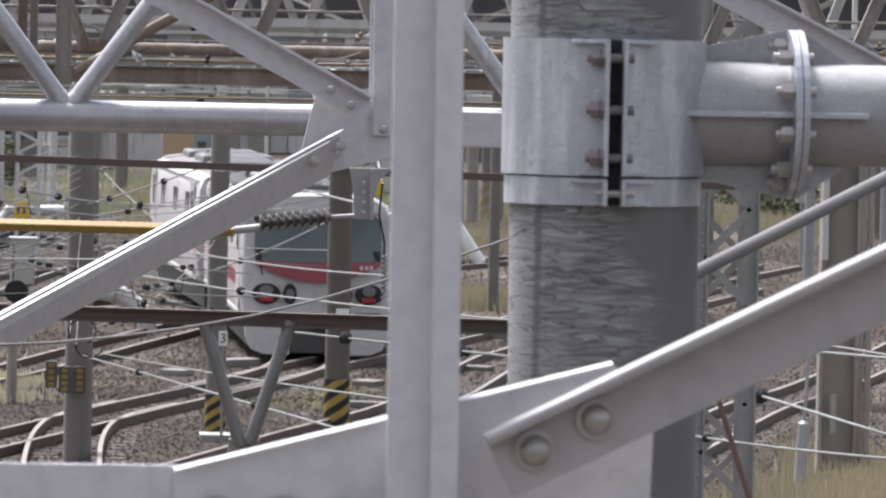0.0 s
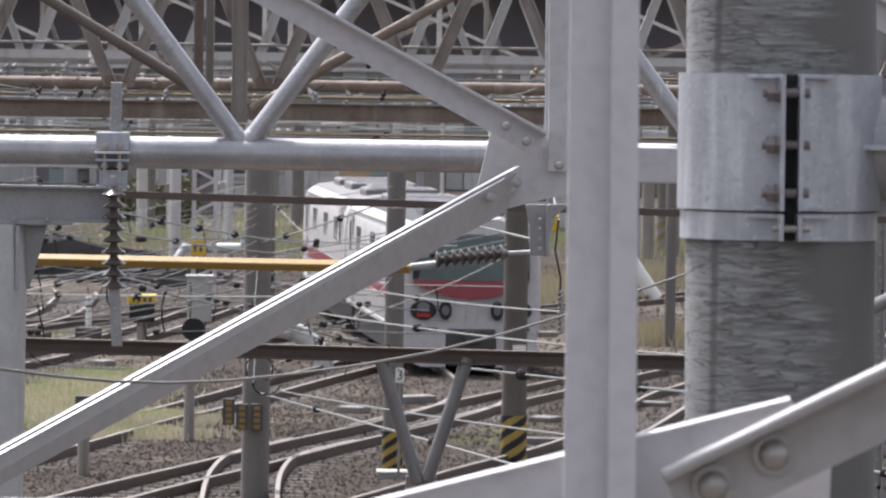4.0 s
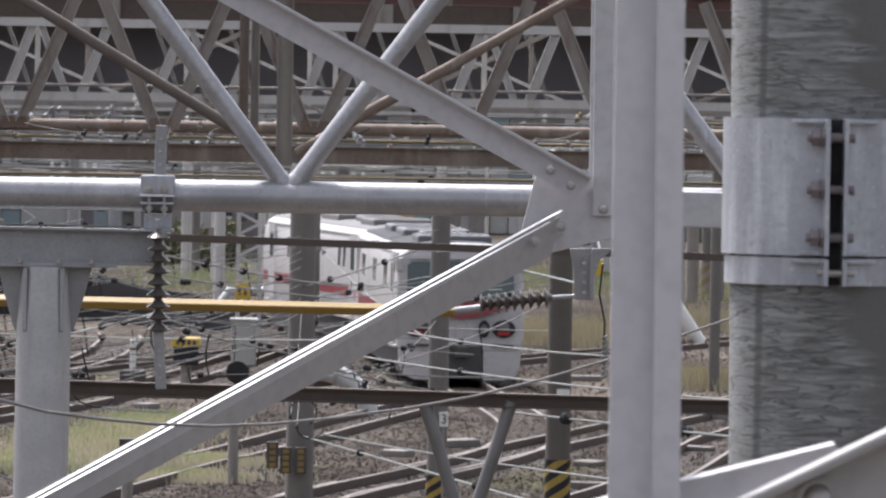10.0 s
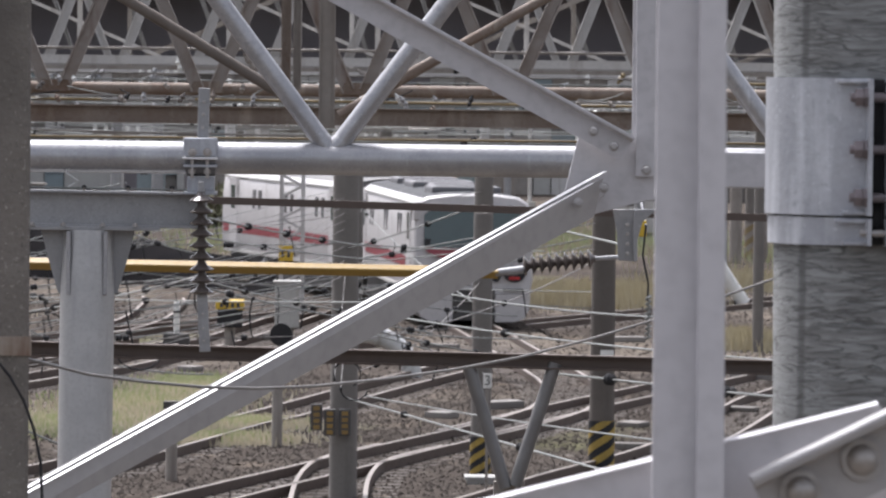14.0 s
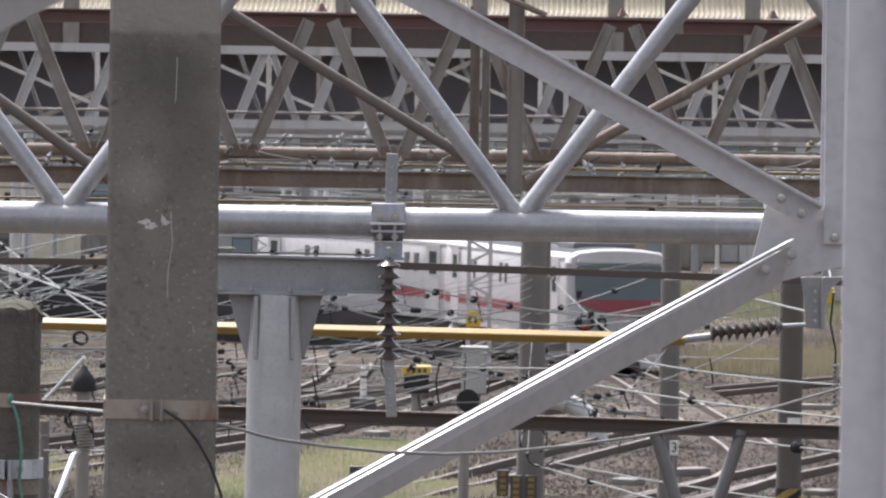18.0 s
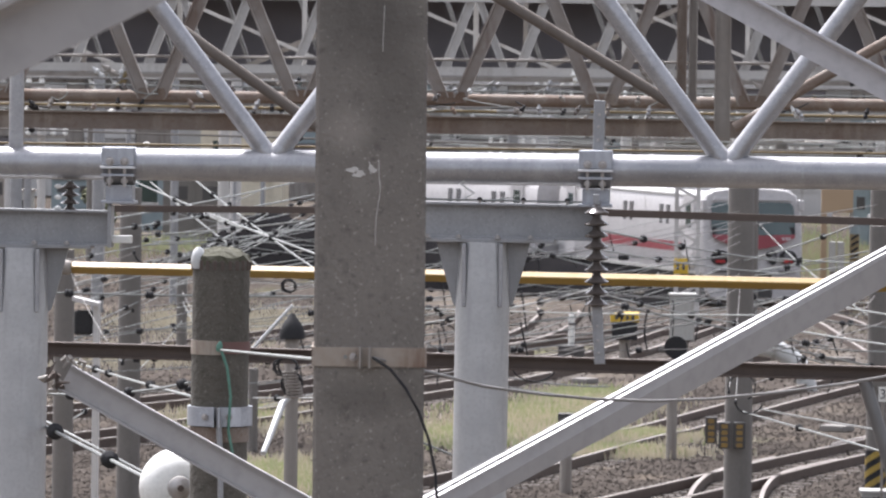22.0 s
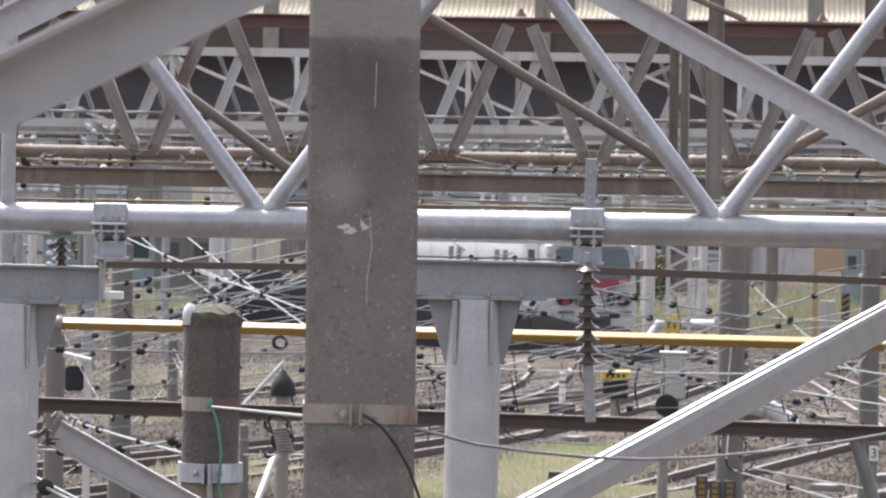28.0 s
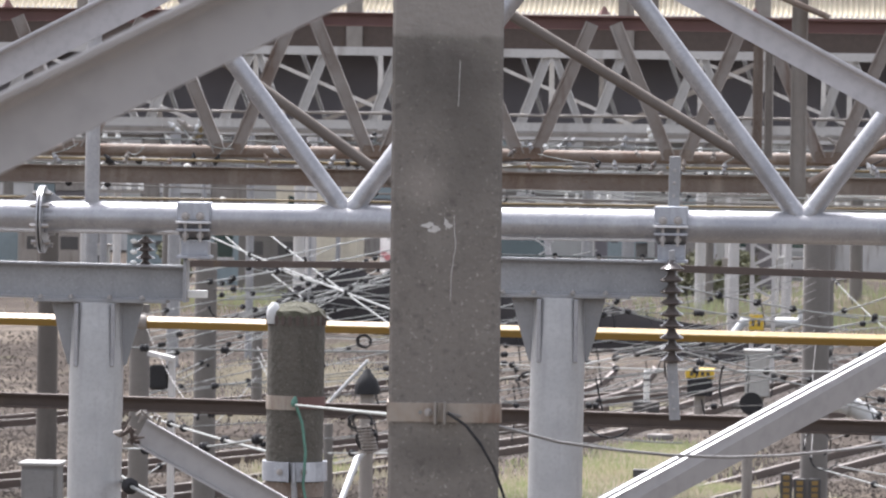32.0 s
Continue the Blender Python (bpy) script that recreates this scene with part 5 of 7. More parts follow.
def shed():
    y = 300.0
    ob = thing("carriage_shed", (0, y, 0), "old carriage shed with cream corrugated roof and dark open front", "building")
    L, R = -75, 80
    k = 0.032
    zf, zo, zt, zl = 13.271, 11.566, 15.482, 7.079
    part("fascia", block((L, y - 0.6, zf - 8 * k), (R, y + 0.4, zf + 8 * k)), RED_OXIDE, ob)
    bm = bmesh.new()
    n = int((R - L) / 0.30)
    cols = []
    for i in range(n * 2 + 1):
        x = L + (R - L) * i / (n * 2)
        d = 0.24 if i % 2 else 0.0
        cols.append((bm.verts.new((x, y, zf + 8 * k + d)), bm.verts.new((x, y + 5.5, zt + d))))
    for A, B in zip(cols, cols[1:]):
        bm.faces.new((A[0], B[0], B[1], A[1]))
    part("roof", bm, CREAM, ob, "cream corrugated roof sheets")
    part("upper_beam", block((L, y + 5.3, zt), (R, y + 6.0, zt + 26 * k)), OLD_STEEL, ob)
    part("upper_wall", block((L, y + 5.7, zt + 26 * k), (R, y + 6.0, zt + 9)), WHITE_STEEL, ob)
    for i in range(20):
        x = L + 4 + i * 7.6
        part("pilaster", block((x - 0.45, y - 0.5, zo), (x + 0.45, y - 0.31, zt + 26 * k)), OLD_STEEL, ob)
        part("mullion", block((x - 2.4, y + 5.5, zt + 26 * k), (x - 2.1, y + 5.698, zt + 9)), OLD_STEEL, ob)
    part("header", block((L, y - 0.3, zo), (R, y + 0.3, zf - 8 * k)), RUST_DARK, ob)
    part("sill_beam", block((L, y - 0.4, zl - 16 * k), (R, y + 0.3, zl + 10 * k)), WHITE_STEEL, ob)
    part("back_wall", block((L, y + 5, 0), (R, y + 5.4, zo)), SHED_DARK, ob)
    part("ceiling", block((L, y + 0.3, zo), (R, y + 5.4, zo + 0.3)), SHED_DARK, ob)
    # infill panels and window bands under the sill
    rng = random.Random(3)
    x = L
    mats = [BOX_GREY, OLD_STEEL, BLUE_GREY, SHED_DARK, CONCRETE_FAR, WHITE_STEEL, OLD_STEEL]
    while x < R:
        w = rng.uniform(0.9, 3.2)
        h0 = rng.choice((0.0, 0.0, 1.0, 2.2))
        z = 0.0
        while z < zl - 17 * k:
            h = rng.uniform(0.7, 2.2)
            z1 = min(z + h, zl - 16 * k)
            d = rng.uniform(0, 0.3)
            part("panel", block((x, y - d, z), (x + w - 0.05, y + 0.2, z1 - 0.04)), rng.choice(mats), ob)
            z = z1
        x += w


shed()

# ---- the train: white cars with a red band, tail cab toward the camera ----
CAR_LENGTH = 12.75
BOGIE = 4.2
CARS = []


def car_outline(shrink=0.0):
    """The cross section as (x, z) pairs, from the sill up and over."""
    pts = [(1.38, 0.85), (1.45, 1.2), (1.45, 2.3), (1.41, 2.80), (1.33, 3.02), (1.12, 3.16), (0.6, 3.23), (0, 3.25)]
    pts = [(x - shrink * (x > 0), z) for x, z in pts]
    return pts + [(-x, z) for x, z in pts[-2::-1]]


def strip_mesh(rings, close=True):
    bm = bmesh.new()
    V = [[bm.verts.new(p) for p in r] for r in rings]
    for A, B in zip(V, V[1:]):
        for k in range(len(A) - 1):
            bm.faces.new((A[k], A[k + 1], B[k + 1], B[k]))
        bm.faces.new((A[-1], A[0], B[0], B[-1]))
    if close:
        bm.faces.new(V[0][::-1])
        bm.faces.new(V[-1])
    bmesh.ops.recalc_face_normals(bm, faces=bm.faces)
    return bm


def face_y(z):
    """How far the tail face leans forward at a height."""
    return -CAR_LENGTH / 2 + (0.0 if z < 1.75 else 0.30 * ((z - 1.75) / 1.4) ** 1.2)


def face_plate(pts, proud, depth=0.03):
    """A plate lying on the tail face; pts are (x, z)."""
    bm = bmesh.new()
    fr = [bm.verts.new((x, face_y(z) - proud + 0.09 * (abs(x) / 1.45) ** 2.5, z)) for x, z in pts]
    bk = [bm.verts.new((v.co.x, v.co.y + depth, v.co.z)) for v in fr]
    bm.faces.new(fr)
    k = len(pts)
    for i in range(k):
        bm.faces.new((fr[i], bk[i], bk[(i + 1) % k], fr[(i + 1) % k]))
    bmesh.ops.triangulate(bm, faces=[f for f in bm.faces if len(f.verts) > 4])
    bmesh.ops.recalc_face_normals(bm, faces=bm.faces)
    return bm


def oval(x, z, a, b, n=20):
    return [(x + a * math.cos(2 * math.pi * i / n), z + b * math.sin(2 * math.pi * i / n)) for i in range(n)]


def rail_car(tail):
    ob = thing("rail_car", (0, 0, 0), "white railway car with a red band" + (" and a red-lamped tail cab" if tail else ""), "train car", "cars of the train")
    o = car_outline()
    h = CAR_LENGTH / 2
    rings = []
    if tail:
        for inset, dy, low in ((0.06, 0.0, 0.12), (0.02, 0.04, 0.05), (0.0, 0.12, 0.0)):
            rings.append([(x * (1 - inset / 1.45), (face_y(z) + dy + 0.09 * (abs(x) / 1.45) ** 2.5), z - low * max(0.0, z - 2.75)) for x, z in o])
    else:
        rings.append([(x, -h, z) for x, z in o])
    rings.append([(x, h, z) for x, z in o])
    body = part("body", strip_mesh(rings), TRAIN_WHITE, ob, smooth=True)
    part("roof", strip_mesh([[(x * 0.985, y, z + 0.012) for x, z in o[4:11]] for y in (-h + (0.55 if tail else 0.0), h)], close=True), DARK_ROOF if tail else TRAIN_ROOF, ob, "dark grey roof" if tail else "pale grey roof")
    for y, w, q, m, look_ in ((-3.9, 0.85, 0.8, TRAIN_ROOF, "pale grey roof unit"), (-1.6, 0.55, 0.5, ROOF_UNIT, "dark grey roof unit"), (0.9, 0.8, 1.1, TRAIN_ROOF, "pale grey roof unit"), (4.2, 0.8, 0.9, ROOF_UNIT, "dark grey roof unit")):
        unit = part("roof_unit", block((-w, y - q, 3.15), (w, y + q, 3.38), 0.06), ROOF_UNIT if tail else m, ob, "dark grey roof unit" if tail else look_)
        for k in range(3):
            part("grille", block((-w * 0.8, y - q * 0.7 + k * q * 0.5, 3.375), (w * 0.8, y - q * 0.7 + k * q * 0.5 + q * 0.28, 3.392)), ROOF_UNIT, unit)
    part("underframe", block((-1.25, -h + 0.3, 0.25), (1.25, h - 0.2, 0.86), 0.03), DARK, ob)
    for y in (-BOGIE, BOGIE):
        bg = part("bogie", block((-1.1, y - 1.4, 0.15), (1.1, y + 1.4, 0.6), 0.05), DARK, ob)
        for dy in (-1.05, 1.05):
            for x in (-0.6, 0.6):
                part("wheel", ring_tube(bmesh.new(), [(x - 0.06, y + dy, 0.43), (x + 0.06, y + dy, 0.43)], 0.43, 20), DARK, bg)
    for s in (-1, 1):
        part("red_band", block((min(s * 1.452, s * 1.458), -h + (1.9 if tail else 0.1), 1.42), (max(s * 1.452, s * 1.458), h - 0.1, 1.68)), TRAIN_RED, ob, "red band along the side")
        for y in ((-3.3, -2.75, -0.2, 0.35, 3.1, 3.65) if tail else (-4.0, -3.4, -0.9, -0.3, 2.4, 3.0)):
            part("side_window", block((min(s * 1.42, s * 1.46), y - 0.13, 2.15), (max(s * 1.42, s * 1.46), y + 0.13, 2.68), 0.01), SIDE_GLASS, ob)
        part("sill_line", block((min(s * 1.40, s * 1.446), -h + 0.3, 0.86), (max(s * 1.40, s * 1.446), h - 0.1, 0.93)), BOX_GREY, ob)
        part("gutter", block((min(s * 1.36, s * 1.40), -h + 0.7, 2.96), (max(s * 1.36, s * 1.40), h - 0.1, 3.0)), BOX_GREY, ob)
        for y in (-4.5, -1.4, 1.7, 4.5):
            part("panel_seam", block((min(s * 1.449, s * 1.454), y, 0.95), (max(s * 1.449, s * 1.454), y + 0.025, 2.9)), BOX_GREY, ob)
        for y in (-5.05, 5.2):
            d = part("side_door", block((min(s * 1.44, s * 1.462), y - 0.42, 1.0), (max(s * 1.44, s * 1.462), y + 0.42, 2.95), 0.004), TRAIN_WHITE, ob)
            part("door_window", block((min(s * 1.45, s * 1.468), y - 0.22, 2.1), (max(s * 1.45, s * 1.468), y + 0.22, 2.75), 0.004), TRAIN_GLASS, d)
    if tail:
        part("windscreen", face_plate([(-1.2, 1.96), (-0.5, 1.94), (0.5, 1.94), (1.2, 1.96), (1.21, 2.3), (1.19, 2.74), (1.08, 2.82), (0.0, 2.84), (-1.08, 2.82), (-1.19, 2.74), (-1.21, 2.3)], 0.012), TRAIN_GLASS, ob, "dark tinted windscreen")
        part("red_front", face_plate([(-1.2, 1.96)] + [(x, 1.55 + 0.33 * (abs(x) / 1.2) ** 1.8) for x in (-1.18, -0.95, -0.65, -0.35, 0, 0.35, 0.65, 0.95, 1.18)] + [(1.2, 1.96), (0.5, 1.94), (-0.5, 1.94)], 0.010), TRAIN_RED, ob, "curved red panel under the windscreen")
        for k, x in enumerate((0.80, 0.90, 0.99)):
            part("mark", face_plate([(x, 1.80), (x + 0.06, 1.80), (x + 0.06, 1.88), (x, 1.88)], 0.016), TRAIN_WHITE, ob)
        for s in (-1, 1):
            hd = part("lamp_housing", face_plate(oval(s * 0.98, 1.33, 0.27, 0.2), 0.02), BLACK, ob)
            part("lamp", face_plate(oval(s * 0.98, 1.40, 0.13, 0.10, 14), 0.035, 0.02), ROOF_UNIT, hd)
            part("tail_lamp", face_plate([(s * 0.98 - 0.13, 1.19), (s * 0.98 + 0.13, 1.19), (s * 0.98 + 0.13, 1.27), (s * 0.98 - 0.13, 1.27)], 0.04, 0.02), LAMP_RED, hd, "lit red tail lamp")
            hd = part("lamp_housing", face_plate(oval(s * 0.53, 1.33, 0.13, 0.2), 0.02), BLACK, ob)
            part("lamp", face_plate(oval(s * 0.53, 1.33, 0.08, 0.1, 14), 0.035, 0.02), ROOF_UNIT, hd)
            part("handrail", ring_tube(bmesh.new(), [(s * 0.12, face_y(1) - 0.06, 1.08), (s * 0.12, face_y(1) - 0.06, 1.5)], 0.018, 8), BOX_GREY, ob)
            part("skirt", face_plate([(s * 0.52, 0.17), (s * 1.02, 0.18), (s * 1.25, 0.27), (s * 1.36, 0.5), (s * 1.38, 0.84), (s * 0.52, 0.84)], 0.02, 0.25), TRAIN_WHITE, ob)
            part("step", face_plate([(s * 0.7, 0.92), (s * 1.2, 0.92), (s * 1.2, 0.98), (s * 0.7, 0.98)], 0.05, 0.05), DARK, ob)
            part("mirror", block((s * 1.40 - 0.06, -h + 0.2, 2.6), (s * 1.40 + 0.1, -h + 0.45, 2.9), 0.03), TRAIN_WHITE, ob)
        part("dashboard_band", face_plate([(-1.19, 1.97), (1.19, 1.97), (1.19, 2.16), (-1.19, 2.16)], 0.018, 0.02), BLACK, ob, "dark band along the foot of the windscreen")
        part("coupler_box", block((-0.5, -h - 0.05, 0.2), (0.5, -h + 0.6, 0.95), 0.03), DARK, ob)
        part("coupler", block((-0.14, -h - 0.35, 0.68), (0.14, -h, 0.95), 0.04), DARK, ob)
        part("roof_visor", face_plate([(-1.15, 2.88), (1.15, 2.88), (1.1, 2.98), (-1.1, 2.98)], 0.05, 0.06), TRAIN_WHITE, ob)
    # the body rides low on its bogies
    for child in ob.children:
        if not child.name.startswith("bogie"):
            child.data.transform(Matrix.Translation((0, 0, -0.14)))
            for sub in child.children:
                sub.data.transform(Matrix.Translation((0, 0, -0.14)))
    CARS.append(ob)


rail_car(True)
rail_car(False)


# ---- middle distance: bars, struts and wires ----
def beams():
    b = thing("rusty_beam", (-1.981, 36, 4.27), "long rusty steel beam with trussing struts below", "beam")
    part("beam", i_bar((-7.354, 36, 4.374), (3.342, 36, 4.217), 0.099, 0.1), RUST_DARK, b)
    for p, q in (((0.915, 36, 4.203), (1.17, 36, 3.395)), ((1.492, 36, 4.237), (1.231, 36, 3.408))):
        part("strut", tube(p, q, 0.045, 14), STRUT_GREY, b, smooth=True)
    part("strut_foot", block((1.089, 36.05, 3.326), (1.299, 36.1, 3.434), 0.004), OLD_STEEL, b)
    for x in (-9.5, 9.5):
        part("leg", bar((x, 36, 0), (x, 36, 4.270), 0.2, 0.2), OLD_STEEL, b)
    t = thing("brown_bar", (-4.63, 40, 5.197), "thin brown steel bar", "bar")
    part("bar", bar((-4.651, 40, 5.197), (-0.907, 40, 5.219), 0.051, 0.05), RUST_DARK, t)
    part("bar", bar((-0.907, 40, 5.215), (4.966, 40, 5.098), 0.055, 0.05), RUST_DARK, t)
    y = thing("yellow_tube", (-1.877, 34, 4.935), "yellow insulating tube with a ribbed end insulator", "tube")
    h = 0.075
    part("tube", section(bmesh.new(), (-6.219, 34, 4.968), (1.04, 34, 4.909), [(h * 0.5, -0.06), (h * 0.5, -0.012), (h * 0.14, 0.03), (h * 0.02, 0.032), (-h * 0.5, -0.012), (-h * 0.5, -0.06)]), YELLOW, y)
    part("support_post", bar((-6.6, 34, 0), (-6.6, 34, 4.968), 0.15, 0.15), OLD_STEEL, y)
    part("ferrule", tube((1.022, 34, 4.909), (1.201, 34, 4.932), 0.025, 12), GALV_DULL, y, smooth=True)
    string_insulator(y, (1.655, 34, 5.006), (1.197, 34, 4.954), 0.068, 9, PORCELAIN)
    part("end_link", tube((1.648, 34, 5.006), (1.827, 34, 5.019), 0.014, 8), GALV_DULL, y)
    for p in ((-4.214, 34, 4.951),):
        part("collar", disc_stack(Vector(p) + Vector((-0.03, 0, 0.002)), Vector(p) + Vector((0.03, 0, 0.002)), (0.042, 0.048, 0.048, 0.042)), OLD_STEEL, y)


beams()


def pole(name, x, y, w, top, label, hazard=0.0, plates=0, mat=None, faded=False):
    ob = thing(name, (x, y, 0), label, "pole", "poles in the yard")
    POLES.append((x, y, top))
    part("shaft", ring_tube(bmesh.new(), [(x, y, -0.1), (x, y, top)], [w / 2, w / 2 * 0.92], 20), mat or CONCRETE_FAR, ob, smooth=True)
    if hazard:
        part("black_wrap", ring_tube(bmesh.new(), [(x, y, 0.05), (x, y, hazard)], w / 2 + 0.006, 24), OLD_STEEL if faded else BLACK, ob)
        n = 3
        for k in range(-1, n):
            # a slanting yellow stripe on the viewer's side
            bm = bmesh.new()
            z0 = 0.08 + hazard * k / n
            cols = []
            for i in range(9):
                a = radians(-80 + 160 * i / 8)
                zz = z0 + w * 0.9 * (i / 8) - 0.12
                r = w / 2 + 0.011
                lo, hi = max(0.05, min(hazard, zz)), max(0.05, min(hazard, zz + hazard / n * 0.5))
                cols.append((bm.verts.new((x + math.sin(a) * r, y - math.cos(a) * r, lo)), bm.verts.new((x + math.sin(a) * r, y - math.cos(a) * r, hi))))
            for A, B in zip(cols, cols[1:]):
                bm.faces.new((A[0], B[0], B[1], A[1]))
            part("yellow_stripe", bm, BAR_OCHRE if faded else HAZARD_YELLOW, ob)
    return ob


p1 = pole("hazard_pole", 4.289, 85.3, 0.404, 4.288, "dark concrete pole with a yellow and black striped foot", hazard=0.78, mat=DARK_CONCRETE)
part("number_plate", block((4.244, 85.08, 1.794), (4.451, 85.1, 1.911)), WHITE_PORCELAIN, p1)
p2 = pole("hazard_pole", 2.311, 83.5, 0.316, 4.106, "concrete pole with a worn striped foot beside a cabinet", hazard=0.62)
p3 = pole("signal_pole", 0.163, 77.5, 0.408, 4.931, "grey concrete pole carrying small yellow sign boxes")
for cx, cy in ((1292, 748), (1316, 757), (1343, 757)):
    x, z = -0.037, 1.219
    x, z = x + (cx - 1316) * 0.008, z - (cy - 757) * 0.008
    sb = part("sign_box", block((x - 0.085, 77.1, z - 0.19), (x + 0.085, 77.22, z + 0.19), 0.01), DARK, p3)
    for k in range(4):
        part("bar_mark", block((x - 0.045, 77.09, z + 0.13 - k * 0.09 - 0.03), (x + 0.045, 77.1, z + 0.13 - k * 0.09 + 0.03)), SIGN_DULL, sb)
cab = thing("cabinet", (2.272, 82, 0), "grey steel cabinet at the foot of a pole", "cabinet")
part("body", block((2.064, 81.8, 0), (2.480, 82.3, 0.074), 0.01), BOX_GREY, cab)
part("lid", block((2.030, 81.76, 0.074), (2.514, 82.34, 0.117), 0.01), BOX_GREY, cab)
pole("far_pole", 3.056, 110, 0.417, 4.236, "brown concrete pole in the yard")
pole("far_pole", 0.522, 130, 0.356, 3.986, "brown concrete pole in the yard")
pole("far_pole", (14.79, 190.465)[0], (14.79, 190.465)[1], 22 * (14.79, 190.465)[1] / 9500, 3.4, "concrete pole with a faded striped foot", hazard=1.3, faded=True)
pole("far_pole", (13.905, 185.876)[0], (13.905, 185.876)[1], 0.45, 4.2, "dark concrete post beside another", mat=OLD_STEEL)
pole("far_pole", (15.077, 188.236)[0], (15.077, 188.236)[1], 0.3, 4.0, "dark concrete post beside another", mat=OLD_STEEL)
lp = thing("leaning_pipe", (*(12.73, 166.224), 0), "fat white pipe leaning to the ground beside the tracks", "pipe")
part("pipe", tube((10.516, 150.0, 1.482), (11.485, 150.0, 0.05), 0.2, 14), WHITE_PORCELAIN, lp, smooth=True)
for x, yb, w, yt, d in ((146, 882, 38, 420, 74.0), (262, 870, 42, 330, 77.0), (30, 700, 38, 300, 95.0), (355, 640, 20, 470, 120.0), (480, 760, 18, 500, 90.0)):
    X = {146: -9.202, 262: -8.624, 30: -13.467, 355: -12.266, 480: -7.976}[x]
    zt = {146: 3.850, 262: 4.667, 30: 4.504, 355: 1.978, 480: 1.406}[x]
    pole("yard_post", X, d, w * d / 9500, zt, "dark concrete post beside the tracks" if x == 30 else "pale concrete post beside the tracks", mat=DARK_CONCRETE if x == 30 else CONCRETE_FAR)


def stub_pole():
    x, y = -2.087, 22.0
    ob = thing("stub_pole", (x, y, 0), "short mossy concrete pole with rusty bands and a clamp", "pole")
    r = 0.118
    zt = 5.393
    part("shaft", ring_tube(bmesh.new(), [(x - 0.02, y, 0), (x, y, zt)], r, 32), STUB_CONCRETE, ob, smooth=True)
    rng = random.Random(2)
    bm = bmesh.new()
    ring_tube(bm, [(x, y, zt - 0.01), (x, y, zt + 0.02), (x, y, zt + 0.045), (x, y, zt + 0.055)], [r * 1.02, r * 0.95, r * 0.7, r * 0.3], 24)
    for v in bm.verts:
        v.co += Vector((rng.uniform(-1, 1), rng.uniform(-1, 1), rng.uniform(-1, 1))) * 0.008
    part("moss_cap", bm, MOSS, ob)
    for k in range(12):
        a = radians(-85 + 170 * k / 11)
        part("rebar_end", bar((x + math.sin(a) * r, y - math.cos(a) * r, zt - 0.035), (x + math.sin(a) * r, y - math.cos(a) * r, zt + 0.005), 0.014, 0.01), RUST_DARK, ob)
    part("rust_band", arc_sheet(x, y, r, 0.004, 5.011, 5.069, -178, 6, 32), BAND, ob, "worn pale half of the band")
    part("rust_band", arc_sheet(x, y, r, 0.004, 5.016, 5.065, 8, 178, 24), RED_OXIDE, ob, "red rusted half of the band")
    part("rust_stain_band", arc_sheet(x, y, r, 0.003, 4.652, 4.713, -178, 178, 32), RUST, ob)
    za, zb = 4.718, 4.797
    for a, b in ((-160, -5), (5, 160)):
        part("clamp_half", arc_sheet(x, y, r + 0.004, 0.012, za, zb, a, b, 20), GALV_SLEEVE, ob)
    for s in (-1, 1):
        part("clamp_lug", block((x + s * 0.012 - 0.004, y - r - 0.06, za), (x + s * 0.012 + 0.004, y - r, zb), 0.001), GALV_SLEEVE, ob)
        bolt((x + s * 0.05, y - r - 0.012, (za + zb) / 2), 0.01, ob)
    part("rod", ring_tube(bmesh.new(), [(x + 0.005, y - r - 0.03, zb + 0.0), (x + 0.02, y - r - 0.03, 4.578), (x + 0.03, y - r - 0.03, 0)], 0.012, 10), GALV_DULL, ob, smooth=True)
    cap = thing("knob_insulator", (x - 0.09, y - 0.05, zt), "white knob insulator on the pole top", "insulator")
    part("knob", disc_stack((x - 0.088, y - 0.06, zt - 0.03), (x - 0.088, y - 0.06, zt + 0.058), (0.026, 0.030, 0.031, 0.030, 0.024, 0.009)), KNOB, cap, smooth=True)
    rope = thing("green_rope", (x, y - r, 5.044), "frayed green rope tied to the pole", "rope")
    part("strand", ring_tube(bmesh.new(), [(-2.078, 21.85, 5.06), (-2.068, 21.85, 5.028), (-2.044, 21.85, 4.959), (-2.029, 21.85, 4.843), (-2.037, 21.85, 4.704), (-2.018, 21.85, 4.607)], 0.006, 6), GREEN_ROPE, rope)
    part("knot", disc_stack((-2.081, 21.84, 5.028), (-2.072, 21.84, 5.07), (0.008, 0.014, 0.012, 0.004)), GREEN_ROPE, rope)
    dome = thing("disc_insulator", (-2.285, 22.3, 4.436), "large white porcelain disc insulator with a metal hub", "insulator")
    c = Vector((-2.285, 22.3, 4.436))
    f = Vector((0.15, -1, 0.05)).normalized()
    part("disc", ring_tube(bmesh.new(), [c + f * 0.10, c + f * 0.09, c + f * 0.04, c - f * 0.02, c - f * 0.05], [0.056, 0.10, 0.153, 0.165, 0.14], 36), WHITE_PORCELAIN, dome, smooth=True)
    part("hub", ring_tube(bmesh.new(), [c + f * 0.08, c + f * 0.13, c + f * 0.15], [0.054, 0.047, 0.02], 20), BOLT, dome, smooth=True)
    part("pin", ring_tube(bmesh.new(), [c + f * 0.13, c + f * 0.2], 0.014, 8), RUST_DARK, dome)


stub_pole()


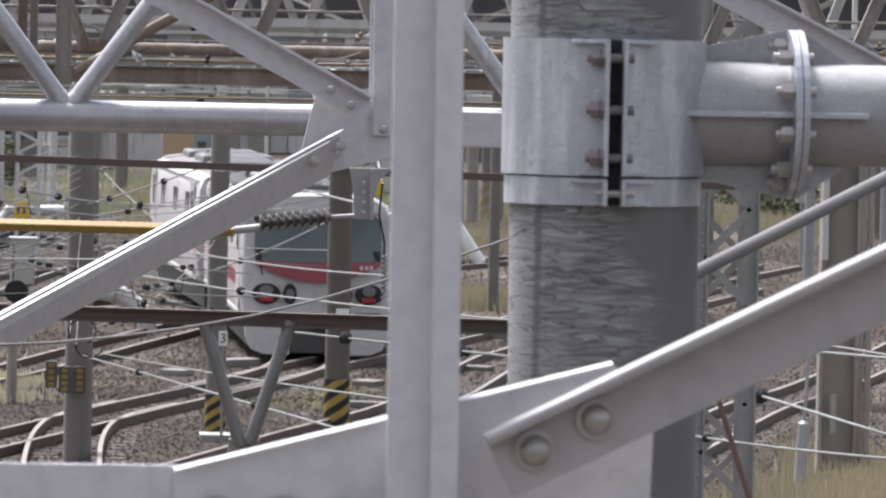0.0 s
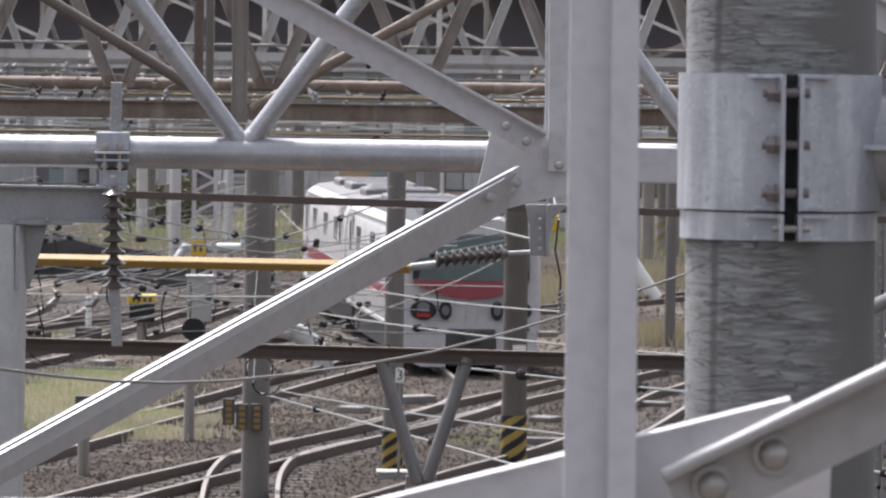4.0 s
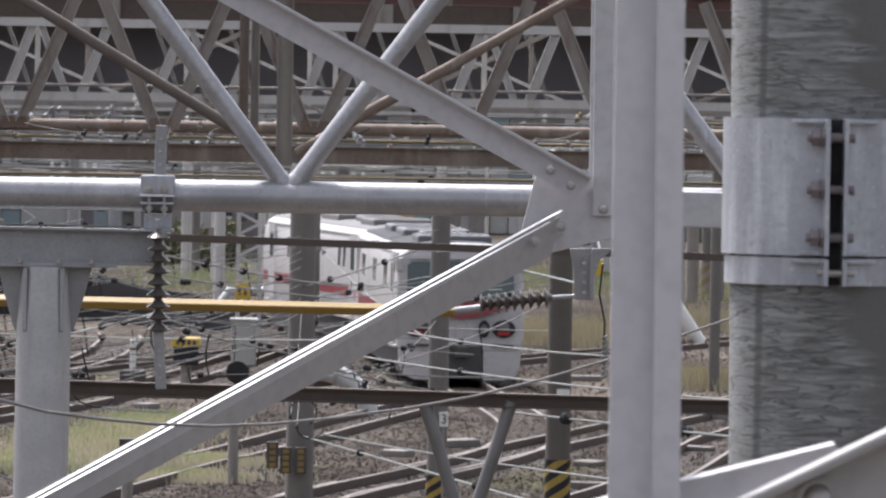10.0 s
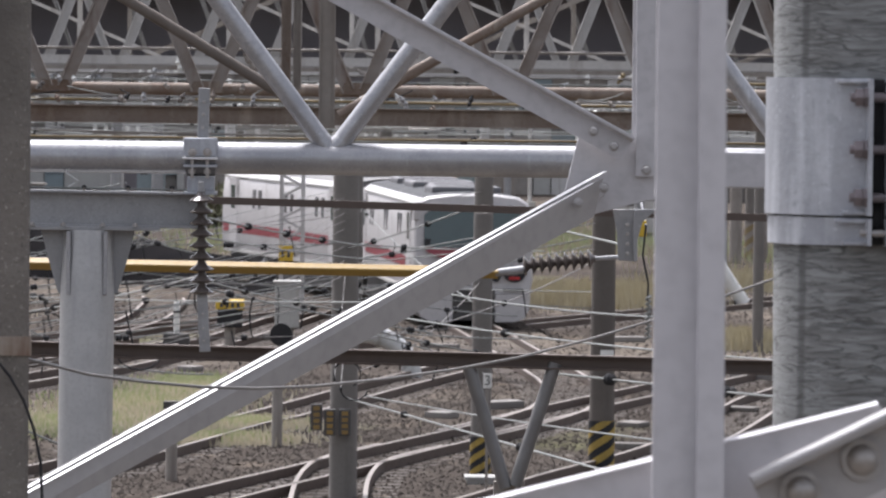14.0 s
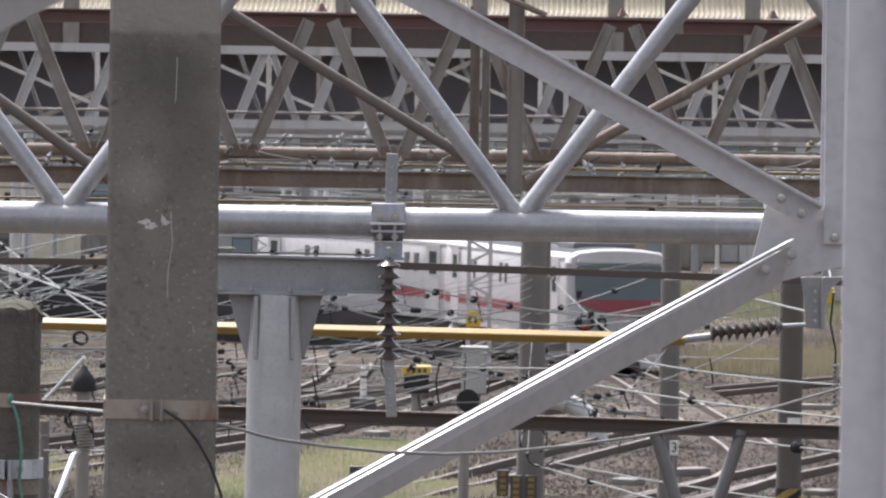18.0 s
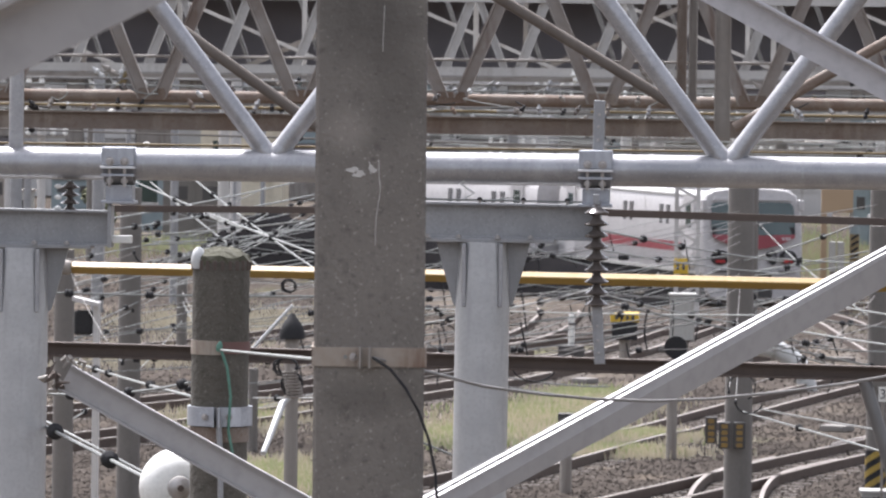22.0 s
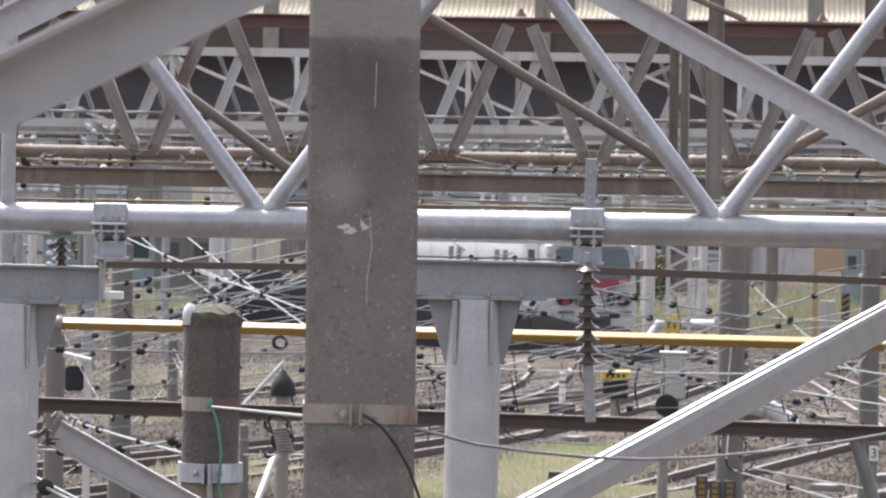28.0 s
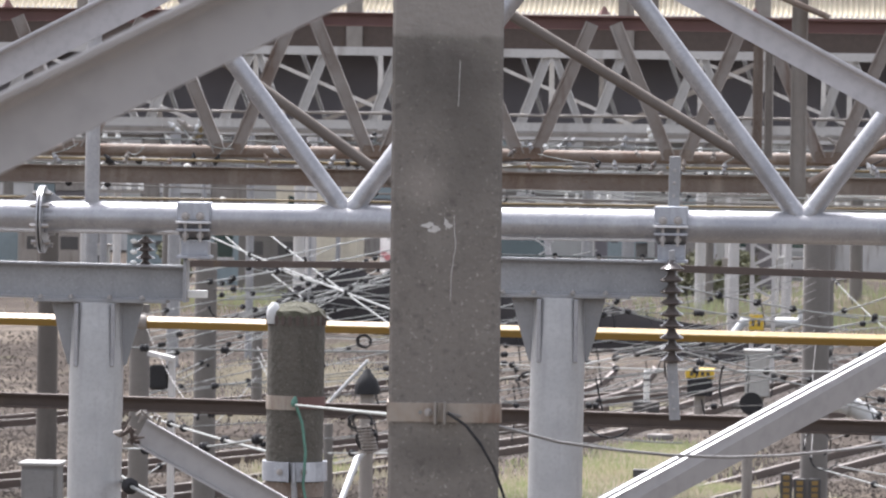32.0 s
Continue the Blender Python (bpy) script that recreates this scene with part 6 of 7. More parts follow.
def small_signals():
    """Signal heads, marker posts and boxes on the ground between the tracks."""
    def on_ground(name, x, y, label, cat):
        return thing(name, (x, y, 0), label, cat)

    # yellow-topped box on a post
    x, y = -2.278, 118.0
    k = 0.012
    ob = on_ground("signal_box", x, y, "black signal box with a yellow top on a post", "signal")
    zt = 1.307
    part("post", ring_tube(bmesh.new(), [(x, y, 0), (x, y, zt - 40 * k)], 10 * k, 12), OLD_STEEL, ob)
    part("case", block((x - 23 * k, y - 0.26, zt - 50 * k), (x + 23 * k, y + 0.2, zt - 17 * k), 0.02), BLACK, ob)
    hood = part("hood", block((x - 26 * k, y - 0.25, zt - 17 * k), (x + 26 * k, y + 0.25, zt), 0.02), SIGN_YELLOW, ob)
    for i in range(4):
        part("bar_mark", block((x + (-18 + i * 10) * k, y - 0.262, zt - 13 * k), (x + (-12 + i * 10) * k, y - 0.255, zt - 5 * k)), DARK, hood)
    # white marker post on a dark base
    x, y = -3.563, 122.0
    ob = on_ground("marker_post", x, y, "white marker post on a dark base", "post")
    zb = 0.356
    part("post", ring_tube(bmesh.new(), [(x, y, 0), (x, y, zb + 0.7), (x, y, zb + 0.76)], [0.07, 0.07, 0.04], 12), WHITE_PORCELAIN, ob)
    part("collar", ring_tube(bmesh.new(), [(x, y, zb + 0.48), (x, y, zb + 0.53)], 0.09, 12), DARK, ob)
    part("base", block((x - 0.3, y - 0.2, 0), (x + 0.3, y + 0.2, max(0.1, zb + 0.02)), 0.02), DARK, ob)
    # pale cabinet and round lamp on the slender lattice mast
    x, y = -1.081, 125.0
    k = 0.013
    ob = on_ground("relay_cabinet", x, y, "pale grey relay cabinet on a post", "cabinet")
    zt = 1.436
    part("body", block((x - 22 * k, y - 0.3, zt - 80 * k), (x + 22 * k, y + 0.3, zt), 0.02), BOX_GREY, ob)
    part("hood", block((x - 25 * k, y - 0.35, zt), (x + 25 * k, y + 0.35, zt + 4 * k), 0.01), BOX_GREY, ob)
    part("stand", block((x - 12 * k, y - 0.15, 0), (x + 12 * k, y + 0.15, zt - 80 * k)), OLD_STEEL, ob)
    x, y = -1.178, 121.0
    ob = on_ground("round_signal", x, y, "round black signal disc on a short post", "signal")
    z = 0.411
    part("disc", ring_tube(bmesh.new(), [(x, y - 0.1, z), (x, y + 0.05, z)], 0.26, 24), BLACK, ob)
    part("post", ring_tube(bmesh.new(), [(x, y, 0), (x, y, z)], 0.06, 10), OLD_STEEL, ob)
    # slender pale lattice mast with a yellow sign
    x, y = -1.107, 140.0
    ob = on_ground("lattice_pole", x, y, "slender pale lattice mast with a yellow sign", "mast")
    zt = 3.971
    for s in (-0.28, 0.28):
        part("leg", bar((x + s, y, 0), (x + s, y, zt), 0.11, 0.11), WHITE_STEEL, ob)
    n = 14
    for i in range(n):
        s = 0.28 if i % 2 else -0.28
        part("lacing", bar((x - s, y, zt * i / n), (x + s, y, zt * (i + 1) / n), 0.07, 0.05), WHITE_STEEL, ob)
    z = 1.642
    sg = part("sign", block((x - 0.34, y - 0.16, z - 0.2), (x + 0.04, y - 0.1, z + 0.2), 0.01), SIGN_YELLOW, ob)
    part("bar_mark", block((x - 0.27, y - 0.17, z - 0.1), (x - 0.2, y - 0.161, z + 0.1)), DARK, sg)
    part("bar_mark", block((x - 0.12, y - 0.17, z - 0.1), (x - 0.05, y - 0.161, z + 0.1)), DARK, sg)
    # short dark posts and markers beside the tracks
    for X, Y, h, m in (((-2.449, 81.832), 0, 1.1, OLD_STEEL), ((-0.926, 89.833), 0, 1.2, OLD_STEEL)):
        ob = on_ground("stake", X[0], X[1], "pale steel stake with a dark cap", "post")
        part("shaft", ring_tube(bmesh.new(), [(X[0], X[1], 0), (X[0], X[1], h)], 0.09, 10), m, ob)
        part("cap", block((X[0] - 0.13, X[1] - 0.1, h), (X[0] + 0.13, X[1] + 0.1, h + 0.12), 0.01), DARK, ob)
    # white pipes
    pk = on_ground("white_pipe", *(1.61, 111.434), "fat white pipe bending down to the ground", "pipe")
    d = (1.61, 111.434)[1]
    k = d / 9500
    a = Vector((pk.location.x, d, 0))
    q = [a + Vector((x * k, 0, z * k)) for x, z in ((6, -6), (0, 20), (-10, 42), (-28, 60), (-52, 72), (-75, 77), (-110, 78))]
    part("pipe", ring_tube(bmesh.new(), q, 17 * k, 16), KNOB, pk, smooth=True)
    part("flange", ring_tube(bmesh.new(), [q[4], q[4] + Vector((-6 * k, 0, 1.2 * k))], 21 * k, 16), BOX_GREY, pk)
    x, y = -0.724, 150.0
    z = 1.321
    pk = on_ground("white_pipe", x, y, "white pipe on stands with an upturned end", "pipe")
    part("pipe", ring_tube(bmesh.new(), [(x - 1.4, y, z - 0.6), (x - 1.0, y, z), (x + 0.55, y, z), (x + 0.68, y, z + 0.1), (x + 0.68, y, z + 0.35)], 0.15, 14), KNOB, pk, smooth=True)
    part("stand", bar((x + 0.3, y, 0), (x + 0.3, y, z), 0.1, 0.1), OLD_STEEL, pk)
    part("stand", bar((x - 0.45, y, 0), (x - 0.45, y, z), 0.1, 0.1), OLD_STEEL, pk)
    # black bell-shaped heads on posts with a white lever, left of the square pole
    x, y, z = (-4.887, 60, 3.453)
    k = 0.006
    ob = on_ground("bell_signal", x, y, "black bell-shaped signal head on a dark post with a white lever", "signal")
    part("head", disc_stack((x, y, z - 24 * k), (x, y, z + 24 * k), (24 * k, 24 * k, 22 * k, 18 * k, 10 * k, 4 * k)), BLACK, ob, smooth=True)
    part("post", ring_tube(bmesh.new(), [(x, y, 0), (x, y, z - 20 * k)], 13 * k, 12), OLD_STEEL, ob)
    part("lever", ring_tube(bmesh.new(), [(x - 72 * k, y - 0.1, z - 42 * k), (x + 2 * k, y - 0.1, z + 40 * k)], 3.2 * k, 8), KNOB, ob)
    x, y, z = (-8.679, 72, 2.923)
    k = 0.008
    ob = on_ground("boxed_signal", x, y, "black signal head in a pale frame", "signal")
    part("head", block((x - 16 * k, y - 0.12, z - 20 * k), (x + 14 * k, y + 0.12, z + 22 * k), 0.04), BLACK, ob)
    part("frame", block((x + 16 * k, y - 0.1, 0), (x + 26 * k, y + 0.1, z + 34 * k), 0.01), WHITE_STEEL, ob)
    part("hood", bar((x - 18 * k, y - 0.05, z + 42 * k), (x + 26 * k, y - 0.05, z + 32 * k), 7 * k, 0.3), WHITE_STEEL, ob)
    # coiled springs and a white rod under the bell signal
    x, y, z = (-2.762, 34, 4.23)
    ob = thing("spring_coil", (x, y, z), "coiled dark tension spring on a wire", "spring")
    pts = [(x + math.sin(i * 0.9) * 0.05 - 0.02 + i * 0.0007, y + math.cos(i * 0.9) * 0.05, z + 0.09 - i * 0.0028) for i in range(64)]
    part("coil", ring_tube(bmesh.new(), pts, 0.008, 6), OLD_STEEL, ob, smooth=True)
    ob = thing("white_rod", (-2.757, 33, 4.189), "white weathered insulating rod hanging aslant", "rod")
    part("rod", ring_tube(bmesh.new(), [(-2.775, 34, 4.143), (-2.825, 34, 4.106), (-2.91, 33.6, 3.815)], [0.010, 0.024, 0.018], 12), KNOB, ob, smooth=True)


small_signals()


def yard_clutter():
    """The cabinet and marker beside the tracks, loose slabs, and the fittings on the column beams."""
    x0, x1, zt = -11.713, -11.080, 1.285
    ob = thing("relay_cabinet", ((x0 + x1) / 2, 80, 0), "dull grey steel relay cabinet with an overhanging lid", "cabinet")
    part("body", block((x0 + 0.04, 79.7, 0.12), (x1 - 0.04, 80.3, zt - 0.05), 0.015), BOX_DULL, ob)
    part("lid", block((x0, 79.64, zt - 0.05), (x1, 80.36, zt), 0.012), BOX_GREY, ob, "paler overhanging lid")
    part("plinth", block((x0 + 0.08, 79.74, 0), (x1 - 0.08, 80.26, 0.12)), CONCRETE_FAR, ob)
    door = part("door", block((x0 + 0.09, 79.675, 0.2), (x1 - 0.09, 79.698, zt - 0.12), 0.006), BOX_DULL, ob)
    part("latch", block((x1 - 0.17, 79.65, zt * 0.5), (x1 - 0.14, 79.674, zt * 0.5 + 0.12), 0.004), DARK, door)
    # white marker plate with the figure 3 on a stake
    x, zb, zt = 2.308, 1.574, 1.794
    ob = thing("track_marker", (x, 80, 0), "small white plate with the figure 3 on a stake", "sign")
    part("stake", bar((x, 80.03, 0), (x, 80.03, zt), 0.04, 0.03), OLD_STEEL, ob)
    pl = part("plate", block((x - 0.065, 79.99, zb), (x + 0.065, 80.005, zt), 0.003), WHITE_PORCELAIN, ob)
    fig = bpy.data.curves.new("figure", "FONT")
    fig.body, fig.size, fig.extrude, fig.align_x, fig.align_y = "3", 0.21, 0.003, "CENTER", "CENTER"
    fig.materials.append(DARK)
    fo = new("figure", fig)
    fo.parent = pl
    fo.matrix_basis = pose(0, -0.015, (zb + zt) / 2, 90, 0, 0)
    # loose slabs and planks added between the tracks as clutter; no trough here
    rng = random.Random(91)
    spots = ((5.4, 96), (6.2, 97), (7.6, 101), (6.9, 108), (8.8, 112), (5.9, 118), (3.2, 101), (2.0, 98), (7.0, 128), (10.3, 126), (4.9, 90), (6.4, 88), (-3.0, 113), (-5.2, 118), (-1.5, 127), (0.7, 117), (2.4, 121), (9.2, 104), (1.6, 137), (-6.3, 137))
    for x, y in spots:
        ob = thing("loose_slab", (x, y, 0.0), "loose pale concrete slab lying between the tracks", "trough cover", "loose trough covers")
        a, l, w = rng.uniform(-0.9, 0.9), rng.uniform(0.2, 0.5), rng.uniform(0.1, 0.2)
        bm = block((-l, -w, 0), (l, w, rng.uniform(0.09, 0.16)), 0.02)
        bmesh.ops.transform(bm, matrix=Matrix.Translation((x, y, lift(np.array([x]), np.array([y]))[0])) @ Matrix.Rotation(a, 4, "Z") @ Matrix.Rotation(rng.uniform(-0.06, 0.06), 4, "X"), verts=bm.verts)
        part("cover", bm, rng.choice((SLAB, SLAB, CONCRETE_FAR)), ob)
    # ribbed insulator standing on the beam of the farther column
    x, z0, z1 = -3.334, 5.476, 5.625
    ob = thing("post_insulator", (x, 27, z0), "small brown ribbed insulator standing on the beam", "insulator")
    string_insulator(ob, (x, 27, z1), (x, 27, z0 - 0.01), 0.05, 4, PORCELAIN)
    for k in range(3):
        part("white_tip", disc_stack((x - 0.075, 26.97, z0 + 0.015 + k * 0.055), (x - 0.04, 26.97, z0 + 0.012 + k * 0.055), (0.004, 0.012, 0.012, 0.006), 8), WHITE_PORCELAIN, ob)
    # a clipped wire and small levers along the top of the nearer column's beam
    x, z = -1.238, 5.348 + 0.215
    ob = thing("clipped_wire", (x - 0.7, 27, z), "thin wire with black clips along the top of the beam", "wire")
    part("strand", tube((x - 0.72, 26.96, z), (x + 0.56, 26.96, z - 0.008), 0.005, 6), WIRE, ob)
    for q in (-0.62, -0.5, -0.38, -0.3, -0.02, 0.2, 0.42):
        part("clip", disc_stack((x + q - 0.012, 26.96, z), (x + q + 0.012, 26.96, z), (0.006, 0.011, 0.011, 0.006), 8), BLACK, ob)
        part("foot", block((x + q - 0.006, 26.95, z - 0.03), (x + q + 0.006, 26.97, z)), OLD_STEEL, ob)
    for q, h in ((-0.44, 0.11), (-0.10, 0.13)):
        part("lever", ring_tube(bmesh.new(), [(x + q, 26.95, z), (x + q + 0.05, 26.95, z + 0.03), (x + q - 0.02, 26.95, z + h * 0.6), (x + q + 0.06, 26.95, z + h)], 0.007, 6), KNOB, ob)


yard_clutter()


def right_side():
    """The lattice mast, steel post and pipes seen past the sleeved pole."""
    d = 46.0
    k = 0.005
    xa, xb = 5.446, 5.864
    ob = thing("lattice_mast", (xa, d, 0), "old grey riveted steel lattice mast", "mast")
    zt = 6.846
    for x, w in ((xa, 18), (xb, 24)):
        for y in (d, d + 0.45):
            part("leg", angle_bar((x, y, 0), (x, y, zt), w * k, 0.01, -1), MAST_GREY, ob)
    n = int(zt / 0.42)
    for i in range(n):
        z0, z1 = zt - 0.42 * (i + 1), zt - 0.42 * i
        if z0 < 0:
            break
        a, b = (xa, xb) if i % 2 else (xb, xa)
        part("lacing", bar((a, d - 0.01, z0), (b, d - 0.01, z1), 14 * k, 0.008), MAST_GREY, ob)
        part("lacing", bar((b, d + 0.46, z0), (a, d + 0.46, z1), 12 * k, 0.008), MAST_GREY, ob)
    for y in range(300, 880, 22):
        bolt((xa, d - 0.012, 5.089 - (y - 300) * k), 0.014, ob, washer=False)
    g = (10.876, 75.46)
    ob = thing("steel_post", (g[0], g[1], 0), "grey steel channel post with pipes beside it", "post")
    w = 70 * g[1] / 9500
    zt = 5.676
    part("post", channel_bar((g[0], g[1], 0), (g[0], g[1], zt), w, 0.25, 0.05), OLD_STEEL, ob)
    part("edge_strip", bar((g[0] - w * 0.42, g[1] - 0.27, 3.2), (g[0] - w * 0.42, g[1] - 0.27, zt), 0.09, 0.02), WHITE_STEEL, ob)
    part("panel", block((g[0] - w * 0.2, g[1] - 0.3, 0.75), (g[0] - w * 0.05, g[1] - 0.26, 1.3), 0.01), MAST_GREY, ob)
    for q in (0.55, 0.75):
        part("conduit", ring_tube(bmesh.new(), [(g[0] + w * q + 0.5, g[1] - 0.2, 0.02), (g[0] + w * q + 0.15, g[1] - 0.2, 0.12), (g[0] + w * q, g[1] - 0.2, 0.5), (g[0] + w * q, g[1] - 0.2, zt)], 0.05, 8), OLD_STEEL, ob, smooth=True)
    g = (9.95, 72.325)
    ob = thing("thin_pole", (g[0], g[1], 0), "thin pale blue-grey pole with a rod on top", "pole")
    part("tube", ring_tube(bmesh.new(), [(g[0], g[1], 0), (g[0] + 0.05, g[1], 1.079), (g[0] + 0.05, g[1], 1.119)], [0.09, 0.08, 0.04], 12), GALV_DULL, ob, smooth=True)
    part("rod", ring_tube(bmesh.new(), [(g[0] + 0.05, g[1], 1.0), (g[0] + 0.1, g[1], 2.142)], 0.025, 8), GALV_DULL, ob)
    ob = thing("brace_pipe", (1.398, 12, 5.598), "dark grey steel brace tube", "brace")
    part("tube", tube((1.093, 10.06, 5.639), (2.255, 12, 6.043), 0.014, 16), DARK_GREY, ob, smooth=True)
    ob = thing("red_rod", (4.873, 40, 3.526), "thin dark red steel rod leaning", "rod")
    p, q = Vector((4.805, 40, 3.724)), Vector((5.24, 40, 2.424))
    part("rod", tube(p, p + (q - p) * (p.z / (p.z - q.z)), 0.021, 8), RED_OXIDE, ob)


right_side()


# ---- wires ----
wire((0.105, 77, 1.587), (2.611, 50, 2.493), 0.0, 0.016, (0.31, 0.75))
wire((0.453, 77, 1.616), (4.135, 45, 2.981), 0.05, 0.014)
wire((0.796, 60, 3.479), (4.029, 44, 3.842), 0.05, 0.014, (0.30,), bead=0.045)
wire((0.046, 70, 2.979), (1.71, 70, 2.595), 0.03, 0.02, (0.15, 0.58, 0.95))
wire((1.843, 44, 3.735), (4.178, 40, 3.707), 0.0, 0.014, (0.17, 0.52), bead=0.05)
wire((1.219, 70, 3.415), (3.581, 60, 3.523), 0.05, 0.016)
wire((-1.937, 34, 3.875), (-1.684, 34, 3.771), 0.0, 0.010)
wire((-3.738, 28, 4.399), (-2.609, 24.2, 4.323), 0.0, 0.011, (0.33, 0.73), bead=0.042)
wire((-4.005, 30, 4.309), (-2.695, 25, 4.286), 0.0, 0.008)
wire((-8.278, 60, 3.8), (-4.325, 60, 3.797), 0.02, 0.018, (0.22, 0.45), bead=0.05)
wire((-6.147, 50, 3.563), (-4.5, 45, 3.507), 0.02, 0.018, (0.35, 0.47, 0.77), bead=0.05)
wire((-6.41, 50, 3.23), (-4.826, 48, 3.461), 0.05, 0.018, (0.2, 0.6, 0.95), bead=0.05)
wire((-4.469, 50, 3.216), (-3.806, 50, 3.226), 0.0, 0.016, (0.5,), bead=0.05)
wire((5.342, 46, 2.793), (6.383, 40, 3.059), 0.02, 0.016, (0.1,), bead=0.04)
wire((6.17, 50, 2.979), (7.018, 44, 2.896), 0.0, 0.018, (0.2,), bead=0.07)
wire((9.524, 70, 2.214), (9.676, 60, 2.659), 0.0, 0.025)
wire((9.746, 70, 2.314), (9.676, 60, 2.659), 0.0, 0.02)
wire((2.051, 50, 4.766), (1.862, 34, 5.088), 0.0, 0.012)
wire((3.201, 44, 3.607), (4.09, 44, 3.528), 0.0, 0.014, (0.07,), bead=0.05)
# more wires from pole to pole across the yard, with clips and short black drops
rng = random.Random(29)
NEAR = [p for p in POLES if p[1] < 135]
for i in range(34):
    a, b = rng.sample(NEAR, 2)
    if abs(a[0] - b[0]) < 1.5:
        continue
    p = Vector((a[0], a[1], rng.uniform(0.35, 0.95) * min(a[2], 4.6)))
    q = Vector((b[0], b[1], rng.uniform(0.35, 0.95) * min(b[2], 4.6)))
    ob = wire(p, q, rng.uniform(0.05, 0.3), rng.uniform(0.010, 0.016), [rng.uniform(0.05, 0.95) for _ in range(rng.choice((2, 3, 4)))], bead=0.05, mat=rng.choice((WIRE, WIRE, CABLE)))
    pts = sag(p, q, 0.15)
    for k in (4, 8):
        c = pts[k]
        part("drop", ring_tube(bmesh.new(), [c, c + Vector((0.03, 0, -0.15)), c + Vector((rng.uniform(-0.1, 0.15), 0, -rng.uniform(0.3, 0.6)))], 0.012, 6), BLACK, ob)
# black jumper loops hanging among the wires
def jumper(c, k, rx, ry, a0, a1, turns=1):
    c = Vector(c)
    ob = thing("jumper_cable", c, "loose loop of thin black jumper cable", "cable", "jumper loops")
    rng = random.Random(int(c.x * 100))
    n = 14 * turns
    pts = []
    for i in range(n + 1):
        a = radians(a0 + (a1 - a0) * i / n)
        g = 1 - 0.25 * (i / n) * (turns > 1)
        pts.append(c + Vector((math.cos(a) * rx * k * g + rng.uniform(-1, 1) * k, i * 0.004 - 0.03, math.sin(a) * ry * k * g + rng.uniform(-1, 1) * k)))
    part("cable", ring_tube(bmesh.new(), pts, 1.6 * k, 6), BLACK, ob, smooth=True)
    px_, py_, top = min(POLES, key=lambda g: abs(g[0] - c.x) + 0.3 * abs(g[1] - c.y))
    lead = sag(pts[0], (px_, py_, min(top - 0.1, c.z)), 0.1)
    part("lead", ring_tube(bmesh.new(), lead, 0.7 * k, 5), CABLE, ob)
    part("end_clip", disc_stack(pts[0] - Vector((3 * k, 0, 0)), pts[0] + Vector((3 * k, 0, 0)), (2 * k, 4 * k, 4 * k, 2 * k), 8), BLACK, ob)


jumper((-2.439, 45, 4.001), 0.005, 38, 32, 190, -20)
jumper((-2.274, 45, 4.123), 0.005, 26, 20, 170, -30)
jumper((-4.864, 45, 3.748), 0.005, 46, 40, 170, 20)
jumper((-3.702, 45, 4.447), 0.005, 13, 12, 0, 640, 3)
jumper((-2.812, 34, 4.337), 0.004, 20, 16, 0, 1000, 4)
jumper((-2.768, 34, 4.23), 0.004, 17, 20, 30, 980, 4)
jumper((0.131, 50, 3.385), 0.005, 25, 26, 200, -60)
jumper((-0.857, 58, 3.55), 0.006, 8, 36, 100, 255)
jumper((-1.458, 58, 3.753), 0.006, 7, 26, 110, 250)
jumper((-1.983, 55, 3.343), 0.006, 40, 34, 200, 340)
jumper((-6.499, 60, 4.287), 0.006, 30, 28, 190, 320)
jumper((0.238, 60, 2.7), 0.006, 26, 24, 190, 340)
# drooping chain beside the hanger bracket
ch = thing("hanging_chain", (1.511, 26, 5.39), "thin dark chain with a pale spiral end", "chain")
part("chain", ring_tube(bmesh.new(), [(1.51, 26, 5.431), (1.496, 26, 5.28), (1.525, 26, 5.143), (1.521, 26, 5.061)], 0.005, 6), BLACK, ch)
part("hook", ring_tube(bmesh.new(), [(1.51, 26, 5.425), (1.51, 26.4, 5.52), (1.51, 26.97, 5.75)], 0.007, 6), GALV_DULL, ch)
part("yellow_tag", block((1.468, 26.02, 5.372), (1.515, 26.05, 5.450), 0.004), SIGN_YELLOW, ch, "small yellow box at the top")
part("spiral", ring_tube(bmesh.new(), [Vector((1.526, 26, 5.089)) + Vector((math.sin(i * 1.3) * 0.012, math.cos(i * 1.3) * 0.012, -0.005 * i)) for i in range(44)], 0.006, 5), WIRE, ch)
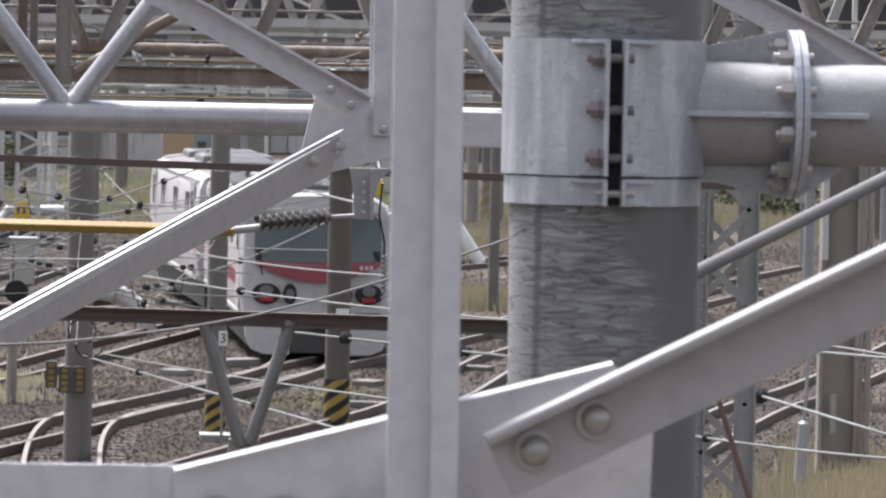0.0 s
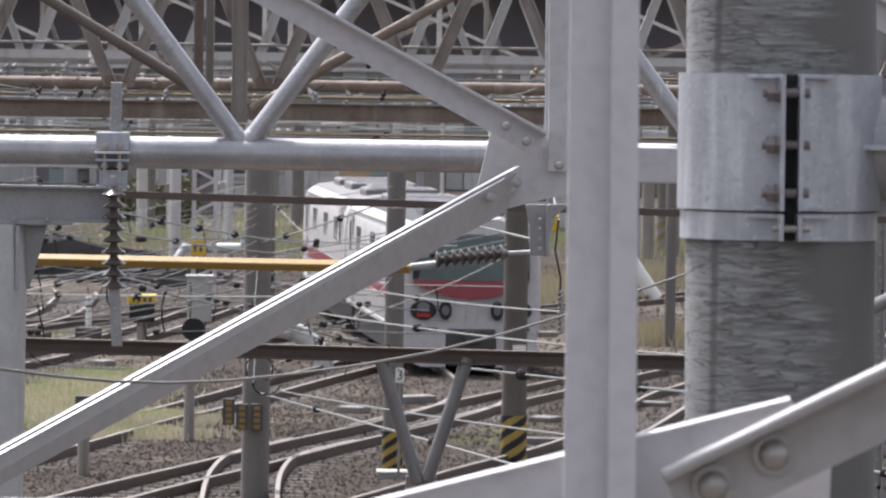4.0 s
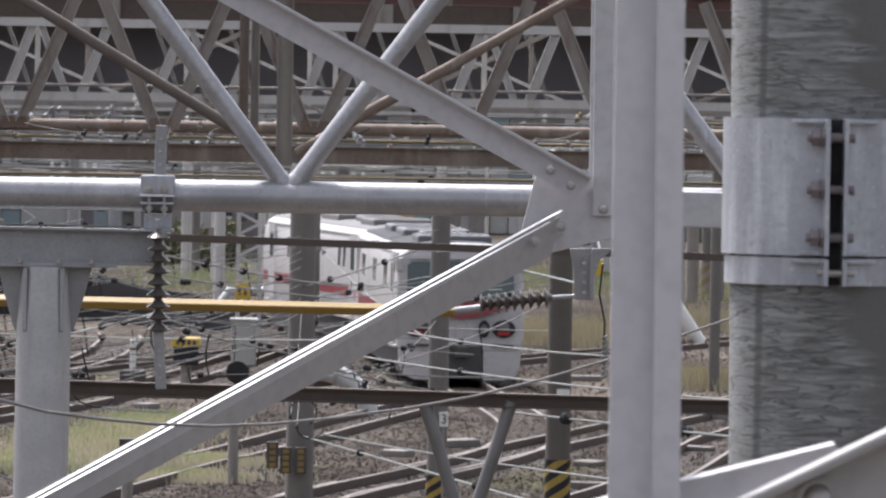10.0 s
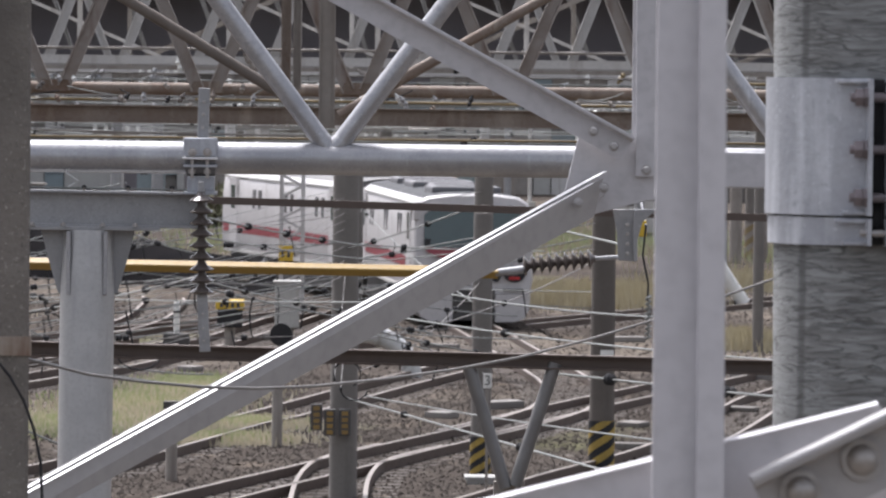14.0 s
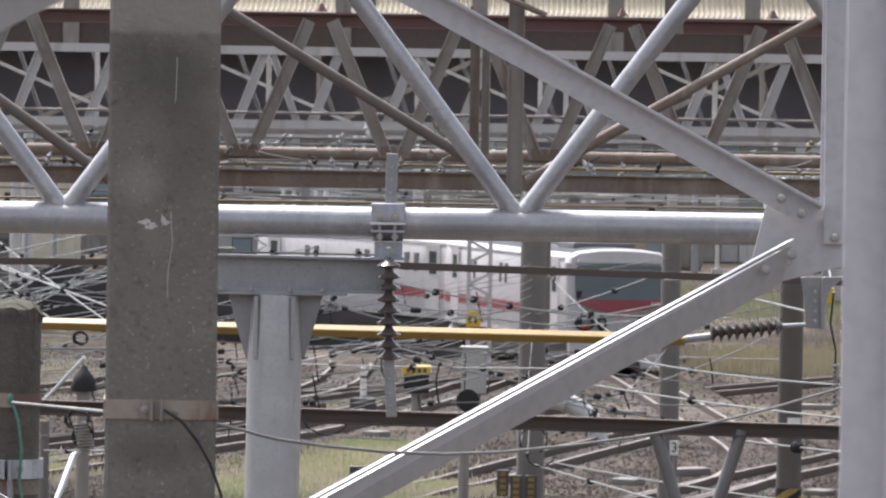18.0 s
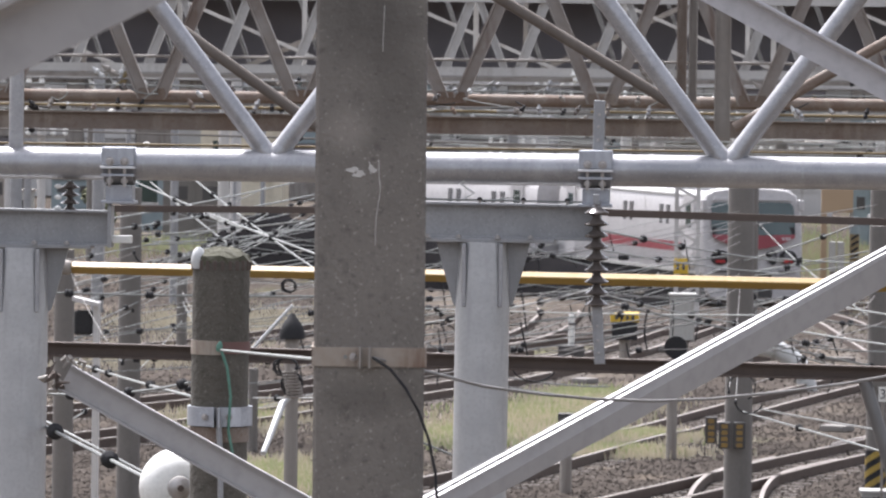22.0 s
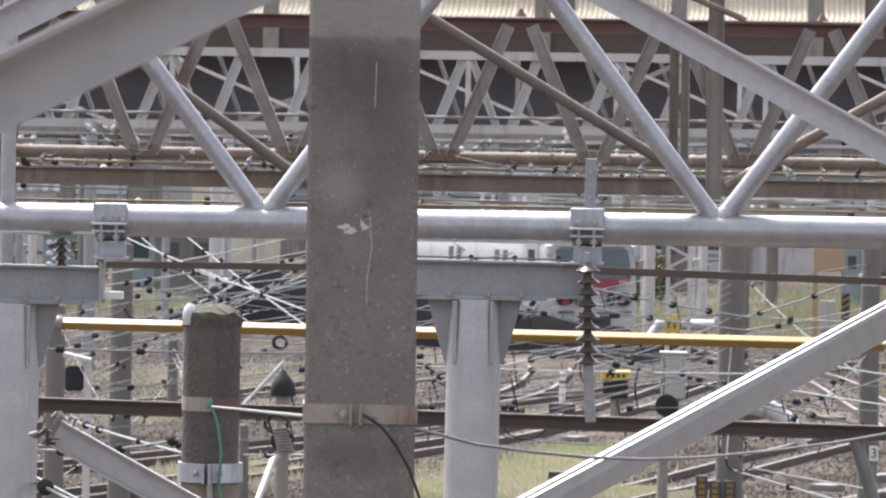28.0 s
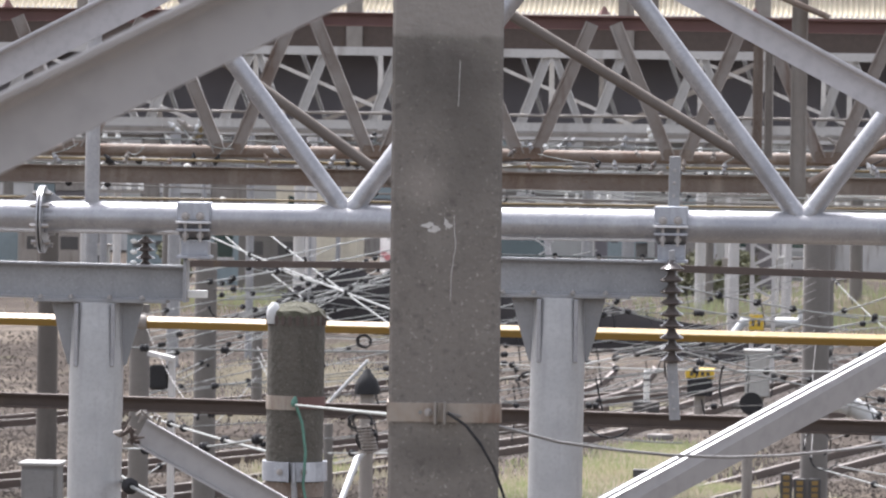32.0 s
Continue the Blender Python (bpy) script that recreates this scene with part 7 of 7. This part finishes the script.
# fan of spacer wires between the left masts and the square pole
for a, b, bd in (((-8.992, 80, 4.738), (-4.584, 60, 4.25), (0.3, 0.45, 0.8)), ((-8.075, 80, 4.792), (-5.346, 70, 3.72), (0.2, 0.5)), ((-9.753, 90, 4.525), (-6.787, 80, 3.286), (0.35, 0.6)),
                 ((-8.1, 70, 4.239), (-6.122, 80, 4.562), (0.1, 0.2, 0.4)), ((-8.025, 70, 4.166), (-5.736, 75, 4.302), (0.15, 0.55)), ((-8.101, 70, 4.387), (-6.508, 85, 4.736), (0.3,)),
                 ((-7.985, 80, 4.286), (-6.093, 70, 4.228), (0.2, 0.5, 0.8)), ((-9.742, 90, 3.478), (-6.689, 90, 3.613), ()), ((-9.628, 75, 3.219), (-7.48, 75, 3.764), (0.4,)),
                 ((-4.005, 70, 3.072), (-1.411, 55, 4.093), (0.2, 0.75, 0.86)), ((-5.257, 80, 2.884), (0.357, 60, 3.652), (0.2, 0.5, 0.64, 0.7)), ((-1.475, 60, 3.88), (-0.02, 60, 3.552), (0.25, 0.6, 0.95)),
                 ((-1.411, 60, 3.786), (1.116, 60, 3.315), (0.1, 0.9)), ((-1.421, 60, 4.576), (0.7, 70, 3.947), (0.2, 0.4, 0.6)), ((-0.034, 70, 3.938), (1.72, 70, 4.476), (0.25, 0.7)),
                 ((0.277, 75, 3.866), (2.949, 75, 3.783), (0.3, 0.6)), ((-1.536, 65, 4.209), (0.595, 75, 3.634), (0.3,)), ((-2.758, 70, 3.828), (-2.321, 70, 4.276), (0.3, 0.7)),
                 ((-2.88, 75, 3.983), (-1.849, 75, 3.68), (0.4,)), ((-4.586, 80, 3.4), (-4.083, 80, 3.744), ()), ((-4.289, 75, 2.618), (-3.732, 75, 2.428), (0.5,)),
                 ((0.495, 70, 2.84), (1.749, 60, 3.009), (0.3, 0.8)), ((0.643, 80, 2.88), (2.741, 80, 2.657), (0.5,)), ((1.002, 75, 2.614), (2.966, 75, 2.563), ()),
                 ((-3.364, 60, 2.967), (-1.207, 60, 2.65), ()), ((-2.888, 70, 2.386), (-1.559, 70, 2.279), ())):
    wire(a, b, 0.03, 0.015, bd, bead=0.045)
rng = random.Random(51)
left, right = (-8.648, 77.0, 4.586), (-9.216, 74.0, 3.850)
hub = Vector((-6.138, 85, 3.843))
for i in range(22):
    a = left if i % 2 else right
    p = Vector((a[0], a[1] - 0.2, a[2] - rng.uniform(0.02, 1.6)))
    q = hub + Vector((rng.uniform(-1.2, 3), rng.uniform(-6, 6), rng.uniform(-1.2, 0.9)))
    wire(p, q, rng.uniform(0, 0.12), rng.uniform(0.008, 0.014), [rng.uniform(0.05, 0.9) for _ in range(rng.choice((2, 3, 4, 5)))], bead=0.04)


# ---- distance ----
def tuft_field(name, label, mat, count, seed, spots, h0, h1):
    """Many thin blades in patches (x, y, half width, half depth)."""
    rng = random.Random(seed)
    bm = bmesh.new()
    for i in range(count):
        cx, cy, a, b = spots[i % len(spots)]
        x, y = cx + rng.gauss(0, 0.5) * a, cy + rng.gauss(0, 0.5) * b
        h, w = rng.uniform(h0, h1), rng.uniform(0.012, 0.03)
        lx, ly = rng.gauss(0, 0.2) * h, rng.gauss(0, 0.2) * h
        bm.faces.new((bm.verts.new((x - w, y, 0)), bm.verts.new((x + w, y, 0)), bm.verts.new((x + lx, y + ly, h))))
    tagged(part(name, bm, mat), label, "grass", kind="stuff")


tuft_field("dry_grass", "tall straw-coloured dry grass beside the tracks", DRY_GRASS, 24000, 5, [(*(7.3, 150.215), 2.5, 4), (*(8.767, 156.678), 2.0, 5), (*(9.738, 126.773), 1.0, 2.5), (*(11.386, 75.356), 0.8, 4), (*(10.509, 71.533), 1.5, 3), (*(13.214, 166.983), 3.0, 8), (*(25.082, 188.783), 3.0, 20), (*(3.661, 199.081), 3, 20), (*(6.757, 156.038), 2.0, 6)], 0.1, 0.5)
tuft_field("green_grass", "patch of pale green grass between the tracks", GREEN_GRASS, 16000, 6, [(*(-3.598, 101.456), 1.5, 4), (*(-4.643, 94.552), 1.2, 2.5), (*(-2.793, 107.316), 1.0, 3), (*(-6.585, 82.132), 0.4, 1.5), (*(-9.089, 98.808), 0.8, 3), (*(-7.308, 84.429), 0.6, 2), (*(-1.765, 95.107), 0.9, 1.0), (*(-1.917, 91.028), 0.8, 0.8)], 0.04, 0.2)


tuft_field("straw_grass", "straw-coloured dead grass among the green", PALE_STRAW, 30000, 16, [(*(-3.535, 99.706), 1.6, 4), (*(-4.643, 94.552), 1.4, 2.5), (*(-2.63, 105.384), 1.3, 4), (*(-6.585, 82.132), 0.6, 2), (*(-9.089, 98.808), 1.2, 4), (*(-7.308, 84.429), 0.9, 3), (*(-1.765, 95.107), 1.4, 1.5), (*(-1.917, 91.028), 1.2, 1.2), (*(-13.285, 139.328), 3, 9), (*(-13.098, 121.238), 3, 5)], 0.04, 0.2)


tuft_field("far_grass", "thin weeds beyond the yard", GREEN_GRASS, 6000, 26, [(-3, 200, 4, 12), (3, 190, 5, 10), (6, 215, 5, 15), (-14, 218, 4, 10), (12, 205, 6, 12), (-22, 205, 4, 10), (18, 190, 5, 12), (0, 230, 10, 15)], 0.1, 0.7)
tuft_field("far_straw", "dead straw-coloured weeds beyond the yard", DRY_GRASS, 5000, 27, [(-1, 195, 5, 10), (5, 200, 5, 10), (9, 225, 5, 15), (-17, 224, 4, 10), (14, 195, 6, 12), (-24, 200, 4, 10)], 0.1, 0.6)


def bush(x, y, r, h, seed):
    """A shrub: short stems and a loose crown of many small leaves."""
    rng = random.Random(seed)
    ob = thing("bush", (x, y, 0), "green shrub beyond the yard", "bush", "shrubs beyond the yard")
    bm = bmesh.new()
    for i in range(5):
        a = rng.uniform(0, 6.28)
        ring_tube(bm, [(x, y, 0), (x + math.cos(a) * r * 0.5, y + math.sin(a) * r * 0.4, h * 0.7)], [0.06, 0.02], 5)
    part("trunk", bm, RUST_DARK, ob)
    bm = bmesh.new()
    lumps = [(x + rng.gauss(0, 0.45) * r, y + rng.gauss(0, 0.3) * r, h * rng.uniform(0.05, 0.65), rng.uniform(0.2, 0.45) * r) for _ in range(9)]
    for i in range(2200):
        lx, ly, lz, lr = lumps[i % 9]
        v = Vector((rng.gauss(0, 1), rng.gauss(0, 1), rng.gauss(0, 0.8))).normalized() * lr * rng.uniform(0.6, 1.1)
        c = Vector((lx, ly, lz)) + v
        c.z = max(0.05, c.z)
        a = Vector((rng.gauss(0, 1), rng.gauss(0, 1), rng.gauss(0, 1))).normalized() * 0.11
        b = Vector((rng.gauss(0, 1), rng.gauss(0, 1), rng.gauss(0, 1))).normalized() * 0.08
        bm.faces.new([bm.verts.new(c - a), bm.verts.new(c + b), bm.verts.new(c + a), bm.verts.new(c - b)])
    part("leaves", bm, LEAF, ob)


for i, (x, y, r, h) in enumerate((((-3.311, 201.596)[0], 215, 1.3, 3.2), ((-2.468, 202.044)[0], 222, 1.4, 3.4), (-4.986, 225, 1.6, 3.6), (-4.409, 232, 1.5, 3.0), (-25.460, 235, 1.2, 4.0), (-27.935, 238, 1.2, 3.4),
                                     (26.766, 200, 2.2, 2.3), (27.622, 215, 2.0, 2.6), (28.541, 230, 2.0, 3.0))):
    bush(x, y, r * 0.8, h * 0.78, 40 + i)


def bank():
    """The long black-sheeted bank in front of the line, rising to its far end."""
    rng = random.Random(8)
    spine = [(0.4, 146.5, 0.05), (-1.7, 150.0, 1.0), (-4.9, 154.6, 1.45), (-7.39, 157.8, 1.67), (-9.47, 161.4, 2.06), (-12.33, 165.8, 2.24), (-15.11, 170.4, 2.25), (-17.02, 174.4, 0.97)]
    ob = thing("sheeted_bank", (-9, 182, 0), "long bank covered by sagging black sheeting", "bank")
    bm = bmesh.new()
    g = []
    n = 70
    for i in range(n + 1):
        u = i / n * (len(spine) - 1)
        k = min(int(u), len(spine) - 2)
        f = u - k
        x, y, h = (a + (b - a) * f for a, b in zip(spine[k], spine[k + 1]))
        fold = 0.95 + 0.04 * math.sin(i * 0.9) + rng.uniform(-0.04, 0.04)
        g.append([bm.verts.new((x + (j / 8 - 0.5) * 2.4, y + (j / 8 - 0.5) * 1.6, max(-0.02, h * fold * math.sin(math.pi * j / 8) ** 0.6 + rng.uniform(-0.05, 0.05)) if 0 < j < 8 else -0.05)) for j in range(9)])
    for A, B in zip(g, g[1:]):
        for j in range(8):
            bm.faces.new((A[j], B[j], B[j + 1], A[j + 1]))
    part("sheet", bm, BLACK_SHEET, ob, smooth=True)
    for k in range(len(spine) - 2):
        x, y, h = spine[k + 1]
        part("sand_bag", block((x - 0.95, y - 0.75, h * 0.42), (x - 0.45, y - 0.3, h * 0.42 + 0.2), 0.07), STUB_CONCRETE, ob, "grey bag weighing the sheet down")


bank()
rng = random.Random(21)
for i in range(30):
    d = rng.uniform(205, 285)
    x = rng.uniform(-1550, 1500) * d / 9500
    if min((Vector((x, d, 0)) - p).length for p in MAIN) < 4.0:
        continue
    w, h, e = rng.uniform(0.5, 1.7), rng.uniform(0.9, 3.2), rng.uniform(0.5, 1.2)
    ob = thing("equipment_cabinet", (x, d, 0), "weathered equipment cabinet beyond the tracks", "cabinet", "cabinets beyond the tracks")
    m = rng.choice((BOX_GREY, BLUE_GREY, OLD_STEEL, WHITE_STEEL, CONCRETE_FAR, SHED_DARK))
    part("body", block((x - w, d, 0.15), (x + w, d + e, h), 0.02), m, ob)
    part("plinth", block((x - w * 0.9, d + 0.05, 0), (x + w * 0.9, d + e - 0.05, 0.15)), CONCRETE_FAR, ob)
    part("roof", block((x - w - 0.08, d - 0.1, h), (x + w + 0.08, d + e + 0.1, h + 0.1), 0.01), OLD_STEEL if m is not OLD_STEEL else WHITE_STEEL, ob)
    for k in range(2):
        dr = part("door", block((x - w * 0.9 + k * w * 0.95, d - 0.03, 0.3), (x - w * 0.05 + k * w * 0.95, d - 0.002, h - 0.15), 0.005), m, ob)
        part("vent", block((x - w * 0.75 + k * w * 0.95, d - 0.045, h * 0.62), (x - w * 0.25 + k * w * 0.95, d - 0.032, h * 0.82)), DARK, dr)


def hut(x, y, w, h, d, mat, label, roof=0.25):
    ob = thing("hut", (x, y, 0), label, "building", "huts beyond the tracks")
    part("wall", block((x - w / 2, y, 0), (x + w / 2, y + d, h)), mat, ob)
    part("roof", block((x - w / 2 - 0.2, y - 0.25, h), (x + w / 2 + 0.2, y + d + 0.2, h + roof), 0.02), OLD_STEEL, ob)
    n = max(1, int(w / 2))
    for i in range(n):
        cx = x - w / 2 + (i + 0.5) * w / n
        wd = part("window", block((cx - 0.4, y - 0.03, h * 0.4), (cx + 0.4, y + 0.02, h * 0.78)), TRAIN_GLASS, ob)
        part("window_frame", block((cx - 0.46, y - 0.045, h * 0.36), (cx + 0.46, y - 0.005, h * 0.4)), WHITE_STEEL, wd)


hut(-23.901, 230, 4.5, 3.0, 4, BLUE_GREY, "low blue-grey sheet-metal hut")
hut(-32.707, 220, 5.0, 3.0, 4, BLUE_GREY, "low blue-grey sheet-metal hut with windows")
hut(-23.751, 260, 4.0, 4.6, 4, CREAM, "small cream building beyond the yard")
hut(2.625, 270, 5.0, 3.6, 4, WHITE_STEEL, "pale hut beyond the yard")
hut(-1.736, 255, 5.0, 3.8, 4, BOX_GREY, "grey hut beyond the yard")
tan = thing("tan_column", (3.044, 160, 0), "tan painted steel column with a cabinet beside it", "column")
tx = tan.location.x
part("leg", block((tx - 0.34, 159.8, 0), (tx - 0.17, 160.2, 2.67)), ORANGE, tan)
part("head_panel", block((tx - 0.34, 159.8, 2.67), (tx + 0.60, 160.2, 3.367), 0.02), ORANGE, tan)
part("leg", block((tx + 0.52, 160.25, 0), (tx + 0.62, 160.35, 2.67)), MAST_GREY, tan)
for k in (0, 1):
    part("cabinet", block((tx - 0.10 + k * 0.25, 159.6, 0.9), (tx + 0.11 + k * 0.25, 160.1, 1.8), 0.03), BOX_GREY, tan)
part("cabinet_stand", block((tx - 0.05, 159.7, 0), (tx + 0.31, 160.0, 0.9)), OLD_STEEL, tan)
part("striped_post", ring_tube(bmesh.new(), [(tx + 0.65, 159.6, 0), (tx + 0.65, 159.6, 2.04)], 0.145, 16), BAR_OCHRE, tan, "worn yellow post with dark stripes")
for k in range(5):
    part("stripe", bar((tx + 0.54, 159.45, 1.12 + k * 0.19), (tx + 0.76, 159.45, 1.26 + k * 0.19), 0.07, 0.02), BLACK, tan)
part("post_cap", ring_tube(bmesh.new(), [(tx + 0.65, 159.6, 2.04), (tx + 0.65, 159.6, 2.42), (tx + 0.65, 159.6, 2.55)], [0.14, 0.14, 0.08], 16), BLUE_GREY, tan, "blue-grey cap")
rng = random.Random(63)
for i in range(26):
    d = rng.uniform(150, 205)
    x = rng.uniform(-1550, 1550) * d / 9500
    if min((Vector((x, d, 0)) - p).length for p in MAIN) < 3.5 or (d < 175 and -0.07 < x / d < 0.05):
        continue
    ob = pole("slender_post", x, d, rng.uniform(6, 12) * d / 9500, rng.uniform(2.2, 5.6), "slender grey post with small boxes", mat=rng.choice((WHITE_STEEL, GALV_DULL, OLD_STEEL)))
    z = rng.uniform(1.2, 2.0)
    part("box", block((x - 0.2, d - 0.35, z), (x + 0.2, d - 0.1, z + rng.uniform(0.3, 0.6)), 0.02), rng.choice((BOX_GREY, DARK, OLD_STEEL, WHITE_STEEL)), ob)
rng = random.Random(77)
MASTS = []
for i in range(64):
    d = rng.uniform(118, 285)
    u = rng.uniform(-1600, 1600)
    x = u * d / 9500
    if min((Vector((x, d, 0)) - p).length for p in MAIN) < 3.2 or (d < 175 and -0.07 < x / d < 0.05):
        continue
    top = 6.1 - rng.uniform(-30, 60) * d / 9500
    MASTS.append((x, d, top))
    ob = pole("distant_mast", x, d, rng.uniform(12, 24) * d / 9500, top, "distant grey mast of the yard", mat=rng.choice((CONCRETE_FAR, WHITE_STEEL, GALV_DULL)))
    if i % 2 == 0:
        for k in range(3):
            z = top - 0.25 - k * 0.5
            part("cross_arm", bar((x - 0.9, d - 0.25, z), (x + 0.9, d - 0.25, z), 0.1, 0.1), OLD_STEEL, ob)
            for q in (-0.8, -0.4, 0.4, 0.8):
                part("insulator", disc_stack((x + q, d - 0.25, z + 0.04), (x + q, d - 0.25, z + 0.3), (0.05, 0.09, 0.06, 0.09, 0.04), 8), WHITE_PORCELAIN, ob)
for i in range(100):
    a, b = rng.choice(MASTS), rng.choice(MASTS)
    if abs(a[0] - b[0]) < 3:
        continue
    d = min(a[1], b[1])
    wire((a[0], a[1], a[2] - rng.uniform(0.05, 1.2)), (b[0], b[1], b[2] - rng.uniform(0.05, 1.2)), rng.uniform(0.1, 0.5), rng.uniform(0.9, 1.5) * d / 9500, [rng.uniform(0.05, 0.95) for _ in range(rng.choice((1, 2, 3, 5)))], bead=4.0 * d / 9500)


# ---- the train's run: its tail end's distance along the line, car by car ----
def motions():
    s_of = [0.0]
    for a, b in zip(MAIN, MAIN[1:]):
        s_of.append(s_of[-1] + (b - a).length)

    def place(s):
        i = max(0, min(len(MAIN) - 2, next((k for k in range(len(s_of) - 1) if s_of[k + 1] >= s), len(MAIN) - 2)))
        return MAIN[i].lerp(MAIN[i + 1], (s - s_of[i]) / (s_of[i + 1] - s_of[i]))

    ys = [p.y for p in MAIN]
    times = [0, 3, 6.5, 9, 13, 18, 20, 21.5, 24, 26.5, 28.5, 32]
    tail = [102, 107.6, 114.0, 118.6, 126.4, 138.6, 142.5, 145.3, 150.1, 153.7, 158.6, 167.0]
    for k, car in enumerate(CARS):
        rows = []
        for t in range(33):
            y = float(np.interp(t, times, tail))
            s = float(np.interp(y, ys, s_of)) + CAR_LENGTH / 2 + k * (CAR_LENGTH + 0.5)
            a, b = place(s - BOGIE), place(s + BOGIE)
            d = b - a
            rows.append((t, pose((a.x + b.x) / 2, (a.y + b.y) / 2, 0.155 + (a.z + b.z) / 2, math.degrees(math.atan2(d.z, d.xy.length)), 0, math.degrees(math.atan2(-d.x, d.y)))))
        walk(car, rows)


motions()
